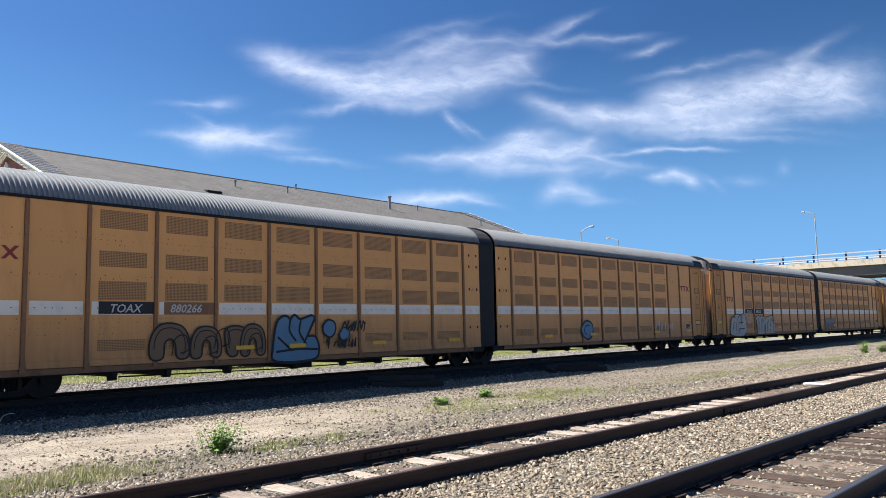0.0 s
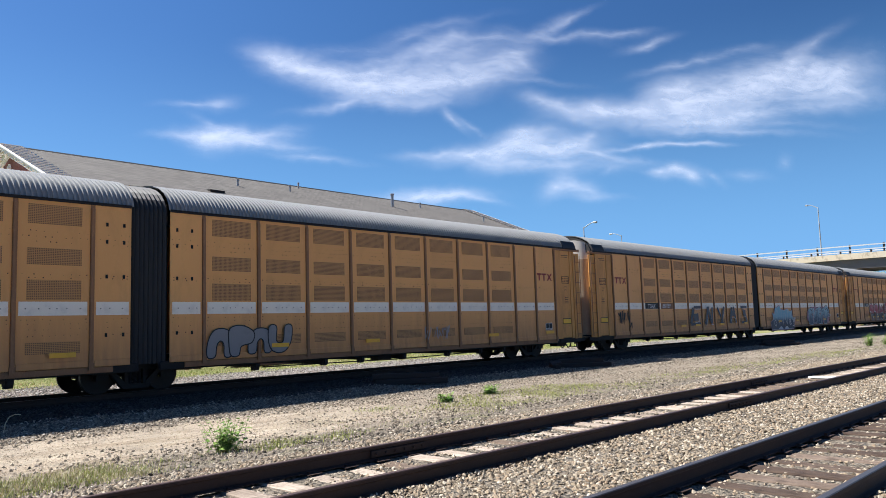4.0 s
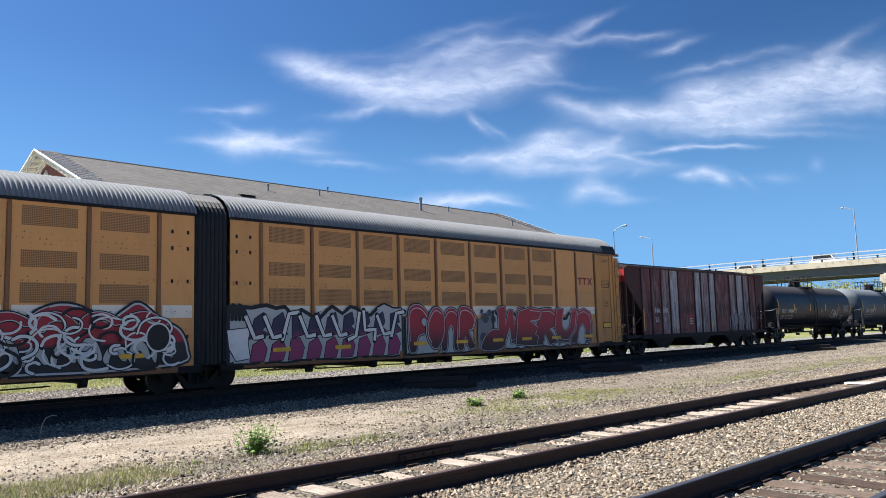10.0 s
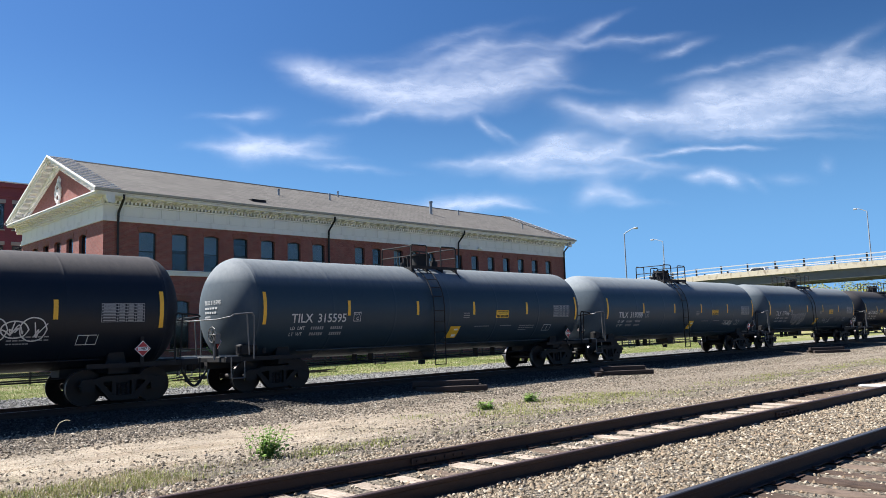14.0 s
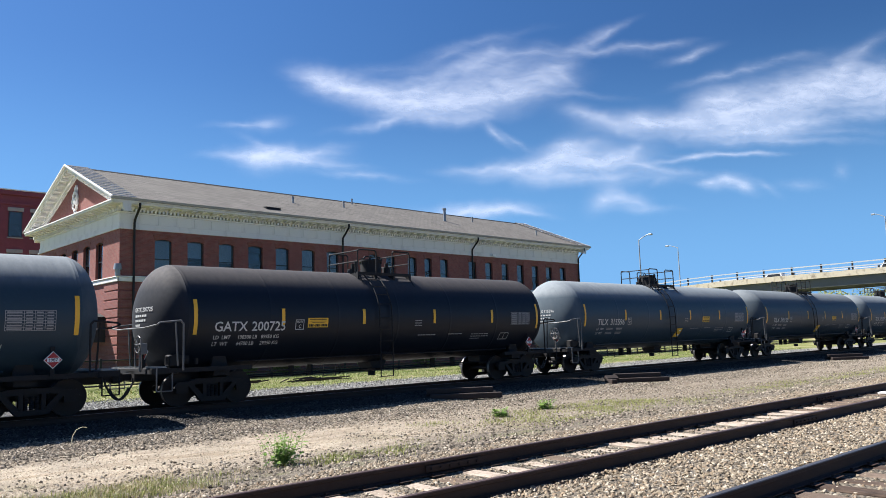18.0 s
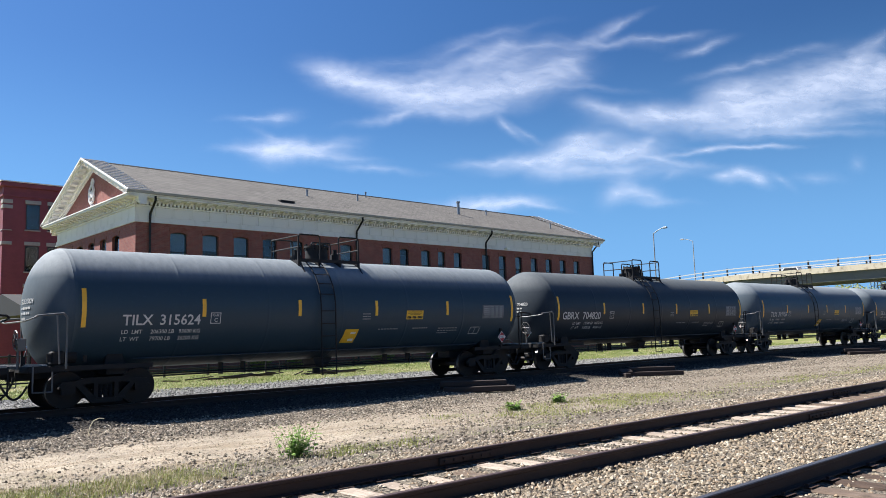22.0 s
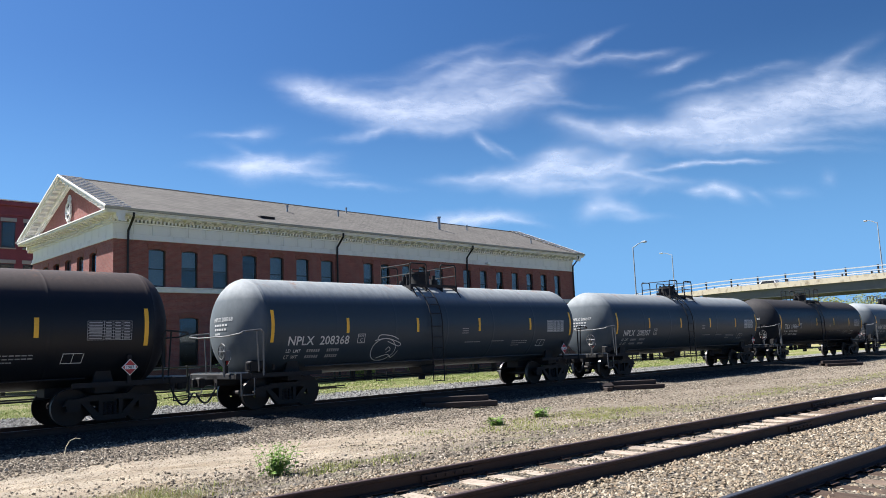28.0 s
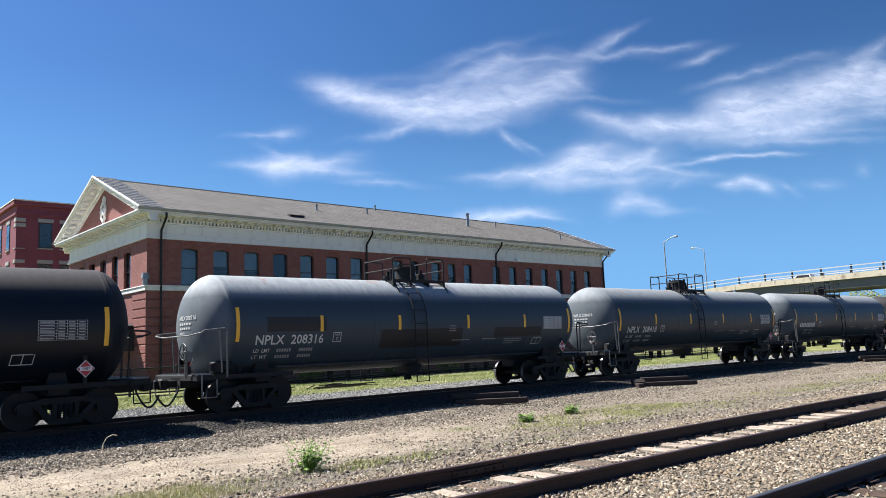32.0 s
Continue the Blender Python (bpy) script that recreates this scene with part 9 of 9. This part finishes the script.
def flag(x, y, z, label):
    ob = root("flag", label, "flag", at=(x, y, z))
    part("pole", MB().cyl((0, 0, 0), (0, 0, 2.2), 0.04, 6), m_pipe, ob)
    stripes = MB()
    for k in range(5):
        z0 = 2.1 - 0.2 * k
        stripes.add([(0, 0.04, z0 - 0.2), (0, 1.1, z0 - 0.55), (0, 1.1, z0 - 0.35), (0, 0.04, z0)], [(0, 1, 2, 3)], k % 2)
    part("cloth", stripes, (m_red, m_white), ob, "red and white striped cloth")
    part("canton", MB().add([(-0.01, 0.04, 1.55), (-0.01, 0.5, 1.40), (-0.01, 0.5, 1.95), (-0.01, 0.04, 2.1)], [(0, 1, 2, 3)]), m_spray_blue, ob)


for y in (52.5, 58.5, 66.0):
    ob = flag(BRX - 8, y, 5.6, "small striped flag on a pole by the road")
    pole = thing("flag_post", MB().cyl((BRX - 8, y, -0.4), (BRX - 8, y, 5.62), 0.06, 8), m_galv_post, "slim metal pole carrying a flag", "pole")

# ---------------------------------------------------------------- what moves
def motions():
    for cloud in CLOUDS:
        walk(cloud, [(t, pose(WIND[0] * (t - 20), WIND[1] * (t - 20), 0)) for t in (0.0, 16.0, 32.0)])
    steps = [0.5 * k for k in range(65)]
    for car, s, _ in MOVERS:
        walk(car, [(t, pose(s - travelled(t), C, RAIL_Z)) for t in steps])
        seen = [k for k in range(961) if -2.0 < s - travelled(k / 30) < 62.0]
        if not seen:
            continue
        rows = [(k / 30, (s - travelled(k / 30)) / WHEEL_R) for k in seen]
        for gear in car.children:
            if not gear.name.startswith("bogie"):
                continue
            for w in gear.children:
                if not w.name.startswith("wheelset"):
                    continue
                side = w.location.x
                turn = [(t, pose(side, 0, WHEEL_R, 0, math.degrees(a), 0)) for t, a in rows]
                if seen[0] > 0:
                    turn.insert(0, (0.0, turn[0][1]))
                if seen[-1] < 960:
                    turn.append((32.0, turn[-1][1]))
                walk(w, turn)
    for ob, rows, way in CARS:
        lane = BRX + (3.2 if way < 0 else 7.6)
        k = CARS.index((ob, rows, way))
        ends = (122.0 - 7 * k, -52.0 + 7 * k) if way < 0 else (-52.0, 122.0)   # they wait their turn at the ends of the bridge
        v = abs(rows[1][1] - rows[0][1]) / (rows[1][0] - rows[0][0])
        go, stop = rows[0][0] - abs(ends[0] - rows[0][1]) / v, rows[-1][0] + abs(ends[1] - rows[-1][1]) / v
        full = [(0.0, ends[0]), (go, ends[0])] + rows + [(stop, ends[1]), (32.0, ends[1])]
        walk(ob, [(t, pose(lane, p, ROAD_Z(max(-60.0, min(130.0, p))) - 0.55, 0, 0, 180 if way < 0 else 0)) for t, p in full])


motions()
